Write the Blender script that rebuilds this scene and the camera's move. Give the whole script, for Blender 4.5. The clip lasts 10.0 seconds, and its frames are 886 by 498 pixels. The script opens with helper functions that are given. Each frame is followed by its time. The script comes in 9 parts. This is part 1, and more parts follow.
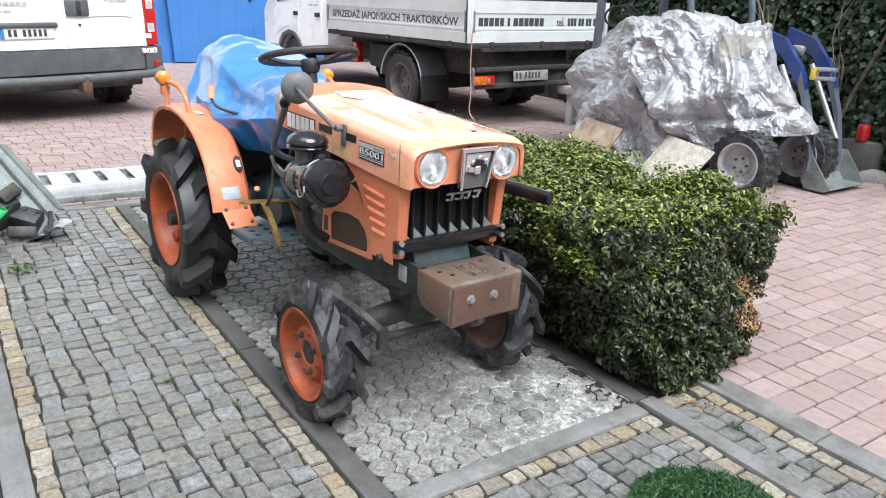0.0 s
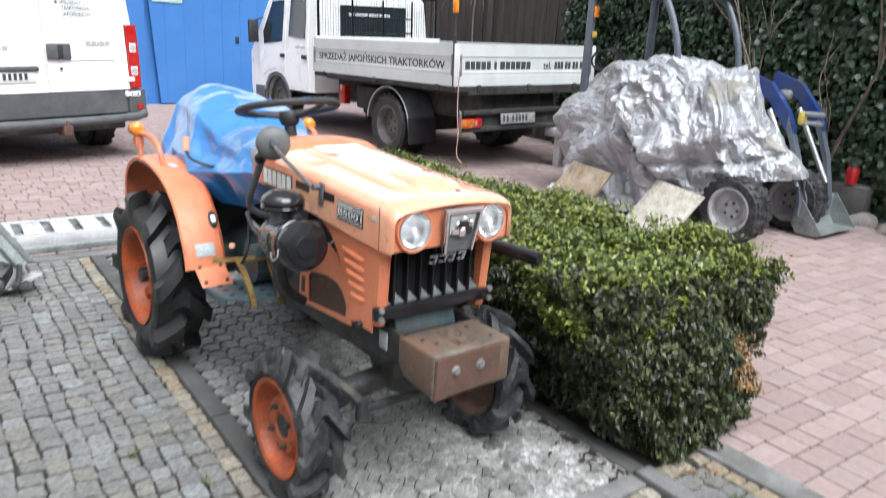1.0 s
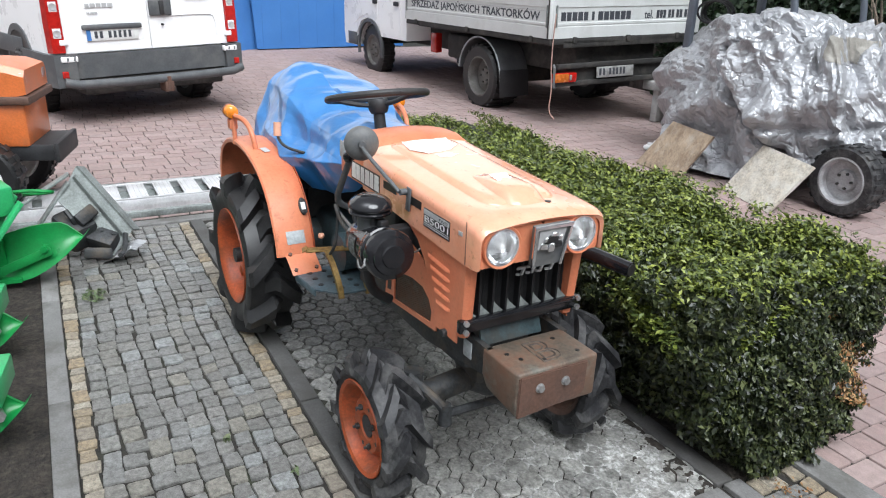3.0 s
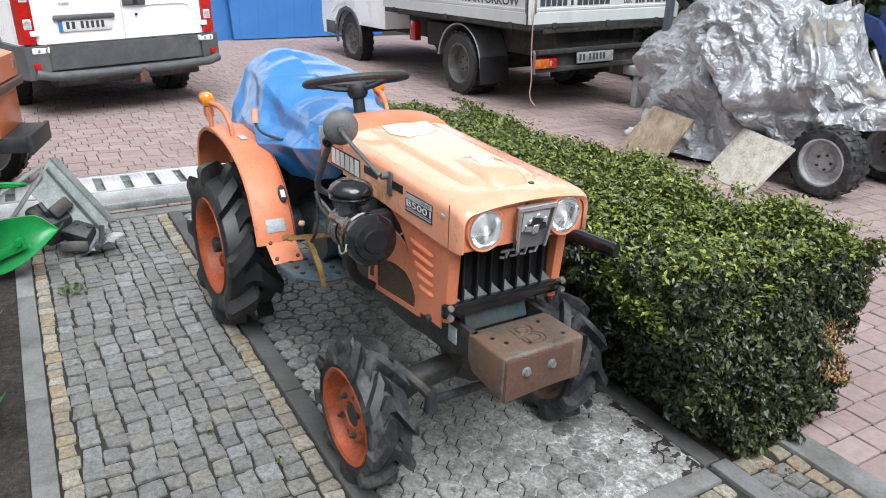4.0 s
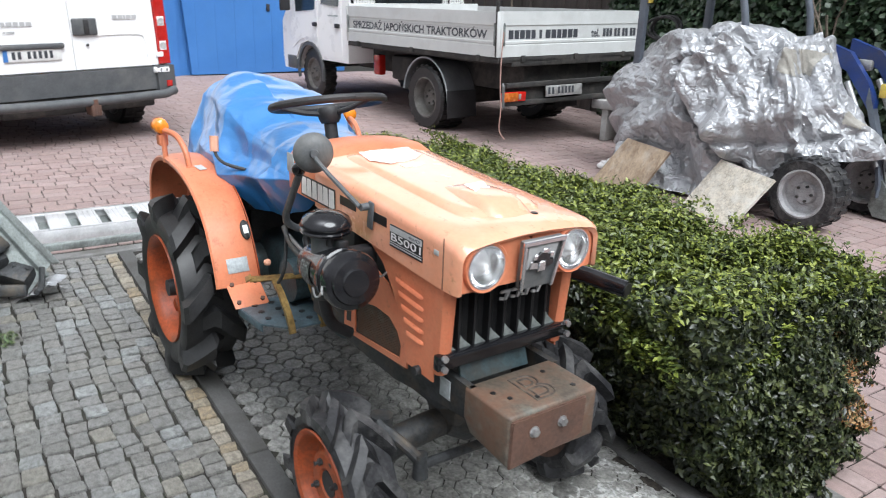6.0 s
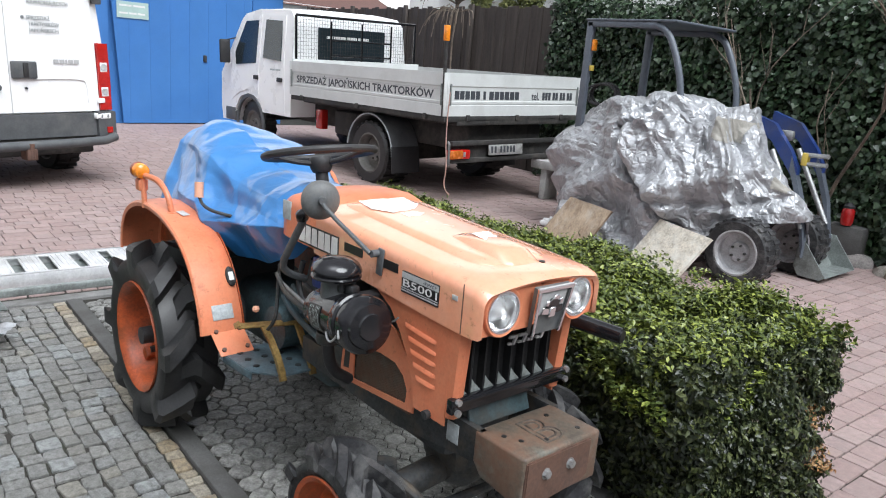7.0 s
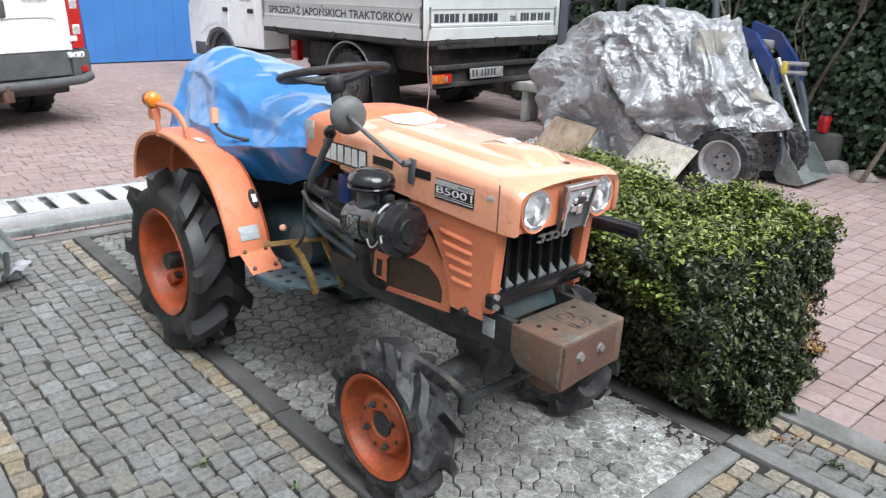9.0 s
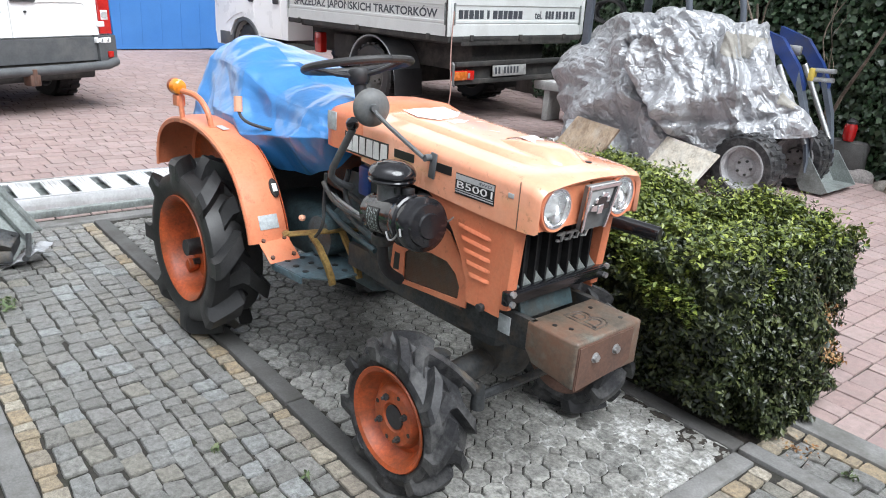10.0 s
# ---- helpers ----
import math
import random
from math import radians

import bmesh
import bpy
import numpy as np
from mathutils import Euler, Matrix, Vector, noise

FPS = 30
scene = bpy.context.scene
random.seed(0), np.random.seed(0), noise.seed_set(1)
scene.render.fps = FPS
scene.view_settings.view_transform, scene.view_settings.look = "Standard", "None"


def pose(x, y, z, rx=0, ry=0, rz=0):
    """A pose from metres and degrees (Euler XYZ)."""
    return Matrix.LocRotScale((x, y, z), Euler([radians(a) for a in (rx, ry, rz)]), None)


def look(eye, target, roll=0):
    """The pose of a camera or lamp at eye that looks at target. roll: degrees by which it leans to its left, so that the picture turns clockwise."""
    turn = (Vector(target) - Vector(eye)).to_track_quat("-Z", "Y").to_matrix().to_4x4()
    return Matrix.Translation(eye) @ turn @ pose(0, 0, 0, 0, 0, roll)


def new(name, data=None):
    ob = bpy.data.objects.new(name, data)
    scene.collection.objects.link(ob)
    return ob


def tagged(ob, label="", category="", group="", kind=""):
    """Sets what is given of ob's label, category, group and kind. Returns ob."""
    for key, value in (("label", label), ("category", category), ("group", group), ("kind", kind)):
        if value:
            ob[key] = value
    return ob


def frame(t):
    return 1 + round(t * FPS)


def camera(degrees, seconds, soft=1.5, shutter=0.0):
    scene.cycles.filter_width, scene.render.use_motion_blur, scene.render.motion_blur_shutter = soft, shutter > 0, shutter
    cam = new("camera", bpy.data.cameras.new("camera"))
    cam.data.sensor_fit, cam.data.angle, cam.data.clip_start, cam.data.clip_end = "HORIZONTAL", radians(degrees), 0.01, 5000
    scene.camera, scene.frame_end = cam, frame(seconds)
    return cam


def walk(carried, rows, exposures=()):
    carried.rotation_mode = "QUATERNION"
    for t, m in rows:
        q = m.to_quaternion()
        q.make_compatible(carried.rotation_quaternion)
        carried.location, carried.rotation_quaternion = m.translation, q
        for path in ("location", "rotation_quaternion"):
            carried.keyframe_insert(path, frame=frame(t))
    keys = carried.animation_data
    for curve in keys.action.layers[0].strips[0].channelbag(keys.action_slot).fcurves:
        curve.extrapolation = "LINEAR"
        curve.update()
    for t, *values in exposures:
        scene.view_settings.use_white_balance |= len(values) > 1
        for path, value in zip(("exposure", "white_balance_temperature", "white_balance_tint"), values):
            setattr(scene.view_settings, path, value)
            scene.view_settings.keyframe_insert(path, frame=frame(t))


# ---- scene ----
cam = camera(62.2, 10.0, soft=1.0, shutter=0.5)
PATH = [
    (0, (3.307, -1.388, 1.362), (1.803, -0.241, 0.713), 3.2),
    (0.5, (3.28, -1.384, 1.37), (1.762, -0.251, 0.729), 3.6),
    (1, (3.194, -1.286, 1.404), (1.681, -0.101, 0.85), 3.2),
    (1.5, (3.094, -1.221, 1.497), (1.501, -0.058, 1.164), 3.9),
    (2, (3.095, -1.222, 1.592), (1.456, -0.215, 1.043), 1.7),
    (2.5, (3.105, -1.233, 1.604), (1.479, -0.297, 0.912), 2.2),
    (4, (3.08, -1.216, 1.566), (1.517, -0.219, 0.816), 1.9),
    (4.5, (3.063, -1.215, 1.558), (1.488, -0.227, 0.82), 2.5),
    (5, (3.003, -1.128, 1.518), (1.386, -0.206, 0.786), 3.6),
    (5.5, (2.951, -1.076, 1.482), (1.337, -0.121, 0.786), 1.0),
    (5.7, (2.899, -1.09, 1.475), (1.341, -0.04, 0.789), 3.1),
    (6.8, (2.718, -1.314, 1.456), (1.231, -0.119, 0.856), 0.1),
    (7, (2.735, -1.357, 1.45), (1.287, -0.069, 0.957), 4.8),
    (7.5, (2.742, -1.509, 1.433), (1.453, -0.067, 0.921), -1.2),
    (8, (2.764, -1.545, 1.423), (1.462, -0.129, 0.875), -0.5),
    (8.5, (2.754, -1.553, 1.416), (1.435, -0.162, 0.844), 1.1),
    (9, (2.724, -1.556, 1.401), (1.371, -0.241, 0.737), 2.7),
    (9.5, (2.719, -1.558, 1.4), (1.343, -0.273, 0.726), 3.3),
    (10, (2.719, -1.561, 1.396), (1.34, -0.279, 0.721), 4.3),
]
walk(cam, [(t, look(eye, target, roll)) for t, eye, target, roll in PATH],
     exposures=[(0.0, 0.84), (0.9, 0.80), (1.3, 0.57), (1.6, 0.36), (2.0, 0.10), (2.5, 0.30), (4.0, 0.50), (5.5, 0.53), (6.8, 0.46), (7.6, 0.39), (8.5, 0.54), (9.2, 0.65), (10.0, 0.73)])

# ---- light: bright overcast sky, strongest overhead ----
world = bpy.data.worlds.new("world")
scene.world = world
world.use_nodes = True
wn, wl = world.node_tree.nodes, world.node_tree.links
wn.clear()
sky = wn.new("ShaderNodeTexSky")
sky.sky_type, sky.sun_disc = "NISHITA", False
sky.sun_elevation, sky.sun_rotation = radians(70), radians(150)
sky.air_density, sky.dust_density, sky.ozone_density = 1.0, 5.0, 1.0
hsv = wn.new("ShaderNodeHueSaturation")
hsv.inputs["Saturation"].default_value = 0.0
cool = wn.new("ShaderNodeMix")
cool.data_type, cool.blend_type = "RGBA", "MULTIPLY"
cool.inputs["Factor"].default_value = 1.0
cool.inputs["B"].default_value = (0.94, 0.99, 1.07, 1)
bg = wn.new("ShaderNodeBackground")
bg.inputs["Strength"].default_value = 0.098
wo = wn.new("ShaderNodeOutputWorld")
wl.new(sky.outputs[0], hsv.inputs["Color"])
wl.new(hsv.outputs[0], cool.inputs["A"])
wl.new(cool.outputs["Result"], bg.inputs["Color"])
wl.new(bg.outputs[0], wo.inputs["Surface"])
sun_data = bpy.data.lights.new("sun", "SUN")
sun_data.energy, sun_data.angle, sun_data.color = 3.0, radians(40), (0.935, 0.985, 1.03)
sun = new("sun", sun_data)
sun.matrix_world = look((4.9, -0.2, 6.8), (0, 0, 0))

# ---- materials ----
def surf(name, col, rough=0.6, metal=0.0, var=0.18, scale=9.0, fine=90.0, bump=0.25, depth=0.002, dirt=None, amount=0.4,
         dirt_scale=3.0, coat=0.0, ramp=None, island=False, spread=0.0, trans=0.0, spec=0.5, crumple=0.0, crumple_scale=7.0, hard=0.12, streak=None, world=False, layers=(), crumple_depth=0.05):
    """A worn surface: base colour with grain and blotches, dirt with its own shape, fine relief.
    ramp: colours picked by each piece's own random number; island: the number of each loose piece of a joined mesh."""
    m = bpy.data.materials.new(name)
    m.use_nodes = True
    nt = m.node_tree
    n, ln = nt.nodes, nt.links
    b = n["Principled BSDF"]

    def node(kind, **kw):
        x = n.new("ShaderNode" + kind)
        for k, v in kw.items():
            x.inputs[k].default_value = v
        return x

    co = n.new("ShaderNodeNewGeometry").outputs["Position"] if world else n.new("ShaderNodeTexCoord").outputs["Object"]
    if streak:
        mp = node("Mapping", Scale=streak)
        ln.new(co, mp.inputs["Vector"])
        co = mp.outputs[0]
    rnd = None
    if ramp or spread:
        rnd = n.new("ShaderNodeNewGeometry").outputs["Random Per Island"] if island else n.new("ShaderNodeObjectInfo").outputs["Random"]
    if rnd and not world:
        mul = node("Math")
        mul.operation = "MULTIPLY"
        mul.inputs[1].default_value = 37.0
        ln.new(rnd, mul.inputs[0])
        add = n.new("ShaderNodeVectorMath")
        ln.new(co, add.inputs[0])
        ln.new(mul.outputs[0], add.inputs[1])
        co = add.outputs[0]
    big = node("TexNoise", Scale=scale, Detail=4.0, Roughness=0.6)
    small = node("TexNoise", Scale=fine, Detail=5.0, Roughness=0.65)
    ln.new(co, big.inputs["Vector"])
    ln.new(co, small.inputs["Vector"])
    base = None
    if ramp:
        cr = n.new("ShaderNodeValToRGB")
        cr.color_ramp.interpolation = "CONSTANT"
        el = cr.color_ramp.elements
        while len(el) < len(ramp):
            el.new(1.0)
        for k, c in enumerate(ramp):
            el[k].position, el[k].color = k / len(ramp), (*c, 1)
        ln.new(rnd, cr.inputs["Fac"])
        base = cr.outputs["Color"]
    mean = n.new("ShaderNodeMath")
    mean.operation = "ADD"
    ln.new(big.outputs["Fac"], mean.inputs[0])
    ln.new(small.outputs["Fac"], mean.inputs[1])
    rng = node("MapRange")
    rng.inputs["From Min"].default_value, rng.inputs["From Max"].default_value = 0.75, 1.25
    rng.inputs["To Min"].default_value, rng.inputs["To Max"].default_value = 1 - var * 1.6, 1 + var * 1.6
    ln.new(mean.outputs[0], rng.inputs["Value"])
    value = rng.outputs[0]
    if spread:
        sp = node("MapRange")
        sp.inputs["To Min"].default_value, sp.inputs["To Max"].default_value = 1 - spread, 1 + spread
        ln.new(rnd, sp.inputs["Value"])
        mm = n.new("ShaderNodeMath")
        mm.operation = "MULTIPLY"
        ln.new(value, mm.inputs[0])
        ln.new(sp.outputs[0], mm.inputs[1])
        value = mm.outputs[0]
    hs = node("HueSaturation")
    if base:
        ln.new(base, hs.inputs["Color"])
    else:
        hs.inputs["Color"].default_value = (*col, 1)
    ln.new(value, hs.inputs["Value"])
    colour = hs.outputs[0]
    for dirt, amount, dirt_scale, hard in ([(dirt, amount, dirt_scale, hard)] if dirt else []) + list(layers):
        dn = node("TexNoise", Scale=dirt_scale, Detail=8.0, Roughness=0.70)
        ln.new(co, dn.inputs["Vector"])
        dr = node("MapRange")
        mid = 0.62 - 0.22 * amount
        dr.inputs["From Min"].default_value, dr.inputs["From Max"].default_value = mid - hard * 0.5, mid + hard
        dr.inputs["To Max"].default_value = min(1.0, 0.35 + amount)
        ln.new(dn.outputs["Fac"], dr.inputs["Value"])
        mx = n.new("ShaderNodeMix")
        mx.data_type = "RGBA"
        ln.new(dr.outputs[0], mx.inputs["Factor"])
        ln.new(colour, mx.inputs["A"])
        mx.inputs["B"].default_value = (*dirt, 1)
        colour = mx.outputs["Result"]
    ln.new(colour, b.inputs["Base Color"])
    rr = node("MapRange")
    rr.inputs["To Min"].default_value, rr.inputs["To Max"].default_value = max(0.03, rough - 0.12), min(1.0, rough + 0.14)
    ln.new(big.outputs["Fac"], rr.inputs["Value"])
    ln.new(rr.outputs[0], b.inputs["Roughness"])
    b.inputs["Metallic"].default_value = metal
    b.inputs["Coat Weight"].default_value = coat
    b.inputs["Specular IOR Level"].default_value = spec
    if trans:
        b.inputs["Transmission Weight"].default_value = trans
    bp = node("Bump", Strength=bump, Distance=depth)
    ln.new(small.outputs["Fac"], bp.inputs["Height"])
    last = bp
    if crumple:
        for k, (f, d) in enumerate(((1.0, 1.0), (2.3, 0.45))):
            wob = node("TexNoise", Scale=crumple_scale * f * 0.6, Detail=2.0)
            ln.new(co, wob.inputs["Vector"])
            mixv = n.new("ShaderNodeMix")
            mixv.data_type = "VECTOR"
            mixv.inputs["Factor"].default_value = 0.18
            ln.new(co, mixv.inputs["A"])
            ln.new(wob.outputs["Color"], mixv.inputs["B"])
            vo = node("TexVoronoi", Scale=crumple_scale * f)
            vo.feature = "DISTANCE_TO_EDGE"
            ln.new(mixv.outputs["Result"], vo.inputs["Vector"])
            b2 = node("Bump", Strength=min(1.0, crumple), Distance=crumple_depth * d)
            ln.new(vo.outputs["Distance"], b2.inputs["Height"])
            ln.new(last.outputs[0], b2.inputs["Normal"])
            last = b2
    ln.new(last.outputs[0], b.inputs["Normal"])
    return m


RUST = (0.16, 0.065, 0.03)
M = {}
# Flank orange is set darker: side shade is part of the base colour.
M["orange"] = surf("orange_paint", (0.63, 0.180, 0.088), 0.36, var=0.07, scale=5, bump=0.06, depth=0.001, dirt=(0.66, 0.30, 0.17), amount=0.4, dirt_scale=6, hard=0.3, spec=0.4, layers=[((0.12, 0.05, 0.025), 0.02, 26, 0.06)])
# Hood orange is faded and paler still, with sky reflection painted in.
M["orange_top"] = surf("faded_sky_sheen_orange_paint", (0.83, 0.315, 0.165), 0.24, var=0.05, scale=5, bump=0.04, depth=0.001, dirt=(0.89, 0.53, 0.39), amount=0.6, dirt_scale=3, hard=0.5, spec=0.5, coat=1.0, layers=[((0.14, 0.06, 0.03), 0.0, 34, 0.04)])
M["orange_rim"] = surf("orange_wheel_paint", (0.40, 0.070, 0.016), 0.45, var=0.25, scale=12, bump=0.15, dirt=(0.12, 0.045, 0.02), amount=0.52, dirt_scale=9, hard=0.2)
M["patch_white"] = surf("white_patch_paint", (0.90, 0.87, 0.84), 0.25, var=0.05, scale=14, bump=0.05, dirt=(0.84, 0.60, 0.46), amount=0.12, dirt_scale=30, coat=0.6)
M["orange_old"] = surf("dull_old_orange_paint", (0.66, 0.165, 0.045), 0.34, var=0.10, scale=6, bump=0.06, coat=0.4, dirt=(0.52, 0.17, 0.07), amount=0.3, dirt_scale=7)
M["rubber"] = surf("tyre_rubber", (0.013, 0.013, 0.014), 0.46, var=0.35, scale=8, fine=120, bump=0.3, dirt=(0.06, 0.057, 0.052), amount=0.18, dirt_scale=6, hard=0.3)
M["rubber_dusty"] = surf("dusty_tyre_rubber", (0.022, 0.022, 0.024), 0.50, var=0.4, scale=10, fine=90, bump=0.5, dirt=(0.125, 0.122, 0.118), amount=0.36, dirt_scale=14, hard=0.14, spec=0.4)
M["black"] = surf("black_enamel", (0.008, 0.008, 0.010), 0.15, var=0.3, bump=0.05, dirt=(0.03, 0.028, 0.025), amount=0.05, dirt_scale=9, coat=0.3)
M["black_matt"] = surf("black_plastic", (0.022, 0.022, 0.024), 0.55, var=0.25, bump=0.15, dirt=(0.07, 0.065, 0.06), amount=0.2)
M["engine"] = surf("greasy_engine_iron", (0.03, 0.032, 0.034), 0.55, var=0.4, scale=12, bump=0.4, dirt=(0.10, 0.075, 0.05), amount=0.35, dirt_scale=9)
M["gearbox"] = surf("oily_blue_grey_casting", (0.045, 0.075, 0.085), 0.5, var=0.35, scale=12, bump=0.3, dirt=(0.035, 0.033, 0.03), amount=0.45, dirt_scale=8)
M["bluegrey"] = surf("blue_grey_enamel", (0.042, 0.068, 0.076), 0.5, var=0.25, scale=10, bump=0.15, dirt=(0.055, 0.048, 0.04), amount=0.5, dirt_scale=7, layers=[((0.13, 0.16, 0.165), 0.08, 14, 0.1)])
M["brass"] = surf("yellow_passivated_steel", (0.27, 0.175, 0.06), 0.38, 0.5, var=0.3, scale=14, bump=0.1, dirt=RUST, amount=0.3, dirt_scale=12)
M["rusty"] = surf("rusty_painted_steel", (0.105, 0.060, 0.046), 0.6, 0.0, var=0.25, scale=7, bump=0.3, dirt=(0.135, 0.064, 0.040), amount=0.5, dirt_scale=6, hard=0.2, layers=[((0.05, 0.036, 0.03), 0.2, 11, 0.15)])
M["rusty_top"] = surf("rusty_painted_steel_top", (0.108, 0.086, 0.066), 0.55, 0.0, var=0.25, scale=9, bump=0.3, dirt=(0.145, 0.068, 0.040), amount=0.5, dirt_scale=9, hard=0.15, layers=[((0.24, 0.275, 0.25), 0.10, 8, 0.12)])
# Dark colour stands in for the shaded depth of an engraved letter.
M["engraving_dark"] = surf("dark_rubbed_engraving", (0.055, 0.042, 0.034), 0.6, var=0.25, scale=20, bump=0.2, dirt=(0.24, 0.20, 0.15), amount=0.30, dirt_scale=22)
M["chrome"] = surf("chrome", (0.75, 0.75, 0.77), 0.16, 1.0, var=0.05, bump=0.02)
M["steel"] = surf("dull_steel", (0.42, 0.42, 0.42), 0.42, 0.8, var=0.2, bump=0.1)
M["grey_paint"] = surf("grey_paint", (0.095, 0.10, 0.105), 0.5, var=0.15, bump=0.1, dirt=(0.2, 0.19, 0.17), amount=0.3)
M["white_paint"] = surf("white_vehicle_paint", (0.90, 0.90, 0.90), 0.28, var=0.02, scale=3, bump=0.02, dirt=(0.84, 0.835, 0.825), amount=0.1, dirt_scale=2, hard=0.5)
M["trim"] = surf("dark_grey_plastic_trim", (0.085, 0.09, 0.095), 0.55, var=0.12, bump=0.12, dirt=(0.16, 0.155, 0.15), amount=0.3)
# For decals; flat pieces of it also paint the dark inside slots and holes.
M["flat_black"] = surf("black_decal_and_hole_paint", (0.012, 0.012, 0.012), 0.4, var=0.1, bump=0.02)
M["decal_grey"] = surf("silver_decal", (0.45, 0.45, 0.45), 0.4, var=0.12, bump=0.02)
M["letter"] = surf("white_lettering", (0.74, 0.74, 0.72), 0.45, var=0.08, bump=0.02)
# Grey tone puts the shade under the truck bed into a white plate.
M["plate_shaded"] = surf("shaded_white_plate", (0.36, 0.36, 0.35), 0.5, var=0.15, scale=20, bump=0.05, dirt=(0.16, 0.15, 0.14), amount=0.4, dirt_scale=12)
M["letter_faded"] = surf("faded_dark_lettering", (0.20, 0.215, 0.22), 0.5, var=0.1, bump=0.02)
M["letter_dark"] = surf("dark_lettering", (0.05, 0.055, 0.065), 0.5, var=0.1, bump=0.02)
M["letter_green"] = surf("green_lettering", (0.16, 0.34, 0.22), 0.5, var=0.1, bump=0.02)
M["letter_grey"] = surf("grey_lettering", (0.38, 0.42, 0.42), 0.5, var=0.1, bump=0.02)
M["amber"] = surf("amber_lens", (0.85, 0.26, 0.02), 0.18, var=0.15, scale=30, bump=0.15, coat=0.5)
M["amber_dull"] = surf("dull_amber_lens", (0.50, 0.13, 0.02), 0.25, var=0.2, scale=20, bump=0.15, coat=0.4, dirt=(0.25, 0.08, 0.03), amount=0.3, dirt_scale=12)
M["red_lens"] = surf("red_lens", (0.46, 0.016, 0.012), 0.16, var=0.15, scale=20, bump=0.1, coat=0.5)
M["clear_lens"] = surf("clear_lens", (0.80, 0.80, 0.80), 0.14, var=0.08, scale=20, bump=0.1, coat=0.6)
M["lamp_glass"] = surf("headlamp_lens", (1.0, 1.0, 1.0), 0.06, 0.0, var=0.0, scale=30, fine=90, bump=0.35, depth=0.002, trans=1.0)
M["reflector"] = surf("headlamp_reflector", (0.90, 0.91, 0.92), 0.14, 1.0, var=0.06, scale=30, bump=0.1)
M["grille_black"] = surf("grille_black_paint", (0.010, 0.010, 0.011), 0.62, var=0.3, scale=20, bump=0.2, dirt=(0.035, 0.033, 0.03), amount=0.15, dirt_scale=14, spec=0.3)
M["blue_tarp"] = surf("blue_tarpaulin", (0.028, 0.178, 0.44), 0.34, var=0.08, scale=5, fine=240, bump=0.08, depth=0.001, dirt=(0.06, 0.22, 0.56), amount=0.35, dirt_scale=4, hard=0.5, spec=0.6, coat=0.7, crumple=0.32, crumple_scale=7.0, crumple_depth=0.014)
M["silver_tarp"] = surf("silver_tarpaulin", (0.45, 0.457, 0.478), 0.40, 0.36, var=0.10, scale=4, fine=200, bump=0.10, depth=0.001, dirt=(0.24, 0.237, 0.235), amount=0.35, dirt_scale=2.5, hard=0.35, spec=0.5, crumple=0.8, crumple_scale=6.0, crumple_depth=0.065)
M["board"] = surf("weathered_chipboard", (0.33, 0.25, 0.175), 0.7, var=0.22, scale=9, fine=60, bump=0.35, dirt=(0.17, 0.11, 0.07), amount=0.4, dirt_scale=6, streak=(1.6, 1.6, 0.5), layers=[((0.52, 0.47, 0.40), 0.22, 5, 0.12)])
M["board_pale"] = surf("peeling_pale_board", (0.50, 0.455, 0.38), 0.8, var=0.2, scale=15, fine=60, bump=0.4, dirt=(0.66, 0.64, 0.58), amount=0.45, dirt_scale=9)
M["dull_patch"] = surf("dull_grey_beige_cloth", (0.30, 0.285, 0.255), 0.75, var=0.12, scale=14, bump=0.2, dirt=(0.22, 0.205, 0.18), amount=0.4, dirt_scale=9)
M["bench_stone"] = surf("pale_concrete", (0.42, 0.42, 0.41), 0.8, var=0.14, scale=8, fine=120, bump=0.3, dirt=(0.26, 0.255, 0.24), amount=0.35, dirt_scale=7)
M["rag_white"] = surf("white_cloth", (0.72, 0.72, 0.71), 0.85, var=0.08, scale=20, fine=200, bump=0.3, dirt=(0.45, 0.44, 0.42), amount=0.25, dirt_scale=14)
M["kerb"] = surf("concrete_kerb", (0.185, 0.182, 0.177), 0.85, var=0.16, scale=6, fine=140, bump=0.35, dirt=(0.095, 0.09, 0.08), amount=0.45, dirt_scale=5, spread=0.08)
M["kerb_dark"] = surf("dark_concrete_kerb", (0.082, 0.080, 0.078), 0.75, var=0.18, scale=6, fine=140, bump=0.35, dirt=(0.055, 0.052, 0.047), amount=0.45, dirt_scale=5, spread=0.08)
M["soil"] = surf("dark_soil", (0.030, 0.024, 0.019), 0.95, var=0.5, scale=14, fine=70, bump=0.9, depth=0.02, dirt=(0.09, 0.075, 0.06), amount=0.3, dirt_scale=30)
M["joint"] = surf("joint_sand", (0.026, 0.023, 0.019), 0.95, var=0.35, scale=20, fine=160, bump=0.7, depth=0.006, dirt=(0.03, 0.04, 0.018), amount=0.25, dirt_scale=5)
COBBLE = [(0.201, 0.198, 0.186), (0.237, 0.229, 0.216), (0.217, 0.215, 0.208), (0.257, 0.252, 0.236), (0.186, 0.182, 0.172), (0.238, 0.238, 0.231), (0.224, 0.215, 0.196), (0.213, 0.21, 0.201), (0.285, 0.294, 0.292), (0.247, 0.233, 0.201), (0.226, 0.222, 0.213)]
M["cobble"] = surf("granite_cobble", (0.2, 0.2, 0.2), 0.43, var=0.34, scale=45, fine=220, bump=1.0, depth=0.008, ramp=COBBLE, world=True, dirt=(0.088, 0.083, 0.073), amount=0.30, dirt_scale=55, hard=0.10, layers=[((0.225, 0.225, 0.217), 0.10, 70, 0.12), ((0.105, 0.10, 0.09), 0.15, 6, 0.25)])
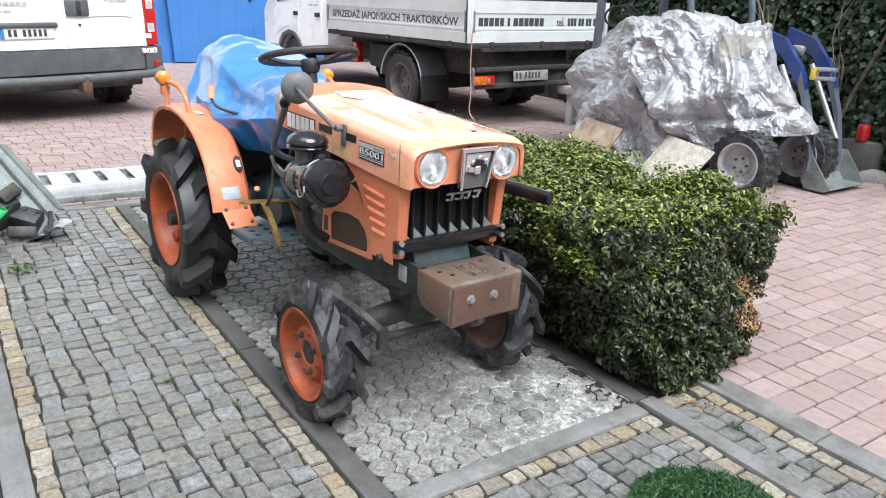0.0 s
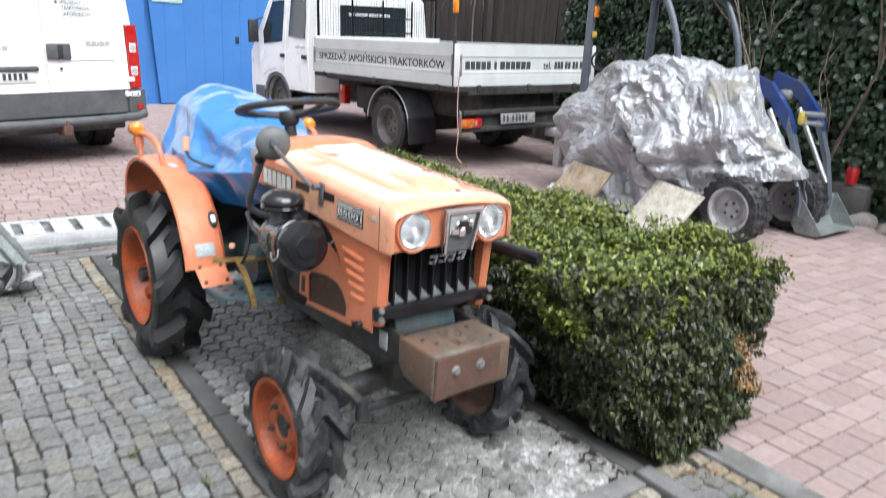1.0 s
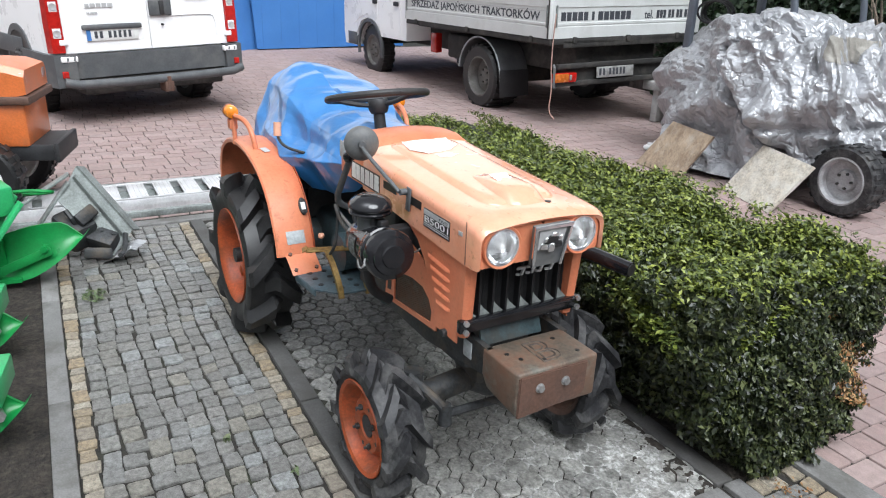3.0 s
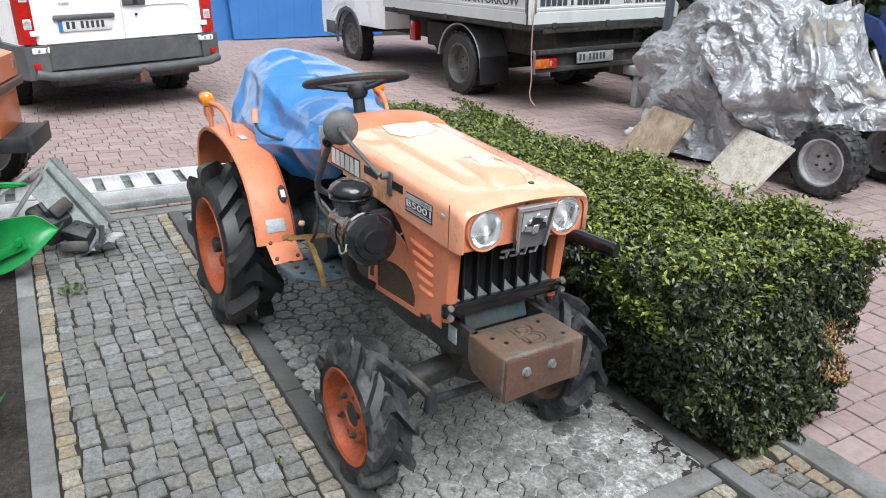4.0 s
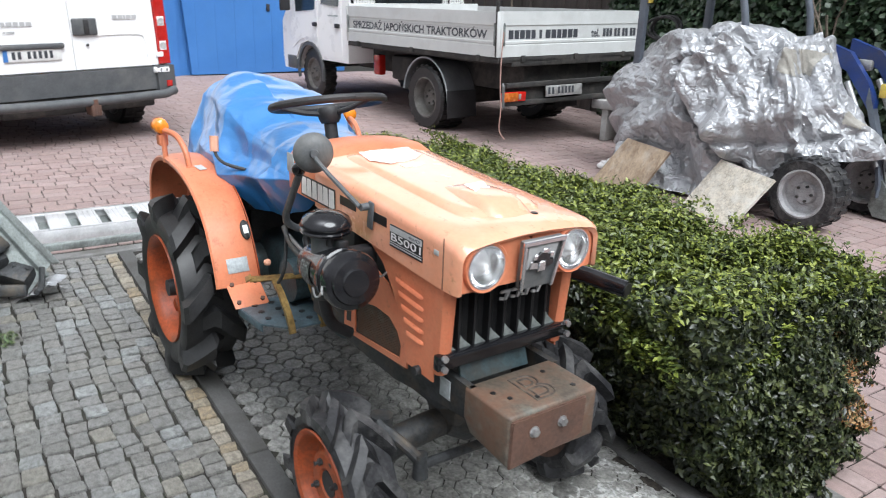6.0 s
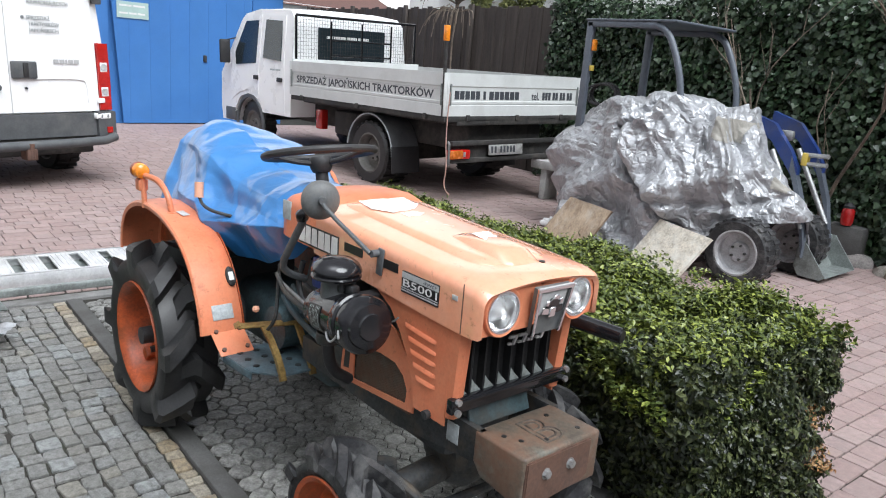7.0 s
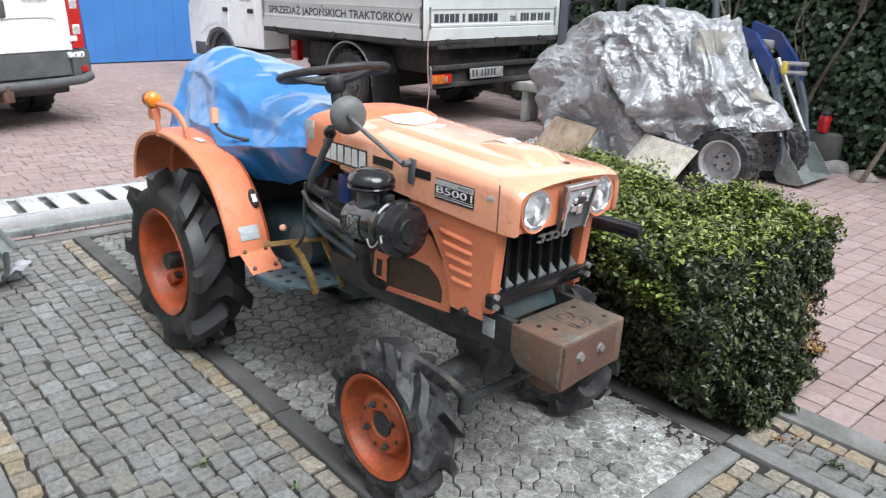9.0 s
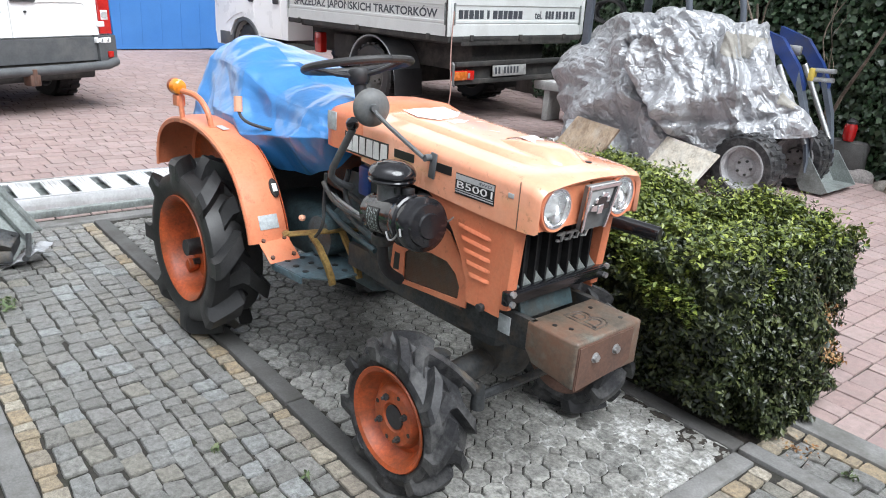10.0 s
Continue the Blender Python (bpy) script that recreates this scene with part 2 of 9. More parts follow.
M["cobble_island"] = surf("granite_cobble_rest", (0.2, 0.2, 0.2), 0.43, var=0.34, scale=45, fine=220, bump=1.0, depth=0.008, ramp=COBBLE, island=True, world=True, dirt=(0.088, 0.083, 0.073), amount=0.30, dirt_scale=55, hard=0.10, layers=[((0.225, 0.225, 0.217), 0.10, 70, 0.12), ((0.105, 0.10, 0.09), 0.15, 6, 0.25)])
M["sandstone"] = surf("yellow_cobble", (0.30, 0.25, 0.17), 0.8, var=0.28, scale=60, fine=260, bump=0.8, depth=0.006,
                      world=True, ramp=[(0.28, 0.238, 0.178), (0.265, 0.215, 0.150), (0.33, 0.292, 0.232), (0.24, 0.212, 0.172), (0.295, 0.232, 0.155), (0.23, 0.202, 0.165), (0.35, 0.315, 0.258), (0.275, 0.245, 0.20)], dirt=(0.17, 0.145, 0.115), amount=0.36, dirt_scale=50, hard=0.1)
RED = [(0.312, 0.224, 0.211), (0.293, 0.207, 0.195), (0.335, 0.242, 0.228), (0.302, 0.224, 0.214), (0.279, 0.2, 0.19), (0.321, 0.231, 0.214), (0.344, 0.257, 0.242)]
M["paver"] = surf("red_concrete_paver", (0.3, 0.2, 0.19), 0.82, var=0.12, scale=30, fine=220, bump=0.4, ramp=RED, world=True, dirt=(0.25, 0.205, 0.192), amount=0.3, dirt_scale=14, hard=0.2, layers=[((0.24, 0.195, 0.18), 0.2, 1.6, 0.3)])
M["paver_island"] = surf("red_concrete_paver_rest", (0.3, 0.2, 0.19), 0.82, var=0.12, scale=30, fine=220, bump=0.4, ramp=RED, island=True, world=True, dirt=(0.25, 0.205, 0.192), amount=0.3, dirt_scale=14, hard=0.2, layers=[((0.24, 0.195, 0.18), 0.2, 1.6, 0.3)])
OCT = [(0.216, 0.213, 0.201), (0.194, 0.193, 0.18), (0.236, 0.234, 0.221), (0.18, 0.176, 0.165), (0.205, 0.203, 0.19)]
# Teal is set lighter and bluer for sky reflected in the plate.
M["plate_teal"] = surf("worn_teal_sky_tinted_plate", (0.070, 0.108, 0.128), 0.38, var=0.3, scale=10, bump=0.2, dirt=(0.06, 0.055, 0.05), amount=0.35, dirt_scale=9, hard=0.15)
M["octagon"] = surf("grey_concrete_paver", (0.25, 0.25, 0.235), 0.44, var=0.42, scale=30, fine=90, bump=0.9, depth=0.008, ramp=OCT, world=True, layers=[((0.078, 0.074, 0.066), 0.40, 16, 0.10), ((0.25, 0.248, 0.236), 0.12, 18, 0.10)])
M["octagon_island"] = surf("grey_concrete_paver_rest", (0.25, 0.25, 0.235), 0.44, var=0.42, scale=30, fine=90, bump=0.9, depth=0.008, ramp=OCT, island=True, world=True, layers=[((0.078, 0.074, 0.066), 0.40, 16, 0.10), ((0.25, 0.248, 0.236), 0.12, 18, 0.10)])
# Pale for cement dust, and for light painted onto the ground under the tractor.
PALE = [(0.261, 0.257, 0.239), (0.245, 0.24, 0.222), (0.276, 0.271, 0.253), (0.234, 0.228, 0.212)]
M["octagon_pale"] = surf("cement_dusted_lit_paver", (0.25, 0.25, 0.235), 0.44, var=0.42, scale=30, fine=90, bump=0.9, depth=0.008, ramp=PALE, world=True, layers=[((0.14, 0.136, 0.124), 0.32, 16, 0.10), ((0.29, 0.287, 0.274), 0.28, 12, 0.12)])
M["octagon_pale_island"] = surf("cement_dusted_lit_paver_rest", (0.25, 0.25, 0.235), 0.44, var=0.42, scale=30, fine=90, bump=0.9, depth=0.008, ramp=PALE, island=True, world=True, layers=[((0.14, 0.136, 0.124), 0.32, 16, 0.10), ((0.29, 0.287, 0.274), 0.28, 12, 0.12)])
M["cement"] = surf("spilt_cement_crust", (0.40, 0.398, 0.385), 0.9, var=0.35, scale=30, fine=90, bump=0.9, depth=0.006, dirt=(0.16, 0.155, 0.14), amount=0.5, dirt_scale=40, hard=0.08)
M["alu"] = surf("aluminium", (0.78, 0.78, 0.79), 0.38, 0.55, var=0.08, bump=0.08, dirt=(0.5, 0.49, 0.47), amount=0.25)
M["truck_side"] = surf("aluminium_dropside", (0.60, 0.615, 0.605), 0.45, 0.05, var=0.05, scale=4, bump=0.06, dirt=(0.50, 0.50, 0.485), amount=0.3, dirt_scale=3)
M["chassis"] = surf("dirty_black_chassis", (0.028, 0.027, 0.026), 0.75, var=0.3, bump=0.3, dirt=(0.09, 0.08, 0.07), amount=0.35, dirt_scale=4)
M["window"] = surf("dark_vehicle_glass", (0.02, 0.03, 0.037), 0.06, var=0.1, bump=0.0, coat=0.15, spec=0.3)
M["blue_paint"] = surf("blue_sheet_metal_paint", (0.045, 0.175, 0.47), 0.48, var=0.06, scale=2, bump=0.05, dirt=(0.075, 0.23, 0.52), amount=0.35, dirt_scale=0.8, hard=0.4)
M["blue_dark"] = surf("blue_tractor_paint", (0.013, 0.038, 0.165), 0.35, var=0.15, bump=0.05, dirt=(0.07, 0.07, 0.09), amount=0.25)
M["rops"] = surf("dark_blue_grey_paint", (0.10, 0.115, 0.14), 0.42, var=0.12, bump=0.05)
M["green_paint"] = surf("new_green_paint", (0.008, 0.235, 0.055), 0.32, var=0.12, scale=6, bump=0.06, dirt=(0.02, 0.2, 0.05), amount=0.25, dirt_scale=8)
M["green_pale"] = surf("pale_green_paint", (0.03, 0.37, 0.13), 0.35, var=0.10, scale=6, bump=0.06)
M["yellow"] = surf("yellow_warning_decal", (0.62, 0.46, 0.09), 0.4, var=0.08, bump=0.02)
M["galv"] = surf("grey_green_cast_steel", (0.255, 0.28, 0.27), 0.5, 0.35, var=0.2, bump=0.2, dirt=(0.10, 0.10, 0.095), amount=0.35, dirt_scale=6)
M["fence"] = surf("dark_brown_boards", (0.052, 0.041, 0.036), 0.8, var=0.25, scale=3, fine=40, bump=0.3, streak=(6, 6, 0.6), dirt=(0.085, 0.07, 0.06), amount=0.35, dirt_scale=2)
M["bark"] = surf("grey_brown_bark", (0.17, 0.135, 0.105), 0.9, var=0.3, scale=12, fine=60, bump=0.8, depth=0.01)
M["stone"] = surf("field_stone", (0.28, 0.265, 0.25), 0.85, var=0.25, scale=8, fine=60, bump=0.5, depth=0.006, ramp=[(0.22, 0.20, 0.19), (0.30, 0.28, 0.255), (0.42, 0.41, 0.40), (0.26, 0.235, 0.21), (0.35, 0.34, 0.32)])
M["plaster_wall"] = surf("white_plaster", (0.93, 0.93, 0.92), 0.85, var=0.04, scale=2, bump=0.1)
# White base colour stands in for sky reflected in the panes.
M["sky_pane"] = surf("white_sky_reflection_pane", (0.86, 0.87, 0.88), 0.3, var=0.03, scale=3, bump=0.02, coat=0.5)
M["metal_roof"] = surf("light_metal_roof", (0.52, 0.54, 0.56), 0.4, 0.2, var=0.06, scale=2, bump=0.05)
M["brown_roof"] = surf("brown_roof", (0.12, 0.06, 0.05), 0.8, var=0.15, bump=0.1)
M["paper"] = surf("grey_paper_label", (0.38, 0.41, 0.42), 0.5, var=0.15, scale=40, bump=0.02)
M["sign_pale"] = surf("pale_green_sign", (0.42, 0.56, 0.52), 0.5, var=0.05, scale=8, bump=0.02)
M["red_glass"] = surf("red_candle_glass", (0.42, 0.015, 0.015), 0.15, var=0.1, bump=0.0, coat=0.5)
M["pink_plastic"] = surf("faded_orange_grip", (0.72, 0.36, 0.24), 0.5, var=0.08, bump=0.05)
M["rope"] = surf("pinkish_rope", (0.42, 0.26, 0.22), 0.9, var=0.2, bump=0.3)


M["cloud"] = bpy.data.materials.new("white_overcast")
M["cloud"].use_nodes = True
cb_ = M["cloud"].node_tree.nodes["Principled BSDF"]
cb_.inputs["Base Color"].default_value = (0, 0, 0, 1)
cb_.inputs["Emission Color"].default_value = (0.97, 0.99, 1.0, 1)
cb_.inputs["Emission Strength"].default_value = 1.0


def leaf_mat(name, cols, rough=0.42, spec=0.45):
    return surf(name, cols[0], rough, ramp=cols, island=True, var=0.12, scale=60, fine=300, bump=0.1, spec=spec)


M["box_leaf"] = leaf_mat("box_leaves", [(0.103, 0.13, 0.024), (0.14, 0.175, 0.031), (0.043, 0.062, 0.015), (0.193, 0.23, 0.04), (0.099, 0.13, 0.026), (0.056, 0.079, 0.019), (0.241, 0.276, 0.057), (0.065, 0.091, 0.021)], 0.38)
# Darker copy for the hedge's side and front: shade put into the leaf colour.
M["box_dark"] = leaf_mat("shaded_side_box_leaves", [(0.021, 0.029, 0.012), (0.032, 0.042, 0.016), (0.011, 0.016, 0.008), (0.050, 0.062, 0.022), (0.016, 0.023, 0.010), (0.080, 0.094, 0.032)], 0.36)
M["dry_leaf"] = leaf_mat("dry_box_leaves", [(0.30, 0.15, 0.055), (0.38, 0.22, 0.10), (0.22, 0.10, 0.04), (0.40, 0.27, 0.14)], 0.7)
M["ivy_leaf"] = leaf_mat("ivy_leaves", [(0.022, 0.046, 0.021), (0.031, 0.060, 0.026), (0.016, 0.034, 0.016), (0.043, 0.075, 0.035), (0.026, 0.052, 0.026), (0.065, 0.098, 0.052)], 0.36)
M["grass"] = leaf_mat("mat_grass", [(0.035, 0.10, 0.034), (0.05, 0.13, 0.042), (0.024, 0.075, 0.025)], 0.6)
M["weed"] = leaf_mat("weed_leaves", [(0.075, 0.115, 0.045), (0.10, 0.14, 0.06), (0.14, 0.16, 0.085)], 0.6)
M["conifer"] = leaf_mat("conifer_needles", [(0.085, 0.098, 0.026), (0.115, 0.125, 0.034), (0.052, 0.062, 0.02), (0.145, 0.148, 0.042)], 0.7)
M["hedge_core"] = surf("near_black_fill", (0.018, 0.017, 0.010), 0.95, var=0.4, scale=30, bump=0.8, depth=0.01)


# ---- building helpers ----
WORLD_SET = set()


def thing(name, label, category, m=None, group="", kind="", world_coords=False):
    ob = new(name)
    ob.empty_display_size = 0.1
    ob.matrix_basis = m if m is not None else Matrix()
    if world_coords:
        WORLD_SET.add(ob.name)
    return tagged(ob, label, category, group, kind)


def root_of(ob):
    while ob.parent:
        ob = ob.parent
    return ob


def mesh_ob(name, bm, mat, smooth=35):
    me = bpy.data.meshes.new(name)
    bmesh.ops.recalc_face_normals(bm, faces=bm.faces[:])
    bm.to_mesh(me)
    bm.free()
    for mm in mat if isinstance(mat, (list, tuple)) else [mat]:
        me.materials.append(mm)
    if smooth:
        me.shade_smooth()
        me.set_sharp_from_angle(angle=radians(smooth))
    return new(name, me)


def part(name, bm, mat, parent, label="", smooth=35):
    r = root_of(parent)
    if r.name in WORLD_SET:
        bm.transform(r.matrix_basis.inverted())
    ob = mesh_ob(name, bm, mat, smooth)
    ob.parent = parent
    if label:
        ob["label"] = label
    return ob


def solo(name, bm, mat, label, category, group="", kind="", m=None, smooth=35):
    ob = mesh_ob(name, bm, mat, smooth)
    if m is not None:
        ob.matrix_basis = m
    return tagged(ob, label, category, group, kind)


def merge(b, t):
    me = bpy.data.meshes.new("tmp")
    t.to_mesh(me)
    t.free()
    b.from_mesh(me)
    bpy.data.meshes.remove(me)
    return b


def box(b, c, size, rot=(0, 0, 0), bevel=0.0, seg=2, m=None):
    """A box with rounded edges, centre c, into the bmesh b."""
    t = bmesh.new()
    bmesh.ops.create_cube(t, size=1)
    for v in t.verts:
        v.co = Vector((v.co.x * size[0], v.co.y * size[1], v.co.z * size[2]))
    if bevel:
        bmesh.ops.bevel(t, geom=t.edges[:], offset=min(bevel, 0.48 * min(size)), segments=seg, affect="EDGES", profile=0.5)
    mm = pose(*c, *rot)
    t.transform(m @ mm if m is not None else mm)
    return merge(b, t)


def frame_to(p0, p1):
    d = Vector(p1) - Vector(p0)
    return Matrix.Translation(p0) @ d.to_track_quat("Z", "Y").to_matrix().to_4x4(), d.length


def cyl(b, p0, p1, r, r2=None, seg=20):
    mm, length = frame_to(p0, p1)
    r2 = r if r2 is None else r2
    return lathe(b, [(0, 0), (r, 0), (r2, length), (0, length)], mm, seg)


def lathe(b, profile, m=None, seg=32):
    """Turns (radius, height) pairs about z."""
    m = m if m is not None else Matrix()
    rings = []
    for r, h in profile:
        if r < 1e-6:
            rings.append([b.verts.new(m @ Vector((0, 0, h)))])
        else:
            rings.append([b.verts.new(m @ Vector((r * math.cos(a), r * math.sin(a), h))) for a in (2 * math.pi * k / seg for k in range(seg))])
    for a, c in zip(rings, rings[1:]):
        if len(a) == 1 and len(c) == 1:
            continue
        for k in range(seg):
            k2 = (k + 1) % seg
            if len(a) == 1:
                b.faces.new((a[0], c[k], c[k2]))
            elif len(c) == 1:
                b.faces.new((a[k], a[k2], c[0]))
            else:
                b.faces.new((a[k], a[k2], c[k2], c[k]))
    return b


def tube(b, pts, r, seg=10, smooth_steps=0, cap=True):
    """A round bar along points; smooth_steps rounds the bends."""
    pts = [Vector(p) for p in pts]
    for _ in range(smooth_steps):
        q = [pts[0]]
        for a, c in zip(pts, pts[1:]):
            q += [a.lerp(c, 0.25), a.lerp(c, 0.75)]
        pts = q + [pts[-1]]
    rings, up = [], None
    for k, p in enumerate(pts):
        d = (pts[min(k + 1, len(pts) - 1)] - pts[max(k - 1, 0)]).normalized()
        if up is None:
            up = d.orthogonal().normalized()
        up = (up - d * up.dot(d)).normalized()
        side = d.cross(up)
        rings.append([b.verts.new(p + r * (up * math.cos(a) + side * math.sin(a))) for a in (2 * math.pi * j / seg for j in range(seg))])
    for a, c in zip(rings, rings[1:]):
        for j in range(seg):
            b.faces.new((a[j], a[(j + 1) % seg], c[(j + 1) % seg], c[j]))
    if cap:
        b.faces.new(rings[0][::-1])
        b.faces.new(rings[-1])
    return b


def loft(b, rings, closed=True, caps=True):
    vs = [[b.verts.new(p) for p in ring] for ring in rings]
    n = len(vs[0])
    for a, c in zip(vs, vs[1:]):
        for j in range(n if closed else n - 1):
            b.faces.new((a[j], a[(j + 1) % n], c[(j + 1) % n], c[j]))
    if caps and closed:
        b.faces.new(vs[0][::-1])
        b.faces.new(vs[-1])
    return b


def prism(b, poly, m, depth):
    """A flat plate: outline in x, y of m, thick along its z."""
    lo = [b.verts.new(m @ Vector((x, y, 0))) for x, y in poly]
    hi = [b.verts.new(m @ Vector((x, y, depth))) for x, y in poly]
    n = len(poly)
    b.faces.new(lo[::-1])
    b.faces.new(hi)
    for j in range(n):
        b.faces.new((lo[j], lo[(j + 1) % n], hi[(j + 1) % n], hi[j]))
    return b


def words(text, height, depth=0.001, align="LEFT", bold=0.0):
    """A bmesh of raised letters in the x, y plane, of that capital height."""
    cu = bpy.data.curves.new("letters", "FONT")
    cu.body, cu.size, cu.extrude, cu.align_x = text, height / 0.72, depth, align
    cu.resolution_u, cu.offset = 3, bold * height
    ob = new("letters", cu)
    me = bpy.data.meshes.new_from_object(ob.evaluated_get(bpy.context.evaluated_depsgraph_get()))
    b = bmesh.new()
    b.from_mesh(me)
    bpy.data.objects.remove(ob)
    bpy.data.meshes.remove(me)
    bpy.data.curves.remove(cu)
    return b


def fit_words(text, m, width, height, depth=0.001, bold=0.0):
    """Letters stretched to a width, on the plane m."""
    b = words(text, height, depth, bold=bold)
    xs = [v.co.x for v in b.verts]
    k = width / (max(xs) - min(xs))
    x0 = min(xs)
    for v in b.verts:
        v.co.x = (v.co.x - x0) * k
    b.transform(m)
    return b


def bars(b, m, widths, height, gap, depth=0.0015):
    """Writing that is not lettered: plain bars along x of m."""
    x = 0
    for w in widths:
        if w > 0:
            box(b, (x + w / 2, height / 2, depth / 2), (w, height, depth), m=m)
        x += abs(w) + gap
    return b


def face_m(origin, xdir, ydir):
    x, y = Vector(xdir).normalized(), Vector(ydir).normalized()
    z = x.cross(y).normalized()
    return Matrix.Translation(origin) @ Matrix((x, z.cross(x), z)).transposed().to_4x4()


def raw_mesh(name, verts, faces, mat, smooth=False):
    me = bpy.data.meshes.new(name)
    me.from_pydata(verts, [], faces)
    for mm in mat if isinstance(mat, (list, tuple)) else [mat]:
        me.materials.append(mm)
    if smooth:
        me.shade_smooth()
    return new(name, me)


def leaves_mesh(name, centres, normals, sizes, mat, seed=1, fold=0.25, aspect=0.55, tip=0.35, droop=0.0):
    """Many small leaves, each a folded four-corner blade, at centres, facing roughly along normals."""
    rs = np.random.RandomState(seed)
    c, nrm, s = np.asarray(centres, float), np.asarray(normals, float), np.asarray(sizes, float)[:, None]
    k = len(c)
    nrm = nrm + rs.normal(0, 0.55, (k, 3))
    nrm /= np.linalg.norm(nrm, axis=1)[:, None] + 1e-9
    d = rs.normal(0, 1, (k, 3))
    d[:, 2] -= droop
    d -= nrm * (d * nrm).sum(1)[:, None]
    d /= np.linalg.norm(d, axis=1)[:, None] + 1e-9
    w = np.cross(nrm, d)
    a0 = c - d * s * 0.5
    a1 = c + w * s * aspect * 0.5 + nrm * s * fold * 0.35 + d * s * (tip - 0.35)
    a2 = c + d * s * 0.5
    a3 = c - w * s * aspect * 0.5 + nrm * s * fold * 0.35 + d * s * (tip - 0.35)
    v = np.stack([a0, a1, a2, a3], 1).reshape(-1, 3)
    f = np.arange(k * 4).reshape(-1, 4)
    tri = np.concatenate([f[:, [0, 1, 2]], f[:, [0, 2, 3]]], 1).reshape(-1, 3)
    me = bpy.data.meshes.new(name)
    me.vertices.add(len(v))
    me.vertices.foreach_set("co", v.ravel())
    me.loops.add(tri.size)
    me.loops.foreach_set("vertex_index", tri.ravel())
    me.polygons.add(len(tri))
    me.polygons.foreach_set("loop_start", np.arange(0, tri.size, 3))
    me.update(calc_edges=True)
    me.materials.append(mat)
    return new(name, me)

# ---- ground ----
PAVE = pose(1.83, -0.40, 0, 0, 0, -2.2)  # u along the parking bay, v across it

gv, gf = [], []
b = bmesh.new()
bmesh.ops.create_grid(b, x_segments=40, y_segments=40, size=150)
b.transform(pose(0, 0, -0.009))
tagged(solo("ground", b, M["joint"], "sandy bedding ground under the paved yard", "ground", smooth=0), kind="structure")


def soil_bed(name, u0, u1, v0, v1, z, amp, label):
    b = bmesh.new()
    nu, nv = max(2, int((u1 - u0) / 0.05)), max(2, int((v1 - v0) / 0.05))
    grid = [[b.verts.new((u0 + (u1 - u0) * i / nu, v0 + (v1 - v0) * j / nv,
                          z + amp * noise.fractal(Vector((i * 0.35, j * 0.35, u0)), 1.0, 2.0, 4))) for j in range(nv + 1)] for i in range(nu + 1)]
    for i in range(nu):
        for j in range(nv):
            b.faces.new((grid[i][j], grid[i + 1][j], grid[i + 1][j + 1], grid[i][j + 1]))
    return solo(name, b, M["soil"], label, "soil", kind="structure", m=PAVE, smooth=80)


soil_bed("soil_bed", -3.4, 2.5, -3.0, -0.93, -0.002, 0.008, "dark planting soil beside the concrete kerb")
soil_bed("hedge_soil", -3.3, 0.015, 1.10, 1.37, 0.0, 0.010, "dark soil strip under the box hedge")

KERBS = [(-3.32, 0.08, -0.08, 0.0), (0.0, 0.08, 0.0, 1.02), (-3.32, 2.4, -0.93, -0.85), (-3.32, 0.0, 1.02, 1.10), (0.0, 2.4, 1.04, 1.12),
         (-3.32, 2.4, 1.36, 1.485), (-3.42, -3.32, -0.93, 1.485)]


def kerb_row(k, u0, u1, v0, v1):
    t = thing("kerb", "grey concrete edging kerb set flush in the paving", "kerb", PAVE @ pose(u0, v0, 0), kind="structure")
    along_u = (u1 - u0) > (v1 - v0)
    n = max(1, round(max(u1 - u0, v1 - v0) / 1.0))
    for j in range(n):
        b = bmesh.new()
        lu, lv = ((u1 - u0) / n, v1 - v0) if along_u else (u1 - u0, (v1 - v0) / n)
        c = ((j + 0.5) * lu, lv / 2, -0.028) if along_u else (lu / 2, (j + 0.5) * lv, -0.028)
        dz = random.uniform(-0.002, 0.003)
        box(b, (c[0], c[1], c[2] + dz), (lu - 0.006, lv - 0.004, 0.07), bevel=0.006)
        part("kerb_stone", b, M["kerb_dark" if k in (0, 3) else "kerb"], t)


for k, row in enumerate(KERBS):
    kerb_row(k, *row)

# thin ragged films lying on the pavers: spilt cement, and dirt washed to the hedge
def film_sheet(name, u0, u1, v0, v1, step, height, mat, label, category):
    nu, nv = int((u1 - u0) / step), int((v1 - v0) / step)
    vs = []
    for i in range(nu + 1):
        for j in range(nv + 1):
            u, v = u0 + (u1 - u0) * i / nu, v0 + (v1 - v0) * j / nv
            edge = min(i, j, nu - i, nv - j)
            vs.append((u, v, max(-0.012, min(0.0035, height(u, v))) if edge else -0.012))
    fs = []
    for i in range(nu):
        for j in range(nv):
            q = (i * (nv + 1) + j, (i + 1) * (nv + 1) + j, (i + 1) * (nv + 1) + j + 1, i * (nv + 1) + j + 1)
            if max(vs[k][2] for k in q) > -0.006:
                fs.append(q)
    used = sorted({k for f in fs for k in f})
    at = {k: n for n, k in enumerate(used)}
    ob = raw_mesh(name, [vs[k] for k in used], [[at[k] for k in f] for f in fs], mat, True)
    ob.matrix_basis = PAVE
    return tagged(ob, label, category, kind="stuff")


def rag(u, v, seed):
    return noise.fractal(Vector((u * 9, v * 9, seed)), 0.7, 2.1, 6)


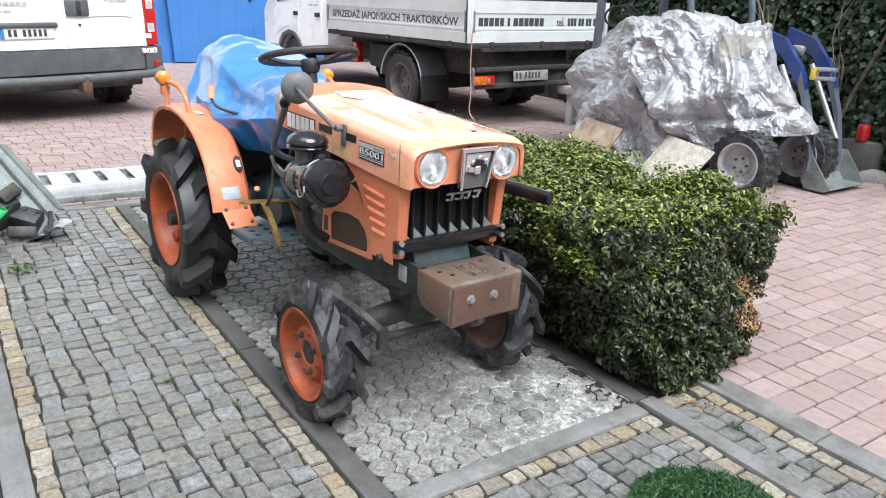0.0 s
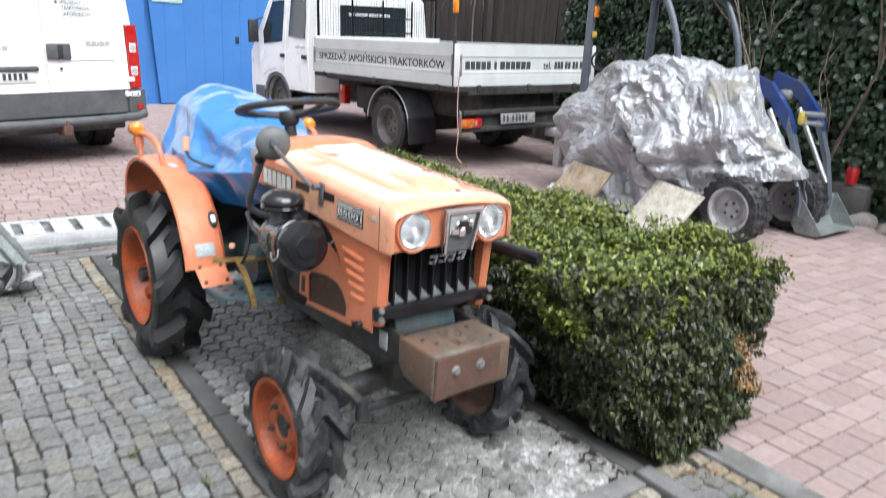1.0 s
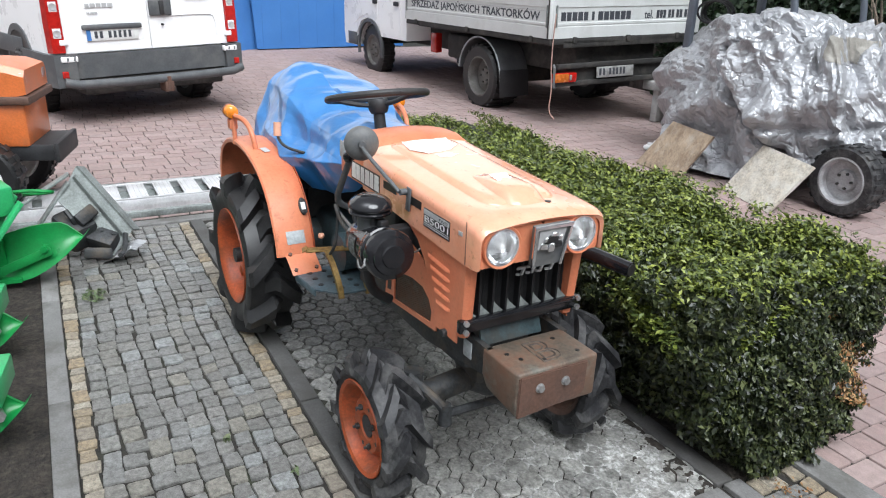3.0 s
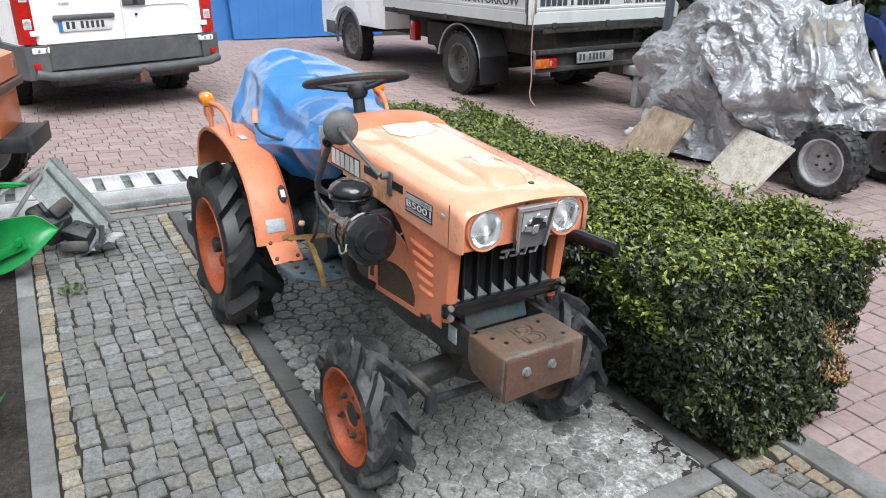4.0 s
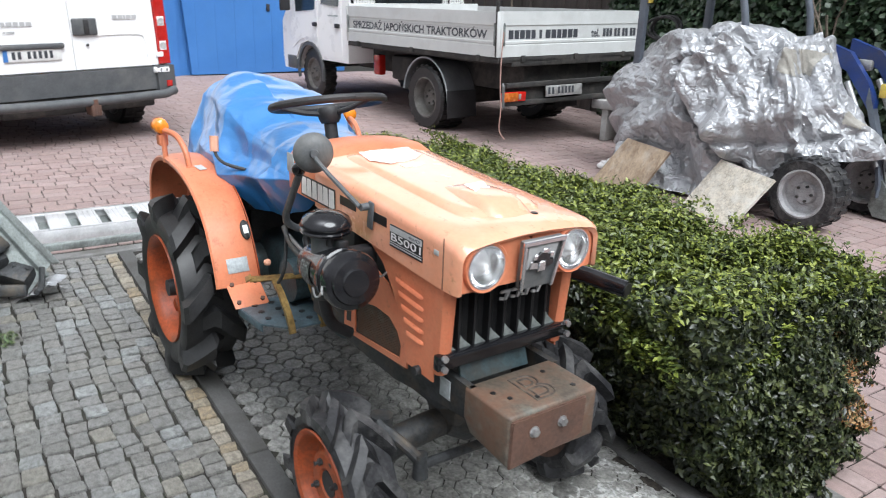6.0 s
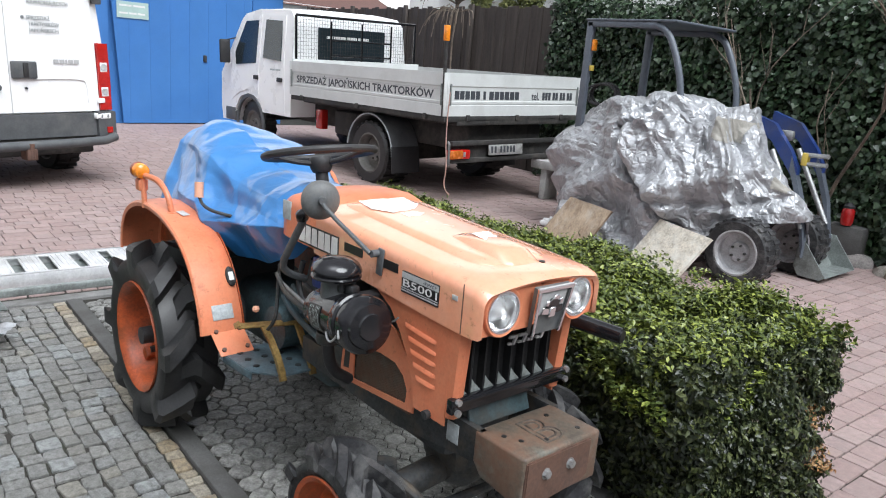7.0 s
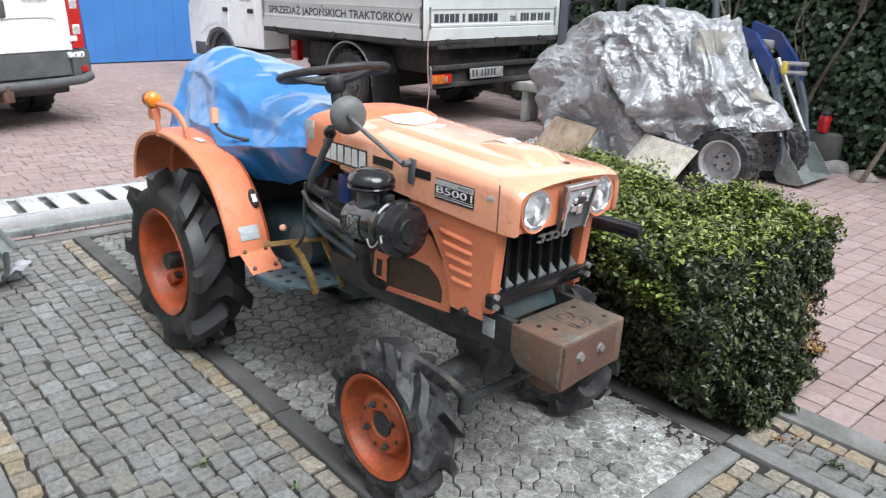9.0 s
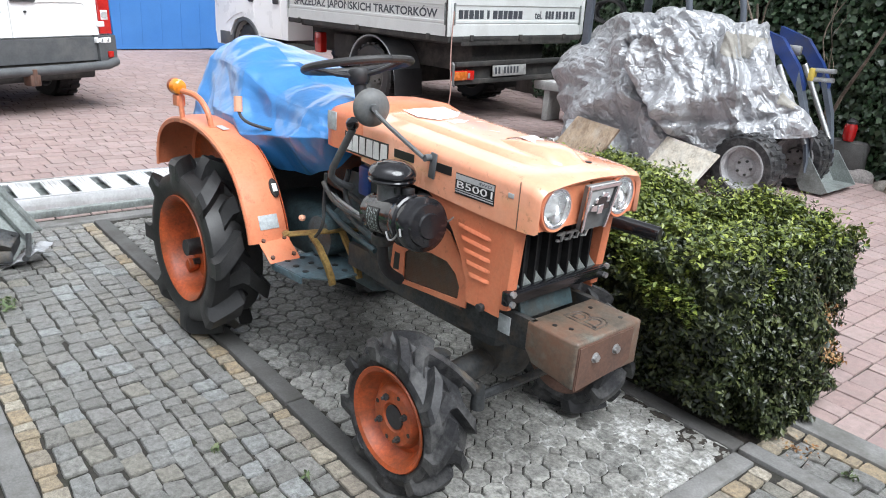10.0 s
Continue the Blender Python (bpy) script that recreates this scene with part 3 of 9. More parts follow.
film_sheet("cement_crust", -0.85, -0.004, 0.25, 1.015, 0.005,
           lambda u, v: 0.006 * (1.3 * rag(u, v, 1.0) + 0.5 * noise.noise(Vector((u * 60, v * 60, 2.0))) - 0.30 - 1.0 * max(0, math.hypot((u + 0.16) / 0.5, (v - 0.84) / 0.4) - 0.22)),
           M["cement"], "pale ragged cement crust spilt on the grey pavers", "cement")
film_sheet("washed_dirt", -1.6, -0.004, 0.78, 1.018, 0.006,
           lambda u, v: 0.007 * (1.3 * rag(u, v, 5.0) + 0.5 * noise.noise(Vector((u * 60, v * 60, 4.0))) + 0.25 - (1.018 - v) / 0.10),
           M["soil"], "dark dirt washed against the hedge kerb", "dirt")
# ---- the orange compact tractor ----
TR = thing("compact_tractor", "small old orange compact tractor parked on the paved bay", "tractor", pose(0.7, 0, 0), world_coords=True)


def sym(x):
    return (x, -x)


def lugged_tyre(base, R, carcass, hw, rim_r, lugs, big):
    """One skin: its rows follow the slant of the chevron bars, its columns their edges."""
    pitch = 2 * math.pi / lugs
    t0, t1 = (0.033 if big else 0.022) / R, (0.050 if big else 0.034) / R
    cols = []
    for k in range(lugs):
        for c in (0.0, 0.5):
            cols += [(pitch * (k + c) + o, (k, c)) for o in (-t1, -t0, 0.0, t0, t1, pitch * 0.25)]
    lift = R - carcass
    rows = [(-0.75, 0), (-0.92, 1), (-1.02, 2), (-1.02, 3), (-1.0, 4), (-0.93, 5), (-0.7, 5), (-0.4, 5), (-0.08, 5), (0.08, 5), (0.4, 5), (0.7, 5), (0.93, 5), (1.0, 4), (1.02, 3), (1.02, 2), (0.92, 1), (0.75, 0)]
    b = bmesh.new()
    grid = []
    for s, kind in rows:
        half = 0.0 if s < 0 else 0.5
        a_s = min(1.0, abs(s))
        shear = (0.02 + 0.42 * a_s ** 0.9) * 0.285 / R
        ring = []
        for n, (ang, (k, c)) in enumerate(cols):
            o = ang - pitch * (k + c)
            on = 1.0 if c == half and abs(o) <= t0 + 1e-6 else 0.0
            if abs(s) < 0.1 and c != half and abs(o) <= t0 + 1e-6:
                on = 0.55
            w = 1 + 0.10 * noise.noise(Vector((k * 1.7 + c, s * 2, R * 9)))
            crown = -0.010 * a_s ** 2
            if kind == 5:
                r, z = carcass + crown + on * lift * w - 0.004 * on * a_s, s * hw * (1 + 0.05 * on)
            elif kind == 4:
                r, z = carcass - 0.016 + on * (lift * 0.80 * w), s * hw * (0.98 + 0.12 * on)
            elif kind == 3:
                r, z = carcass - 0.030 + on * (0.012 if big else 0.006), s * hw * (1.0 + 0.07 * on)
            elif kind == 2:
                r, z = rim_r + (carcass - rim_r) * 0.5, s * hw
            elif kind == 1:
                r, z = rim_r + 0.010, s * hw
            else:
                r, z = rim_r - 0.012, s * hw
            r += 0.0016 * noise.noise(Vector((ang * 9, s * 6, R))) if kind > 2 else 0
            a = ang - shear * (1.0 if kind > 2 else 0.9)
            ring.append(b.verts.new(base @ Vector((r * math.cos(a), r * math.sin(a), z))))
        grid.append(ring)
    m = len(cols)
    for r0, r1 in zip(grid, grid[1:]):
        for n in range(m):
            b.faces.new((r0[n], r0[(n + 1) % m], r1[(n + 1) % m], r1[n]))
    return b


def wheel(parent, x, y, z, side, R, carcass, width, rim_r, lugs, lug_h, big, rubber):
    """A driven wheel with a lugged tyre; side -1 is the tractor's right."""
    base = Matrix(((1, 0, 0, x), (0, 0, side, y), (0, 1, 0, z), (0, 0, 0, 1)))  # local z points outwards
    hw = width / 2
    tyre_b = lugged_tyre(base, R, carcass, hw, rim_r, lugs, big)
    t = part("tyre", tyre_b, rubber, parent, "black rubber tyre with tall chevron lugs", smooth=30)
    # rim
    b = bmesh.new()
    if big:
        prof = [(rim_r - 0.004, hw * 0.80), (rim_r + 0.006, hw * 0.92), (rim_r + 0.004, hw * 0.98), (rim_r - 0.010, hw * 0.90), (rim_r - 0.022, hw * 0.70), (rim_r - 0.030, hw * 0.2),
                (rim_r - 0.045, -hw * 0.05), (rim_r - 0.07, -hw * 0.12), (0.095, -hw * 0.12), (0.085, 0.0), (0.05, 0.004), (0, 0.004)]
    else:
        prof = [(rim_r - 0.004, hw * 0.80), (rim_r + 0.005, hw * 0.94), (rim_r + 0.002, hw * 1.0), (rim_r - 0.010, hw * 0.92), (rim_r - 0.018, hw * 0.70), (rim_r - 0.032, hw * 0.30),
                (rim_r - 0.040, hw * 0.22), (0.098, hw * 0.30), (0.090, hw * 0.56), (0.082, hw * 0.64), (0.045, hw * 0.62), (0.038, hw * 0.5), (0, hw * 0.5)]
    lathe(b, prof, base, 56)
    r = part("rim", b, M["orange_rim"], parent, "orange painted steel rim, scuffed")
    b = bmesh.new()
    lathe(b, [(rim_r - 0.004, -hw * 0.80), (rim_r + 0.004, -hw * 0.94), (rim_r - 0.014, -hw * 0.8), (rim_r - 0.026, -hw * 0.3), (rim_r - 0.05, -hw * 0.22), (0.03, -hw * 0.2)], base, 56)
    part("rim_back", b, M["rusty"], r, "rusty inner side of the rim")
    if big:
        b = bmesh.new()
        cyl(b, base @ Vector((0, 0, 0)), base @ Vector((0, 0, hw * 0.78)), 0.034, 0.032)
        part("axle_end", b, M["black_matt"], r, "black axle end cap")
        for k in range(3):
            a = 2 * math.pi * k / 3 + 1.9
            b = bmesh.new()
            cx, cy = math.cos(a), math.sin(a)
            box(b, (rim_r * 0.80 * cx, rim_r * 0.80 * cy, hw * 0.12), (0.055, 0.05, 0.04), (0, 0, math.degrees(a)), 0.008, m=base)
            part("rim_lug", b, M["orange_rim"], r)
            b = bmesh.new()
            cyl(b, base @ Vector((0.135 * cx, 0.135 * cy, -0.02)), base @ Vector((0.135 * cx, 0.135 * cy, hw * 0.02 + 0.012)), 0.014, seg=6)
            part("wheel_bolt", b, M["engine"], r)
    else:
        b = bmesh.new()
        cyl(b, base @ Vector((0, 0, hw * 0.3)), base @ Vector((0, 0, hw * 0.58)), 0.036)
        part("hub_cap", b, M["black_matt"], r, "black hub centre")
        for k in range(4):
            a = 2 * math.pi * k / 4 + 0.5
            b = bmesh.new()
            p = Vector((0.062 * math.cos(a), 0.062 * math.sin(a), hw * 0.6))
            cyl(b, base @ p, base @ (p + Vector((0, 0, 0.012))), 0.010, seg=6)
            cyl(b, base @ p, base @ (p + Vector((0, 0, 0.022))), 0.005, seg=8)
            part("wheel_nut", b, M["engine"], r, "dark wheel nut")
            b = bmesh.new()
            a += 0.785
            p = Vector((0.075 * math.cos(a), 0.075 * math.sin(a), hw * 0.60))
            cyl(b, base @ p, base @ (p + Vector((0, 0, 0.0035))), 0.007, seg=10)
            part("rim_hole", b, M["flat_black"], r, "dark hole in the disc")


RX, RZ, FX, FZ = 0.07, 0.359, 1.335, 0.237
for s in (-1, 1):
    w = part("rear_wheel", box(bmesh.new(), (RX, s * 0.34, RZ), (0.13, 0.10, 0.13), bevel=0.03), M["engine"], TR, "rear wheel with orange rim")
    wheel(w, RX, s * 0.390, RZ, s, 0.360, 0.300, 0.205, 0.205, 8, 0.05, True, M["rubber"])
    w = part("front_wheel", box(bmesh.new(), (FX, s * 0.30, FZ), (0.09, 0.07, 0.10), bevel=0.02), M["engine"], TR, "front wheel with orange rim")
    wheel(w, FX, s * 0.375, FZ, s, 0.238, 0.200, 0.14, 0.152, 9, 0.04, False, M["rubber_dusty"])


# hood, lofted from cross sections along x
def hood_ring(x, half, z_low, z_side, z_top, crown=0.012, r=0.032):
    pts = [(x, -half, z_low), (x, -half, z_side - r)]
    for k in range(1, 6):
        a = math.pi / 2 * k / 5
        pts.append((x, -half + r - r * math.cos(a), z_side - r + r * math.sin(a) + (z_top - z_side) * k / 5 * 0.5))
    for k in range(1, 8):
        q = -1 + 2 * k / 8
        pts.append((x, q * (half - r), z_top + crown * (1 - q * q)))
    for p in reversed(pts[:7]):
        pts.append((x, -p[1], p[2]))
    return pts


b = bmesh.new()
secs = [(0.86, 0.214, 0.855, 0.990, 0.995), (1.0, 0.215, 0.848, 0.982, 0.987), (1.2, 0.216, 0.838, 0.972, 0.976), (1.4, 0.217, 0.828, 0.963, 0.966),
        (1.52, 0.218, 0.824, 0.957, 0.960), (1.575, 0.218, 0.824, 0.952, 0.955), (1.60, 0.216, 0.826, 0.944, 0.947), (1.608, 0.212, 0.832, 0.936, 0.939)]
rings = [hood_ring(*q) for q in secs]
loft(b, rings, closed=False)
# thickness along the open skirt and the nose lip
inner = [[(p[0], p[1] * 0.975, p[2] - (0.010 if p[2] > q[2] + 0.03 else 0)) for p in ring] for ring, q in zip(rings, secs)]
inner = [[(min(p[0], 1.598), p[1], p[2]) for p in ring] for ring in inner]
loft(b, inner, closed=False)
bm_v = b.verts[:]
n_r = len(rings[0])
for ri in range(len(rings) - 1):
    for col in (0, n_r - 1):
        a0, a1 = ri * n_r + col, (ri + 1) * n_r + col
        o = len(rings) * n_r
        b.verts.ensure_lookup_table()
        b.faces.new((b.verts[a0], b.verts[a1], b.verts[a1 + o], b.verts[a0 + o]))
for c in range(n_r - 1):
    o = len(rings) * n_r
    for ri in (0, len(rings) - 1):
        b.verts.ensure_lookup_table()
        b.faces.new((b.verts[ri * n_r + c], b.verts[ri * n_r + c + 1], b.verts[ri * n_r + c + 1 + o], b.verts[ri * n_r + c + o]))
hood = part("hood", b, M["orange_top"], TR, "faded orange sheet metal hood, sky sheen put into its colour", smooth=50)

# raised centre panel, with a lump pressed into its front end
def pressed(stations, name, label=""):
    b = bmesh.new()
    rings = []
    for x, w, z, h, e in stations:
        rings.append([(x, -w, z - 0.010), (x, -w + e * 0.3, z + h * 0.25), (x, -w + e * 0.7, z + h * 0.8), (x, -w + e, z + h), (x, -w + e + 0.015, z + h + 0.0006), (x, 0, z + h + 0.003),
                      (x, w - e - 0.015, z + h + 0.0006), (x, w - e, z + h), (x, w - e * 0.7, z + h * 0.8), (x, w - e * 0.3, z + h * 0.25), (x, w, z - 0.010)])
    loft(b, rings)
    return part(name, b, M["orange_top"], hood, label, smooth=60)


pressed([(0.875, 0.120, 1.0005, 0.001, 0.02), (0.89, 0.128, 1.0, 0.008, 0.024), (0.92, 0.130, 0.999, 0.012, 0.026), (1.0, 0.130, 0.9945, 0.012, 0.026), (1.2, 0.130, 0.984, 0.012, 0.026), (1.40, 0.130, 0.975, 0.012, 0.026),
         (1.455, 0.128, 0.9725, 0.011, 0.028), (1.485, 0.120, 0.971, 0.007, 0.034), (1.505, 0.105, 0.970, 0.001, 0.04)], "raised_panel")
pressed([(1.285, 0.052, 0.9915, 0.0006, 0.012), (1.31, 0.058, 0.9905, 0.008, 0.018), (1.35, 0.064, 0.9885, 0.016, 0.022), (1.41, 0.070, 0.986, 0.021, 0.024), (1.455, 0.072, 0.983, 0.022, 0.026),
         (1.485, 0.070, 0.978, 0.020, 0.028), (1.512, 0.066, 0.971, 0.012, 0.030), (1.535, 0.058, 0.967, 0.001, 0.03)], "hood_bump", "raised lump on the hood front")


def ragged_patch(corners, z, slope, seed, label):
    """A thin white patch with a ragged edge, lying on the panel."""
    b = bmesh.new()
    cs = [Vector(q) for q in corners]
    poly = []
    n = len(cs)
    for k in range(n):
        for j in range(9):
            q = cs[k].lerp(cs[(k + 1) % n], j / 9)
            w = 0.008 * noise.fractal(Vector((q.x * 45, q.y * 45, seed)), 0.8, 2.0, 4)
            poly.append((q.x + w, q.y - w))
    c = sum(cs, Vector((0, 0))) / n
    prism(b, [(x - c.x, y - c.y) for x, y in poly], pose(c.x, c.y, z, 0, slope, 0), 0.0006)
    part("worn_patch", b, M["patch_white"], hood, label, smooth=0)


ragged_patch([(0.895, -0.085), (0.895, 0.09), (0.985, 0.080), (1.03, 0.03), (1.045, -0.06), (0.99, -0.100)], 1.0110, 2.7, 1.7, "white patch on the hood top")
ragged_patch([(1.055, -0.045), (1.05, 0.01), (1.075, 0.035), (1.095, 0.0), (1.085, -0.04)], 1.0052, 2.7, 4.2, "small white patch")
ragged_patch([(1.345, -0.022), (1.34, 0.036), (1.385, 0.030), (1.425, 0.0), (1.405, -0.030)], 1.0085, 2.6, 8.1, "small white patch on the lump")
b = bmesh.new()
cyl(b, (1.53, 0.06, 0.968), (1.53, 0.06, 0.972), 0.009)
part("hood_hole", b, M["flat_black"], hood)

# instrument cowl
b = bmesh.new()
rings = []
for x, half, zt in ((0.645, 0.190, 0.985), (0.66, 0.208, 1.004), (0.70, 0.216, 1.016), (0.80, 0.217, 1.018), (0.862, 0.217, 1.004), (0.868, 0.212, 0.996)):
    rings.append(hood_ring(x, half, 0.868, zt - 0.010, zt - 0.006, 0.014, 0.04))
loft(b, rings, closed=False)
for ring in (rings[0], rings[-1]):
    b.faces.new([b.verts.new(p) for p in ring])
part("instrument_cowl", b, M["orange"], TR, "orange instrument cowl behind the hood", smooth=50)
b = bmesh.new()
box(b, (0.695, -0.2165, 0.955), (0.05, 0.004, 0.06), bevel=0.001)
part("cowl_sticker", b, M["paper"], TR, "small worn silver sticker")

# hood side vents, decals
SIDE = face_m((0, -0.2165, 0), (1, 0, 0), (0, 0, 1))
def side_plate(name, x0, x1, z0, z1, mat, out=0.002, label="", parent=hood, slant=0.0, y=-0.2165):
    b = bmesh.new()
    prism(b, [(x0 + slant, z0), (x1 + slant * 0.4, z0), (x1, z1), (x0, z1)], face_m((0, y, 0), (1, 0, 0), (0, 0, 1)), out)
    return part(name, b, mat, parent, label, smooth=0)


dec = side_plate("maker_decal", 0.772, 1.000, 0.872, 0.936, M["flat_black"], 0.0012, "black decal with worn white block shapes")
for k, w in enumerate((0.034, 0.031, 0.031, 0.034, 0.030, 0.034)):
    b = bmesh.new()
    x = 0.778 + 0.0367 * k
    prism(b, [(x, 0.878), (x + w, 0.878), (x + w - 0.002, 0.931), (x + 0.002, 0.931)], face_m((0, -0.2178, 0), (1, 0, 0), (0, 0, 1)), 0.0008)
    part("decal_block", b, M["letter"], dec, "plain white block", smooth=0)
for x0, x1 in ((1.030, 1.122), (1.195, 1.285)):
    side_plate("vent_slot", x0, x1, 0.905, 0.930, M["flat_black"], 0.0015, "dark vent slot in the hood side")
pl = side_plate("model_plate", 1.306, 1.455, 0.864, 0.921, M["flat_black"], 0.003, "black and silver model plate")
b = bmesh.new()
box(b, (1.3805, -0.2202, 0.911), (0.146, 0.001, 0.015))
box(b, (1.3805, -0.2202, 0.8705), (0.146, 0.001, 0.003))
box(b, (1.3805, -0.2202, 0.8765), (0.146, 0.001, 0.002))
part("plate_stripe", b, M["decal_grey"], pl)
part("model_number", fit_words("B5001", face_m((1.313, -0.2198, 0.8815), (1, 0, 0), (0, 0, 1)), 0.136, 0.020, 0.0008), M["letter"], pl, "silver model number")
part("drive_mark", fit_words("4WD", face_m((1.395, -0.2206, 0.9075), (1, 0, 0), (0, 0, 1)), 0.05, 0.008, 0.0006), M["letter_dark"], pl)
b = bmesh.new()
box(b, (1.513, -0.219, 0.908), (0.02, 0.002, 0.013), bevel=0.001)
part("side_badge", b, M["decal_grey"], hood)
b = bmesh.new()
box(b, (1.541, -0.2185, 0.888), (0.0025, 0.0012, 0.125))
part("panel_seam", b, M["rusty"], hood, "dark seam before the nose")

# nose face with lamps
b = bmesh.new()
for s in (-1, 1):
    oc, rad, N = s * 0.137, 0.062, 48
    ring, edge = [], []
    for k in range(N):
        a = 2 * math.pi * (k + 0.5) / N
        c_, s_ = math.cos(a), math.sin(a)
        ring.append(b.verts.new((1.592, oc + rad * c_, 0.884 + rad * s_)))
        ex = (0.070 if s * c_ > 0 else 0.137) / max(abs(c_), 1e-6)
        ez = (0.056 + 0.004 if s_ > 0 else 0.052 + 0.004) / max(abs(s_), 1e-6)
        e = max(min(ex, ez), rad + 0.0005)
        edge.append(b.verts.new((1.592, oc + e * c_, 0.884 + e * s_)))
    for k in range(N):
        b.faces.new((ring[k], ring[(k + 1) % N], edge[(k + 1) % N], edge[k]))
    deep = [b.verts.new(v.co + Vector((-0.035, 0, 0))) for v in ring]
    for k in range(N):
        b.faces.new((ring[k], ring[(k + 1) % N], deep[(k + 1) % N], deep[k]))
    b.faces.new(deep)
nose = part("nose_panel", b, M["orange"], TR, "orange nose panel around the headlamps")
for s in (-1, 1):
    c = Vector((1.590, s * 0.137, 0.884))
    hm = Matrix(((0, 0, 1, c.x), (1, 0, 0, c.y), (0, 1, 0, c.z), (0, 0, 0, 1)))
    b = bmesh.new()
    lathe(b, [(0.0515, -0.012), (0.0515, 0.003), (0.0545, 0.010), (0.060, 0.012), (0.063, 0.008), (0.064, 0.0)], hm, 40)
    hl = part("headlight", b, M["orange"], TR, "round headlamp in a recessed orange ring")
    b = bmesh.new()
    lathe(b, [(0.010, -0.028), (0.022, -0.025), (0.036, -0.016), (0.046, -0.004), (0.0505, 0.004)], hm, 40)
    part("reflector_bowl", b, M["reflector"], hl, "bright reflector bowl")
    b = bmesh.new()
    lathe(b, [(0, -0.030), (0.011, -0.028), (0.010, -0.012), (0.006, -0.004), (0, -0.002)], hm, 16)
    part("bulb", b, M["clear_lens"], hl)
    b = bmesh.new()
    lathe(b, [(0.0500, 0.004), (0.046, 0.009), (0.036, 0.013), (0.02, 0.016), (0, 0.017), (0, 0.0145), (0.02, 0.0135), (0.036, 0.0105), (0.046, 0.0065), (0.0498, 0.0035)], hm, 40)
    ln_ob = part("lens", b, M["lamp_glass"], hl, "clear ribbed headlamp glass")
    ln_ob.visible_shadow = False
    b = bmesh.new()
    lathe(b, [(0.0485, 0.006), (0.0505, 0.011), (0.0535, 0.011), (0.0535, 0.002)], hm, 40)
    part("chrome_ring", b, M["chrome"], hl)

# badge between the lamps
EM = face_m((1.6, 0.012, 0.882), (0, 1, 0), (0.16, 0, 1))
b = bmesh.new()
prism(b, [(-0.050, -0.070), (0.048, -0.070), (0.062, 0.058), (-0.062, 0.058)], EM @ pose(0, 0, 0.002), 0.014)
badge = part("badge", b, M["grey_paint"], TR, "grey badge plate with a chrome surround", smooth=0)
for poly, dz in (([(-0.066, 0.050), (0.066, 0.050), (0.067, 0.062), (-0.067, 0.062)], 0.016), ([(-0.054, -0.072), (-0.044, -0.072), (-0.054, 0.050), (-0.066, 0.050)], 0.016), ([(0.042, -0.072), (0.052, -0.072), (0.066, 0.050), (0.054, 0.050)], 0.016)):
    b = bmesh.new()
    prism(b, poly, EM @ pose(0, 0, dz), 0.009)
    bmesh.ops.bevel(b, geom=b.edges[:], offset=0.002, segments=2, affect="EDGES")
    part("chrome_strip", b, M["chrome"], badge, "pitted chrome edge strip")
b = bmesh.new()
prism(b, [(-0.042, -0.014), (0.040, -0.014), (0.046, 0.044), (-0.046, 0.044)], EM @ pose(0, 0, 0.015), 0.004)
field = part("badge_field", b, M["decal_grey"], badge, "silver field behind the emblem", smooth=0)
for p, dz in (([(-0.040, -0.012), (-0.010, -0.016), (-0.014, 0.004), (-0.036, 0.008)], 0.019), ([(0.008, -0.014), (0.038, -0.010), (0.034, 0.008), (0.012, 0.006)], 0.0195), ([(-0.012, -0.022), (0.012, -0.022), (0.010, 0.006), (-0.010, 0.004)], 0.021),
              ([(-0.024, 0.004), (0.022, 0.004), (0.018, 0.020), (0.006, 0.030), (-0.012, 0.030), (-0.022, 0.018)], 0.020), ([(-0.010, 0.028), (0.012, 0.026), (0.016, 0.038), (-0.006, 0.040)], 0.022), ([(-0.032, 0.012), (-0.022, 0.010), (-0.018, 0.026), (-0.030, 0.024)], 0.0215), ([(0.020, 0.012), (0.032, 0.014), (0.030, 0.028), (0.018, 0.024)], 0.0205)):
    b = bmesh.new()
    prism(b, p, EM @ pose(0, 0, dz), 0.006)
    bmesh.ops.bevel(b, geom=b.edges[:], offset=0.0015, segments=1, affect="EDGES")
    part("badge_emblem", b, M["black"] if dz in (0.020, 0.0195) else M["chrome"], field, "worn emblem shape")

# grille
b = bmesh.new()
box(b, (1.488, 0, 0.735), (0.02, 0.36, 0.20))
gr = part("grille", b, M["grille_black"], TR, "black corrugated radiator grille")
for k in range(8):
    y = -0.195 + 0.047 * k
    b = bmesh.new()
    loft(b, [[(1.497, y - 0.004, z), (1.521, y - 0.003, z), (1.521, y + 0.003, z), (1.497, y + 0.028, z)] for z in (0.645, 0.828)])
    part("grille_rib", b, M["grille_black"], gr)
    b = bmesh.new()
    prism(b, [(y + 0.002, 0.644), (y + 0.037, 0.648), (y + 0.014, 0.670), (y + 0.003, 0.684)], face_m((1.518, 0, 0), (0, 1, 0), (0, 0, 1)), 0.005)
    part("grille_tip", b, M["galv"], gr, "grey tapered rib foot", smooth=0)
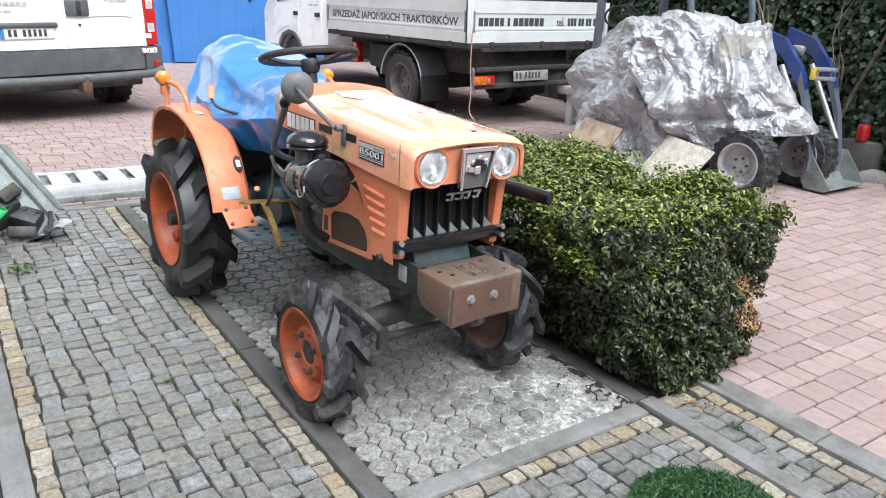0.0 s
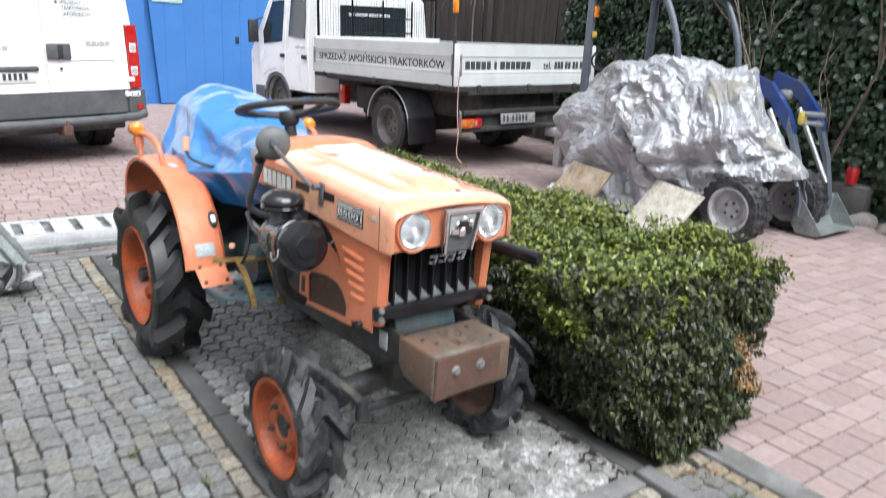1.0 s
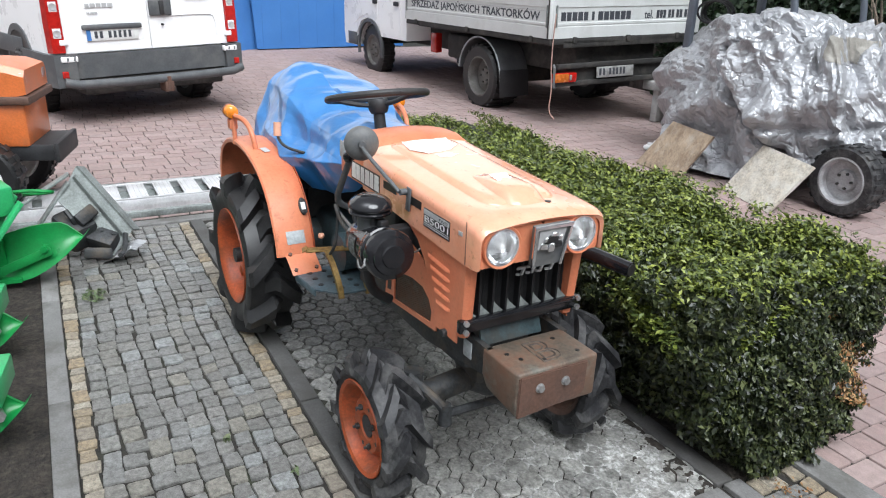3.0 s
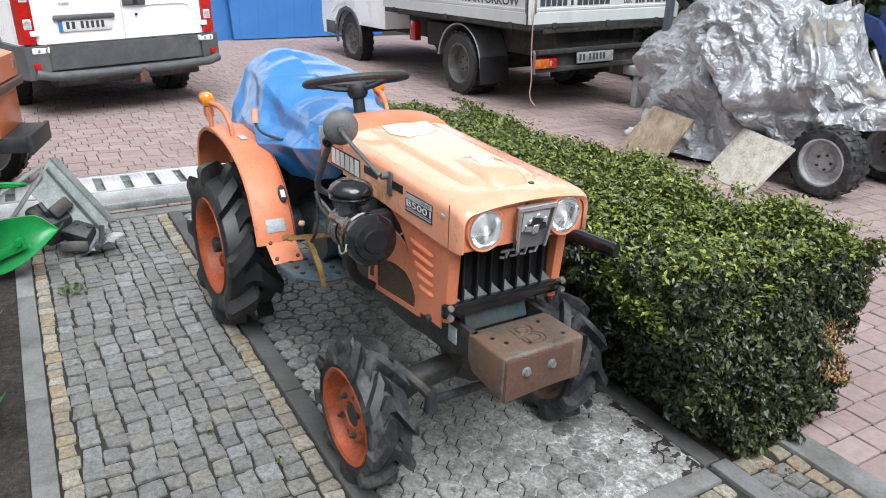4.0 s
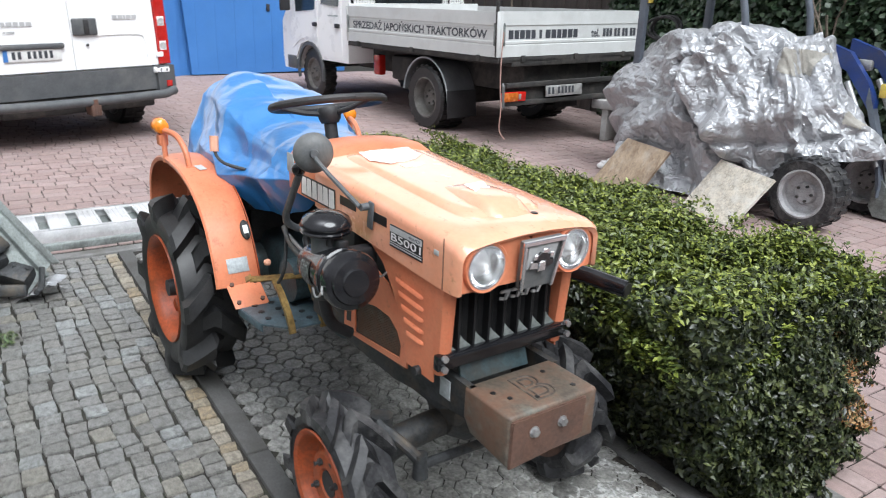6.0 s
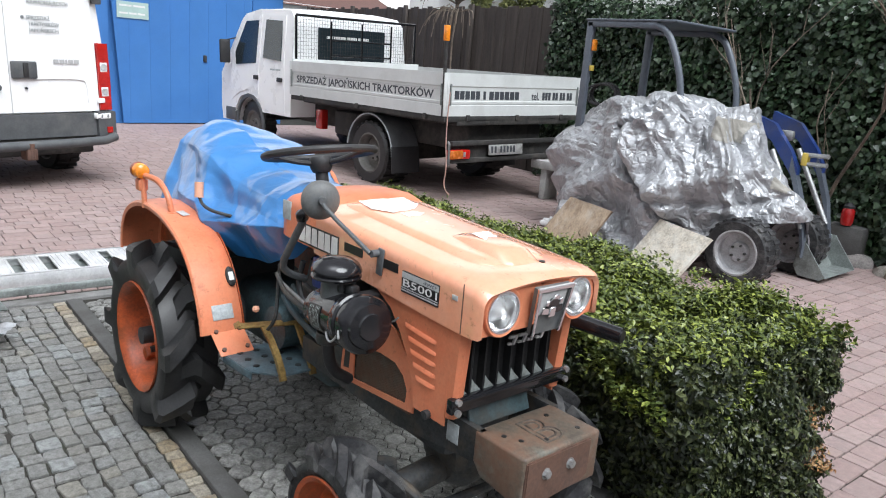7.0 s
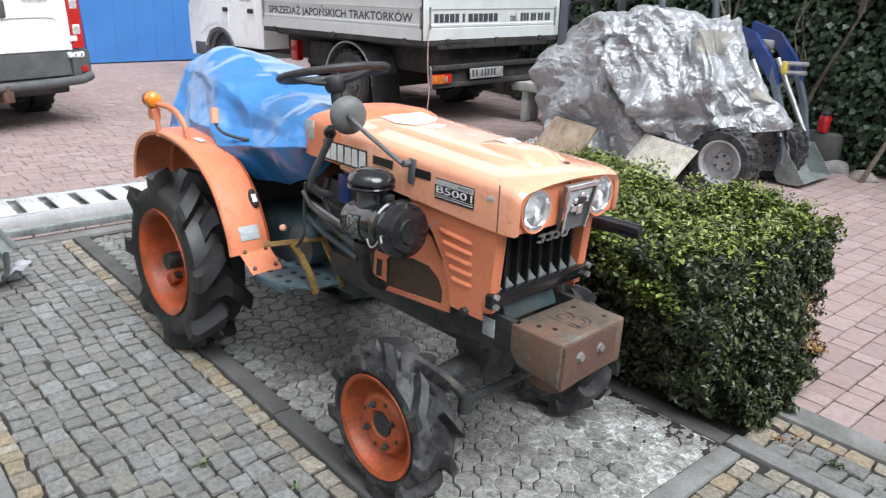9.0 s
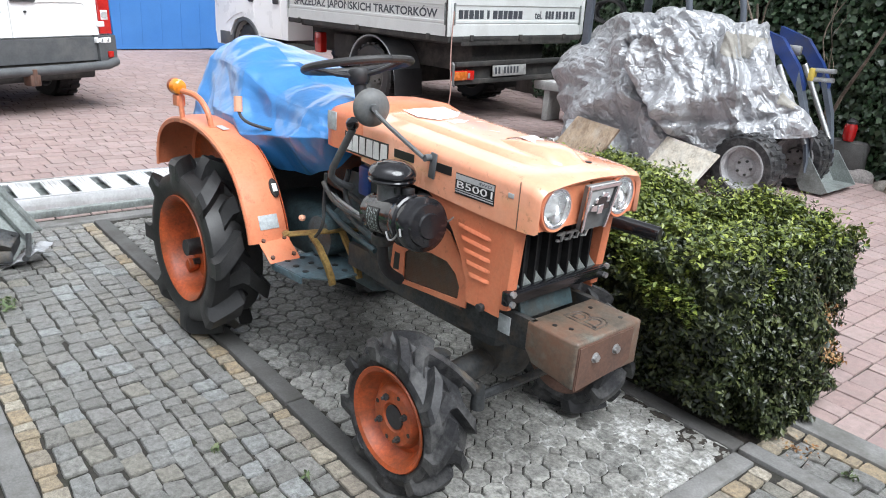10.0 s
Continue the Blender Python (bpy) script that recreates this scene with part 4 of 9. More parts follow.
for k, w in enumerate((0.030, 0.034, 0.026, 0.032)):
    y = -0.030 + 0.035 * k
    for poly in ([(0.0, 0.019), (w, 0.019), (w + 0.003, 0.026), (0.004, 0.026)], [(w * 0.55, 0.0), (w * 0.55 + 0.007, 0.0), (w * 0.85 + 0.005, 0.019), (w * 0.85 - 0.004, 0.019)], [(0.0, 0.002), (w * 0.4, 0.0), (w * 0.45, 0.006), (0.002, 0.008)]):
        b = bmesh.new()
        prism(b, [(y + p + 0.12 * q, 0.752 + q) for p, q in poly], face_m((1.5225, 0, 0), (0, 1, 0), (0, 0, 1)), 0.006)
        part("grille_badge", b, M["decal_grey"], gr, "silver badge stroke on the grille", smooth=0)

# grille pillars and side panels
for s in (-1, 1):
    b = bmesh.new()
    loft(b, [[(1.47, s * 0.172, z), (1.525 + dx, s * 0.172, z), (1.532 + dx, s * 0.182, z), (1.532 + dx, s * (0.196), z), (1.522 + dx, s * wy, z), (1.47, s * wy, z)]
             for z, wy, dx in ((0.585, 0.205, -0.01), (0.64, 0.206, 0.0), (0.80, 0.209, 0.012), (0.835, 0.210, 0.02))])
    part("grille_pillar", b, M["orange"], TR, "orange upright beside the grille")
    # louvred lower side panel
    b = bmesh.new()
    pan = face_m((0, s * 0.203, 0), (1, 0, 0), (0, 0, 1)) if s < 0 else face_m((0, s * 0.207, 0), (1, 0, 0), (0, 0, 1))
    poly = [(1.500, 0.56), (1.500, 0.85), (1.15, 0.86), (1.19, 0.83), (1.25, 0.80), (1.295, 0.75), (1.335, 0.69), (1.365, 0.62), (1.375, 0.56)]
    prism(b, poly, pan, 0.004)
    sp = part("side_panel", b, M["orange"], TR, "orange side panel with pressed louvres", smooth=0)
    for k in range(5):
        zc = 0.765 - 0.030 * k
        x0, x1 = 1.318 + 0.014 * k, 1.447 + 0.002 * k
        yo = s * 0.207
        b = bmesh.new()
        dz = 0.16 * (1.38 - x0)
        loft(b, [[(x, yo - s * 0.002, z + 0.0065), (x, yo + s * h * 0.6, z + 0.005), (x, yo + s * h, z - 0.003), (x, yo - s * 0.002, z - 0.005)]
                 for x, h, z in ((x0, 0.001, zc + dz), (x0 + 0.012, 0.0065, zc + dz * 0.9), (x1 - 0.010, 0.0065, zc + dz * 0.1), (x1, 0.001, zc))])
        part("louvre", b, M["orange"], sp, smooth=60)
    b = bmesh.new()
    cyl(b, (1.437, s * 0.205, 0.567), (1.437, s * 0.222, 0.567), 0.012, seg=12)
    part("panel_bolt", b, M["engine"], sp)
    # mesh guard
    b = bmesh.new()
    gm = face_m((0, s * 0.190, 0), (1, 0, 0), (0, 0, 1))
    outline = [(1.005, 0.50), (1.36, 0.53), (1.362, 0.60), (1.325, 0.675), (1.27, 0.735), (1.19, 0.76), (1.10, 0.70), (1.02, 0.635)]
    hole = [(1.075, 0.520), (1.325, 0.545), (1.33, 0.585), (1.31, 0.62), (1.27, 0.645), (1.20, 0.648), (1.10, 0.632), (1.075, 0.610)]
    for z in (0.0, 0.005):
        lo = [b.verts.new(gm @ Vector((x, y, z))) for x, y in outline]
        hi = [b.verts.new(gm @ Vector((x, y, z))) for x, y in hole]
        for j in range(8):
            b.faces.new((lo[j], lo[(j + 1) % 8], hi[(j + 1) % 8], hi[j]))
    b.verts.ensure_lookup_table()
    for off in (0, 8):
        for j in range(8):
            b.faces.new((b.verts[off + j], b.verts[off + (j + 1) % 8], b.verts[16 + off + (j + 1) % 8], b.verts[16 + off + j]))
    guard = part("fan_guard", b, M["orange"], TR, "orange guard plate with a mesh window", smooth=0)
    b = bmesh.new()
    for k in range(40):
        for dirn in (-1, 1):
            x = 1.0 + 0.0125 * k
            seg = []
            for q in range(41):
                z = 0.515 + 0.0035 * q
                xx = x + dirn * (z - 0.58) * 1.6
                lo_e, hi_e = 0.520 + (xx - 1.075) * 0.10, min(0.61 + (xx - 1.075) * 0.6, 0.646, 0.648 - max(0, xx - 1.27) * 0.9)
                if 1.077 < xx < 1.327 and lo_e < z < hi_e:
                    seg.append((xx, s * (0.1885 if dirn > 0 else 0.187), z))
            if len(seg) > 1:
                tube(b, [seg[0], seg[-1]], 0.0018, 4, cap=False)
    part("wire_mesh", b, M["rusty_top"], guard, "diamond wire mesh")
    b = bmesh.new()
    box(b, (1.2, s * 0.180, 0.58), (0.26, 0.004, 0.14))
    part("mesh_backing", b, M["rusty"], guard, "rusty dark inside behind the mesh")
    b = bmesh.new()
    prism(b, [(1.024, 0.54), (1.052, 0.545), (1.055, 0.60), (1.03, 0.60)], face_m((0, s * 0.194 if s < 0 else s * 0.1955, 0), (1, 0, 0), (0, 0, 1)), 0.002)
    part("guard_slot", b, M["flat_black"], guard)

# black cross bar under the grille
b = bmesh.new()
box(b, (1.528, 0, 0.628), (0.022, 0.44, 0.040), bevel=0.004)
box(b, (1.541, 0, 0.640), (0.010, 0.40, 0.010), bevel=0.004)
cb = part("cross_bar", b, M["black"], TR, "black steel cross bar under the grille")
for s in (-1, 1):
    for z in (0.613, 0.642):
        b = bmesh.new()
        cyl(b, (1.538, s * 0.203, z), (1.549, s * 0.203, z), 0.009, seg=6)
        part("bolt", b, M["steel"], cb)

# engine, gearbox, frame rails, axle
b = bmesh.new()
box(b, (1.12, 0, 0.60), (0.62, 0.26, 0.40), bevel=0.03)
box(b, (0.95, -0.12, 0.62), (0.20, 0.12, 0.22), bevel=0.03)
for k in range(5):
    cyl(b, (0.90 + 0.09 * k, -0.135, 0.52), (0.90 + 0.09 * k, -0.150, 0.70), 0.016, seg=10)
part("engine", b, M["engine"], TR, "dark greasy engine block")
b = bmesh.new()
box(b, (0.45, 0, 0.45), (0.75, 0.22, 0.22), bevel=0.05, seg=3)
box(b, (0.05, 0, 0.42), (0.30, 0.60, 0.16), bevel=0.06, seg=3)
cyl(b, (0.60, -0.06, 0.52), (0.60, -0.20, 0.52), 0.075)
lathe(b, [(0, 0.0), (0.11, 0.0), (0.115, 0.03), (0.09, 0.06), (0.06, 0.14), (0.05, 0.2)], pose(0.62, -0.02, 0.55), 28)
part("gearbox", b, M["gearbox"], TR, "dirty blue-grey gearbox housing")
for s in (-1, 1):
    b = bmesh.new()
    loft(b, [[(x, s * (0.125 + w), z0), (x, s * 0.145 + s * w, z0), (x, s * 0.145 + s * w, z1), (x, s * (0.125 + w), z1)] for x, z0, z1, w in ((0.75, 0.46, 0.54, 0.03), (1.25, 0.44, 0.535, 0.02), (1.45, 0.455, 0.56, 0.0), (1.575, 0.47, 0.56, 0.0))])
    part("frame_rail", b, M["engine"], TR, "dark greasy front frame rail")
b = bmesh.new()
box(b, (1.505, -0.02, 0.575), (0.012, 0.22, 0.075), (0, -20, 0), 0.004)
box(b, (1.55, 0.0, 0.525), (0.04, 0.26, 0.03), bevel=0.006)
part("front_support", b, M["bluegrey"], TR, "blue-grey front support")
b = bmesh.new()
box(b, (1.475, -0.149, 0.515), (0.045, 0.003, 0.055), bevel=0.001)
part("serial_plate", b, M["paper"], TR, "small pale maker plate")
b = bmesh.new()
tube(b, [(FX, -0.31, FZ + 0.02), (FX, -0.16, FZ + 0.075), (FX, 0.16, FZ + 0.075), (FX, 0.31, FZ + 0.02)], 0.042, 12, 1)
lathe(b, [(0, -0.09), (0.06, -0.08), (0.095, -0.02), (0.095, 0.02), (0.06, 0.08), (0, 0.09)], pose(FX, 0.02, FZ + 0.10, 90), 24)
box(b, (FX, 0, 0.40), (0.16, 0.14, 0.16), bevel=0.03)
for s in (-1, 1):
    cyl(b, (FX, s * 0.275, FZ - 0.05), (FX, s * 0.255, FZ + 0.16), 0.038, 0.032)
part("front_axle", b, M["engine"], TR, "dark front drive axle")
b = bmesh.new()
tube(b, [(FX + 0.03, -0.29, 0.40), (FX + 0.10, -0.235, 0.345), (FX + 0.12, -0.205, 0.30)], 0.016, 10, 1)
cyl(b, (FX + 0.12, -0.205, 0.255), (FX + 0.12, -0.205, 0.325), 0.022, 0.018)
tube(b, [(FX + 0.12, -0.205, 0.29), (FX + 0.13, 0.20, 0.29)], 0.014, 10)
cyl(b, (FX + 0.12, 0.205, 0.255), (FX + 0.12, 0.205, 0.325), 0.022, 0.018)
part("tie_rod", b, M["engine"], TR, "greasy steering tie rod")
b = bmesh.new()
cyl(b, (0.80, 0.02, 0.40), (1.28, 0.02, 0.37), 0.035, seg=14)
part("drive_shaft", b, M["engine"], TR)

# weight box in front
W0, W1, WT = 1.555, 1.735, 0.560
b = bmesh.new()
prism(b, [(W0, 0.475), (W0 + 0.03, 0.440), (W1 - 0.004, 0.423), (W1 - 0.004, WT), (W0, WT)], face_m((0, 0.136, 0), (1, 0, 0), (0, 0, 1)), 0.286)
bmesh.ops.bevel(b, geom=b.edges[:], offset=0.009, segments=3, affect="EDGES", profile=0.5)
wt = part("weight_box", b, M["rusty_top"], TR, "rusty steel front weight box", smooth=40)
b = bmesh.new()
prism(b, [(-0.146, 0.421), (0.060, 0.436), (0.092, 0.450), (0.094, WT - 0.010), (-0.144, WT - 0.010)], face_m((W1 - 0.008, 0, 0), (0, 1, 0), (0, 0, 1)), 0.010)
bmesh.ops.bevel(b, geom=b.edges[:], offset=0.003, segments=2, affect="EDGES")
part("weight_front", b, M["rusty"], wt, "rust-brown front plate", smooth=40)
def outline_letter(text, height, thick):
    cu = bpy.data.curves.new("outline", "FONT")
    cu.body, cu.size, cu.fill_mode, cu.bevel_depth, cu.bevel_resolution, cu.resolution_u = text, height / 0.72, "NONE", thick, 1, 4
    ob = new("outline", cu)
    me = bpy.data.meshes.new_from_object(ob.evaluated_get(bpy.context.evaluated_depsgraph_get()))
    q = bmesh.new()
    q.from_mesh(me)
    bpy.data.objects.remove(ob)
    bpy.data.meshes.remove(me)
    bpy.data.curves.remove(cu)
    return q


b = outline_letter("B", 0.115, 0.0028)
b.transform(face_m((1.655, -0.050, WT), (0, 1, 0), (-1, 0, 0)) @ pose(0, -0.045, 0))
part("embossed_letter", b, M["engraving_dark"], wt, "raised outline letter on the weight top", smooth=40)
for y, z in ((-0.075, 0.505), (0.015, 0.505)):
    b = bmesh.new()
    cyl(b, (W1, y, z), (W1 + 0.012, y, z), 0.011, seg=6)
    cyl(b, (W1, y, z), (W1 + 0.003, y, z), 0.015, seg=16)
    part("bolt", b, M["steel"], wt, "galvanised hexagon bolt")
for y, z in ((-0.085, 0.465), (0.005, 0.465)):
    b = bmesh.new()
    cyl(b, (W1, y, z), (W1 + 0.0016, y, z), 0.007, seg=12)
    part("bolt_hole", b, M["flat_black"], wt)
for x, y in ((1.60, 0.07), (1.66, -0.09), (1.69, -0.03), (1.62, -0.11), (1.69, 0.09)):
    b = bmesh.new()
    cyl(b, (x, y, WT), (x, y, WT + 0.0016), 0.007, seg=12)
    part("bolt_hole", b, M["flat_black"], wt)

# steering
HUB = Vector((0.545, 0.0, 1.085))
SWM = Matrix.Translation((0.525, 0, 1.105)) @ pose(0, 0, 0, 0, -14, 0)
b = bmesh.new()
tube(b, [SWM @ Vector((0.19 * math.cos(a), 0.19 * math.sin(a), 0)) for a in (2 * math.pi * k / 48 for k in range(49))], 0.0135, 10, cap=False)
sw = part("steering_wheel", b, M["black_matt"], TR, "black plastic three-spoke steering wheel")
for a in (25, 145, 265):
    b = bmesh.new()
    c, s_ = math.cos(radians(a)), math.sin(radians(a))
    tube(b, [SWM @ Vector((0.02 * c, 0.02 * s_, -0.035)), SWM @ Vector((0.1 * c, 0.1 * s_, -0.025)), SWM @ Vector((0.188 * c, 0.188 * s_, 0))], 0.009, 8, 1)
    part("spoke", b, M["black_matt"], sw)
b = bmesh.new()
lathe(b, [(0, -0.065), (0.030, -0.065), (0.038, -0.05), (0.042, -0.025), (0.036, -0.012), (0, -0.010)], SWM, 24)
part("hub", b, M["black_matt"], sw)
b = bmesh.new()
cyl(b, SWM @ Vector((0, 0, -0.05)), SWM @ Vector((0, 0, -0.42)), 0.022, 0.026)
part("steering_column", b, M["black_matt"], TR, "black steering column")

# round mirror on an arm, throttle lever
MC = Vector((0.985, -0.275, 1.046))
mm = look(MC, MC + Vector((-1.0, 0.35, -0.1)))
b = bmesh.new()
lathe(b, [(0, 0.026), (0.025, 0.024), (0.045, 0.017), (0.054, 0.006), (0.056, 0.0), (0.054, -0.004), (0, -0.004)], mm, 36)
mi = part("mirror", b, M["grey_paint"], TR, "round grey-backed rear view mirror on an arm")
b = bmesh.new()
tube(b, [mm @ Vector((0.0, 0, 0.03)), (1.03, -0.285, 1.03), (1.195, -0.245, 0.94)], 0.0065, 8, 1)
part("mirror_arm", b, M["grey_paint"], mi)
b = bmesh.new()
cyl(b, mm @ Vector((0, 0, 0.018)), mm @ Vector((0, 0, 0.040)), 0.014, 0.011)
part("mirror_joint", b, M["grey_paint"], mi)
b = bmesh.new()
box(b, (1.21, -0.221, 0.918), (0.026, 0.006, 0.075), (0, 6, 0), 0.003)
cyl(b, (1.20, -0.245, 0.940), (1.20, -0.222, 0.940), 0.010)
part("mirror_bracket", b, M["grey_paint"], mi)
b = bmesh.new()
tube(b, [(0.910, -0.285, 0.970), (0.850, -0.285, 0.888), (0.787, -0.283, 0.804), (0.775, -0.25, 0.77), (0.76, -0.18, 0.74)], 0.0115, 10, 1)
lev = part("gear_lever", b, M["grey_paint"], TR, "grey lever with a black ball knob beside the cowl")
b = bmesh.new()
lathe(b, [(0, -0.022), (0.012, -0.02), (0.020, -0.004), (0.020, 0.006), (0.012, 0.018), (0, 0.02)], look((0.907, -0.285, 0.985), (0.75, -0.28, 0.75)), 18)
part("knob", b, M["black"], lev)

# fenders with lamps
for s in (-1, 1):
    b = bmesh.new()
    rings = []
    arc = [(-0.345, 0.60), (-0.335, 0.68), (-0.295, 0.755), (-0.215, 0.808), (-0.10, 0.838), (0.04, 0.838), (0.17, 0.815), (0.29, 0.765), (0.375, 0.695), (0.43, 0.61), (0.463, 0.54), (0.478, 0.485)]
    fine = []
    for k in range(len(arc) - 1):
        p0, p1, p2, p3 = (Vector(arc[max(0, min(len(arc) - 1, k + o))]) for o in (-1, 0, 1, 2))
        for t in (0.0, 0.25, 0.5, 0.75):
            fine.append(tuple(0.5 * (2 * p1 + (p2 - p0) * t + (2 * p0 - 5 * p1 + 4 * p2 - p3) * t * t + (3 * p1 - p0 - 3 * p2 + p3) * t ** 3)))
    arc = fine + [arc[-1]]
    for k, (x, z) in enumerate(arc):
        k2 = min(k + 1, len(arc) - 1)
        k1 = max(k - 1, 0)
        t = Vector((arc[k2][0] - arc[k1][0], 0, arc[k2][1] - arc[k1][1])).normalized()
        nrm = Vector((-t.z, 0, t.x))
        p = Vector((x, 0, z))
        inner_y = 0.252
        prof = []
        for y, d in ((0.405, -0.018), (0.408, -0.004), (0.402, 0.003), (0.36, 0.006), (0.30, 0.006), (0.27, 0.002), (inner_y, -0.008), (inner_y - 0.004, -0.03)):
            prof.append(p + nrm * d + Vector((0, s * y, 0)))
        for y, d in ((inner_y, -0.03), (inner_y + 0.004, -0.012), (0.28, -0.003), (0.36, 0.001), (0.398, -0.004), (0.401, -0.018)):
            prof.append(p + nrm * d + Vector((0, s * y, 0)))
        rings.append(prof)
    loft(b, rings)
    fe = part("fender", b, M["orange"], TR, "curved orange rear mudguard", smooth=45)
    # inner side plate of the mudguard
    b = bmesh.new()
    prism(b, [(x, z - 0.004) for x, z in arc] + [(0.42, 0.485), (0.30, 0.50), (0.05, 0.50), (-0.22, 0.55)], face_m((0, s * 0.247, 0), (1, 0, 0), (0, 0, 1)), 0.004)
    part("fender_side", b, M["orange_rim"], fe, smooth=0)
    b = bmesh.new()
    box(b, (0.515, s * 0.315, 0.468), (0.12, 0.12, 0.004), (0, 32, 0), 0.001)
    br = part("fender_bracket", b, M["orange"], fe, "orange bracket plate with bolts")
    for dx, dy in ((-0.04, 0.042), (-0.04, -0.042), (0.038, 0.042), (0.038, -0.042)):
        b = bmesh.new()
        q = pose(0.515, s * 0.315, 0.468, 0, 32, 0)
        cyl(b, q @ Vector((dx, dy, 0.001)), q @ Vector((dx, dy, 0.010)), 0.008, seg=6)
        part("bolt", b, M["rusty"], br)
    tn = Vector((0.56, 0, 0.83))
    b = bmesh.new()
    box(b, (0.4635, s * 0.325, 0.555), (0.003, 0.075, 0.052), (0, -24, 0), 0.001)
    part("sticker", b, M["paper"], fe, "worn silver sticker on the mudguard")
    b = bmesh.new()
    om_ = pose(0.409, s * 0.272, 0.662, 0, 57, 0) @ Matrix.Diagonal((1.5, 0.72, 1, 1))
    lathe(b, [(0, 0.004), (0.022, 0.004), (0.024, 0.002), (0.024, -0.004)], om_, 28)
    ov = part("sticker", b, M["flat_black"], fe, "small dark oval sticker with a pale mark")
    b = bmesh.new()
    box(b, (0, 0, 0.0048), (0.020, 0.024, 0.0016), m=om_)
    part("sticker_mark", b, M["letter"], ov)
    b = bmesh.new()
    box(b, (0.13, s * 0.33, 0.834), (0.045, 0.03, 0.002), (0, 10, 12), 0.0008)
    part("sticker", b, M["decal_grey"], fe)
    # lamp on a bent tube
    la = part("indicator_lamp", tube(bmesh.new(), [(0.10, s * 0.36, 0.83), (0.085, s * 0.365, 0.89), (0.02, s * 0.375, 0.94), (-0.075, s * 0.40, 0.945)], 0.011, 10, 2), M["orange"], TR, "amber indicator lamp on a bent orange tube")
    b = bmesh.new()
    tube(b, [(-0.08, s * 0.40, 0.935), (-0.065, s * 0.40, 0.82)], 0.010, 10)
    box(b, (-0.095, s * 0.40, 0.905), (0.045, 0.035, 0.045), bevel=0.006)
    part("lamp_bracket", b, M["orange"], la)
    b = bmesh.new()
    cyl(b, (0.10, s * 0.36, 0.828), (0.10, s * 0.36, 0.835), 0.02)
    part("lamp_foot", b, M["orange"], la)
    lm = face_m((-0.10, s * 0.405, 0.958), (0, 1, 0), (0, 0, 1))
    b = bmesh.new()
    lathe(b, [(0, 0.042), (0.014, 0.040), (0.026, 0.032), (0.030, 0.018), (0.030, 0.0)], lm, 24)
    part("lens", b, M["amber"], la, "amber lens")
    b = bmesh.new()
    lathe(b, [(0.031, 0.002), (0.032, -0.012), (0.026, -0.03), (0.014, -0.034), (0, -0.034)], lm, 24)
    part("lamp_housing", b, M["orange_rim"], la)
b = bmesh.new()
tube(b, [(0.18, -0.29, 0.90), (0.17, -0.285, 0.955)], 0.016, 12)
part("lever_grip", b, M["pink_plastic"], TR, "faded orange lever grip")
b = bmesh.new()
tube(b, [(0.18, -0.29, 0.905), (0.20, -0.285, 0.875), (0.25, -0.27, 0.862), (0.30, -0.22, 0.85)], 0.006, 8, 2)
part("lever_rod", b, M["engine"], TR)

# foot plates
for s in (-1, 1):
    b = bmesh.new()
    prism(b, [(0.53, 0.12), (0.53, 0.34), (0.55, 0.36), (0.72, 0.345), (0.80, 0.27), (0.80, 0.12)] if s > 0 else [(0.53, -0.12), (0.80, -0.12), (0.80, -0.27), (0.72, -0.345), (0.55, -0.36), (0.53, -0.34)], pose(0, 0, 0.432), 0.006)
    fp = part("foot_plate", b, M["plate_teal"], TR, "blue-grey foot plate with round holes", smooth=0)
    b = bmesh.new()
    box(b, (0.635, s * 0.352, 0.422), (0.175, 0.006, 0.026), (0, 0, s * -5), 0.002)
    part("plate_lip", b, M["plate_teal"], fp)
    for i in range(4):
        for j in range(3):
            if i == 3 and j == 2:
                continue
            b = bmesh.new()
            cyl(b, (0.57 + 0.06 * i, s * (0.19 + 0.06 * j), 0.438), (0.57 + 0.06 * i, s * (0.19 + 0.06 * j), 0.4395), 0.011, seg=14)
            part("plate_hole", b, M["flat_black"], fp)
b = bmesh.new()
box(b, (0.655, -0.215, 0.558), (0.034, 0.265, 0.006), (0, 8, -16), 0.002)
box(b, (0.618, -0.345, 0.562), (0.034, 0.022, 0.005), (30, 8, -16), 0.002)
rail = part("brake_pedal", b, M["brass"], TR, "worn yellow-plated twin brake pedal over the foot plate")
for y in (-0.272, -0.162):
    b = bmesh.new()
    loft(b, [[(x - t, y - 0.010, z), (x + t, y - 0.010, z + t), (x + t, y + 0.010, z + t), (x - t, y + 0.010, z)] for x, z, t in ((0.662 - (y + 0.272) * -0.25, 0.555, 0.005), (0.715, 0.525, 0.006), (0.765, 0.475, 0.007), (0.79, 0.440, 0.007), (0.80, 0.415, 0.006))])
    part("pedal_arm", b, M["brass"], rail, smooth=50)

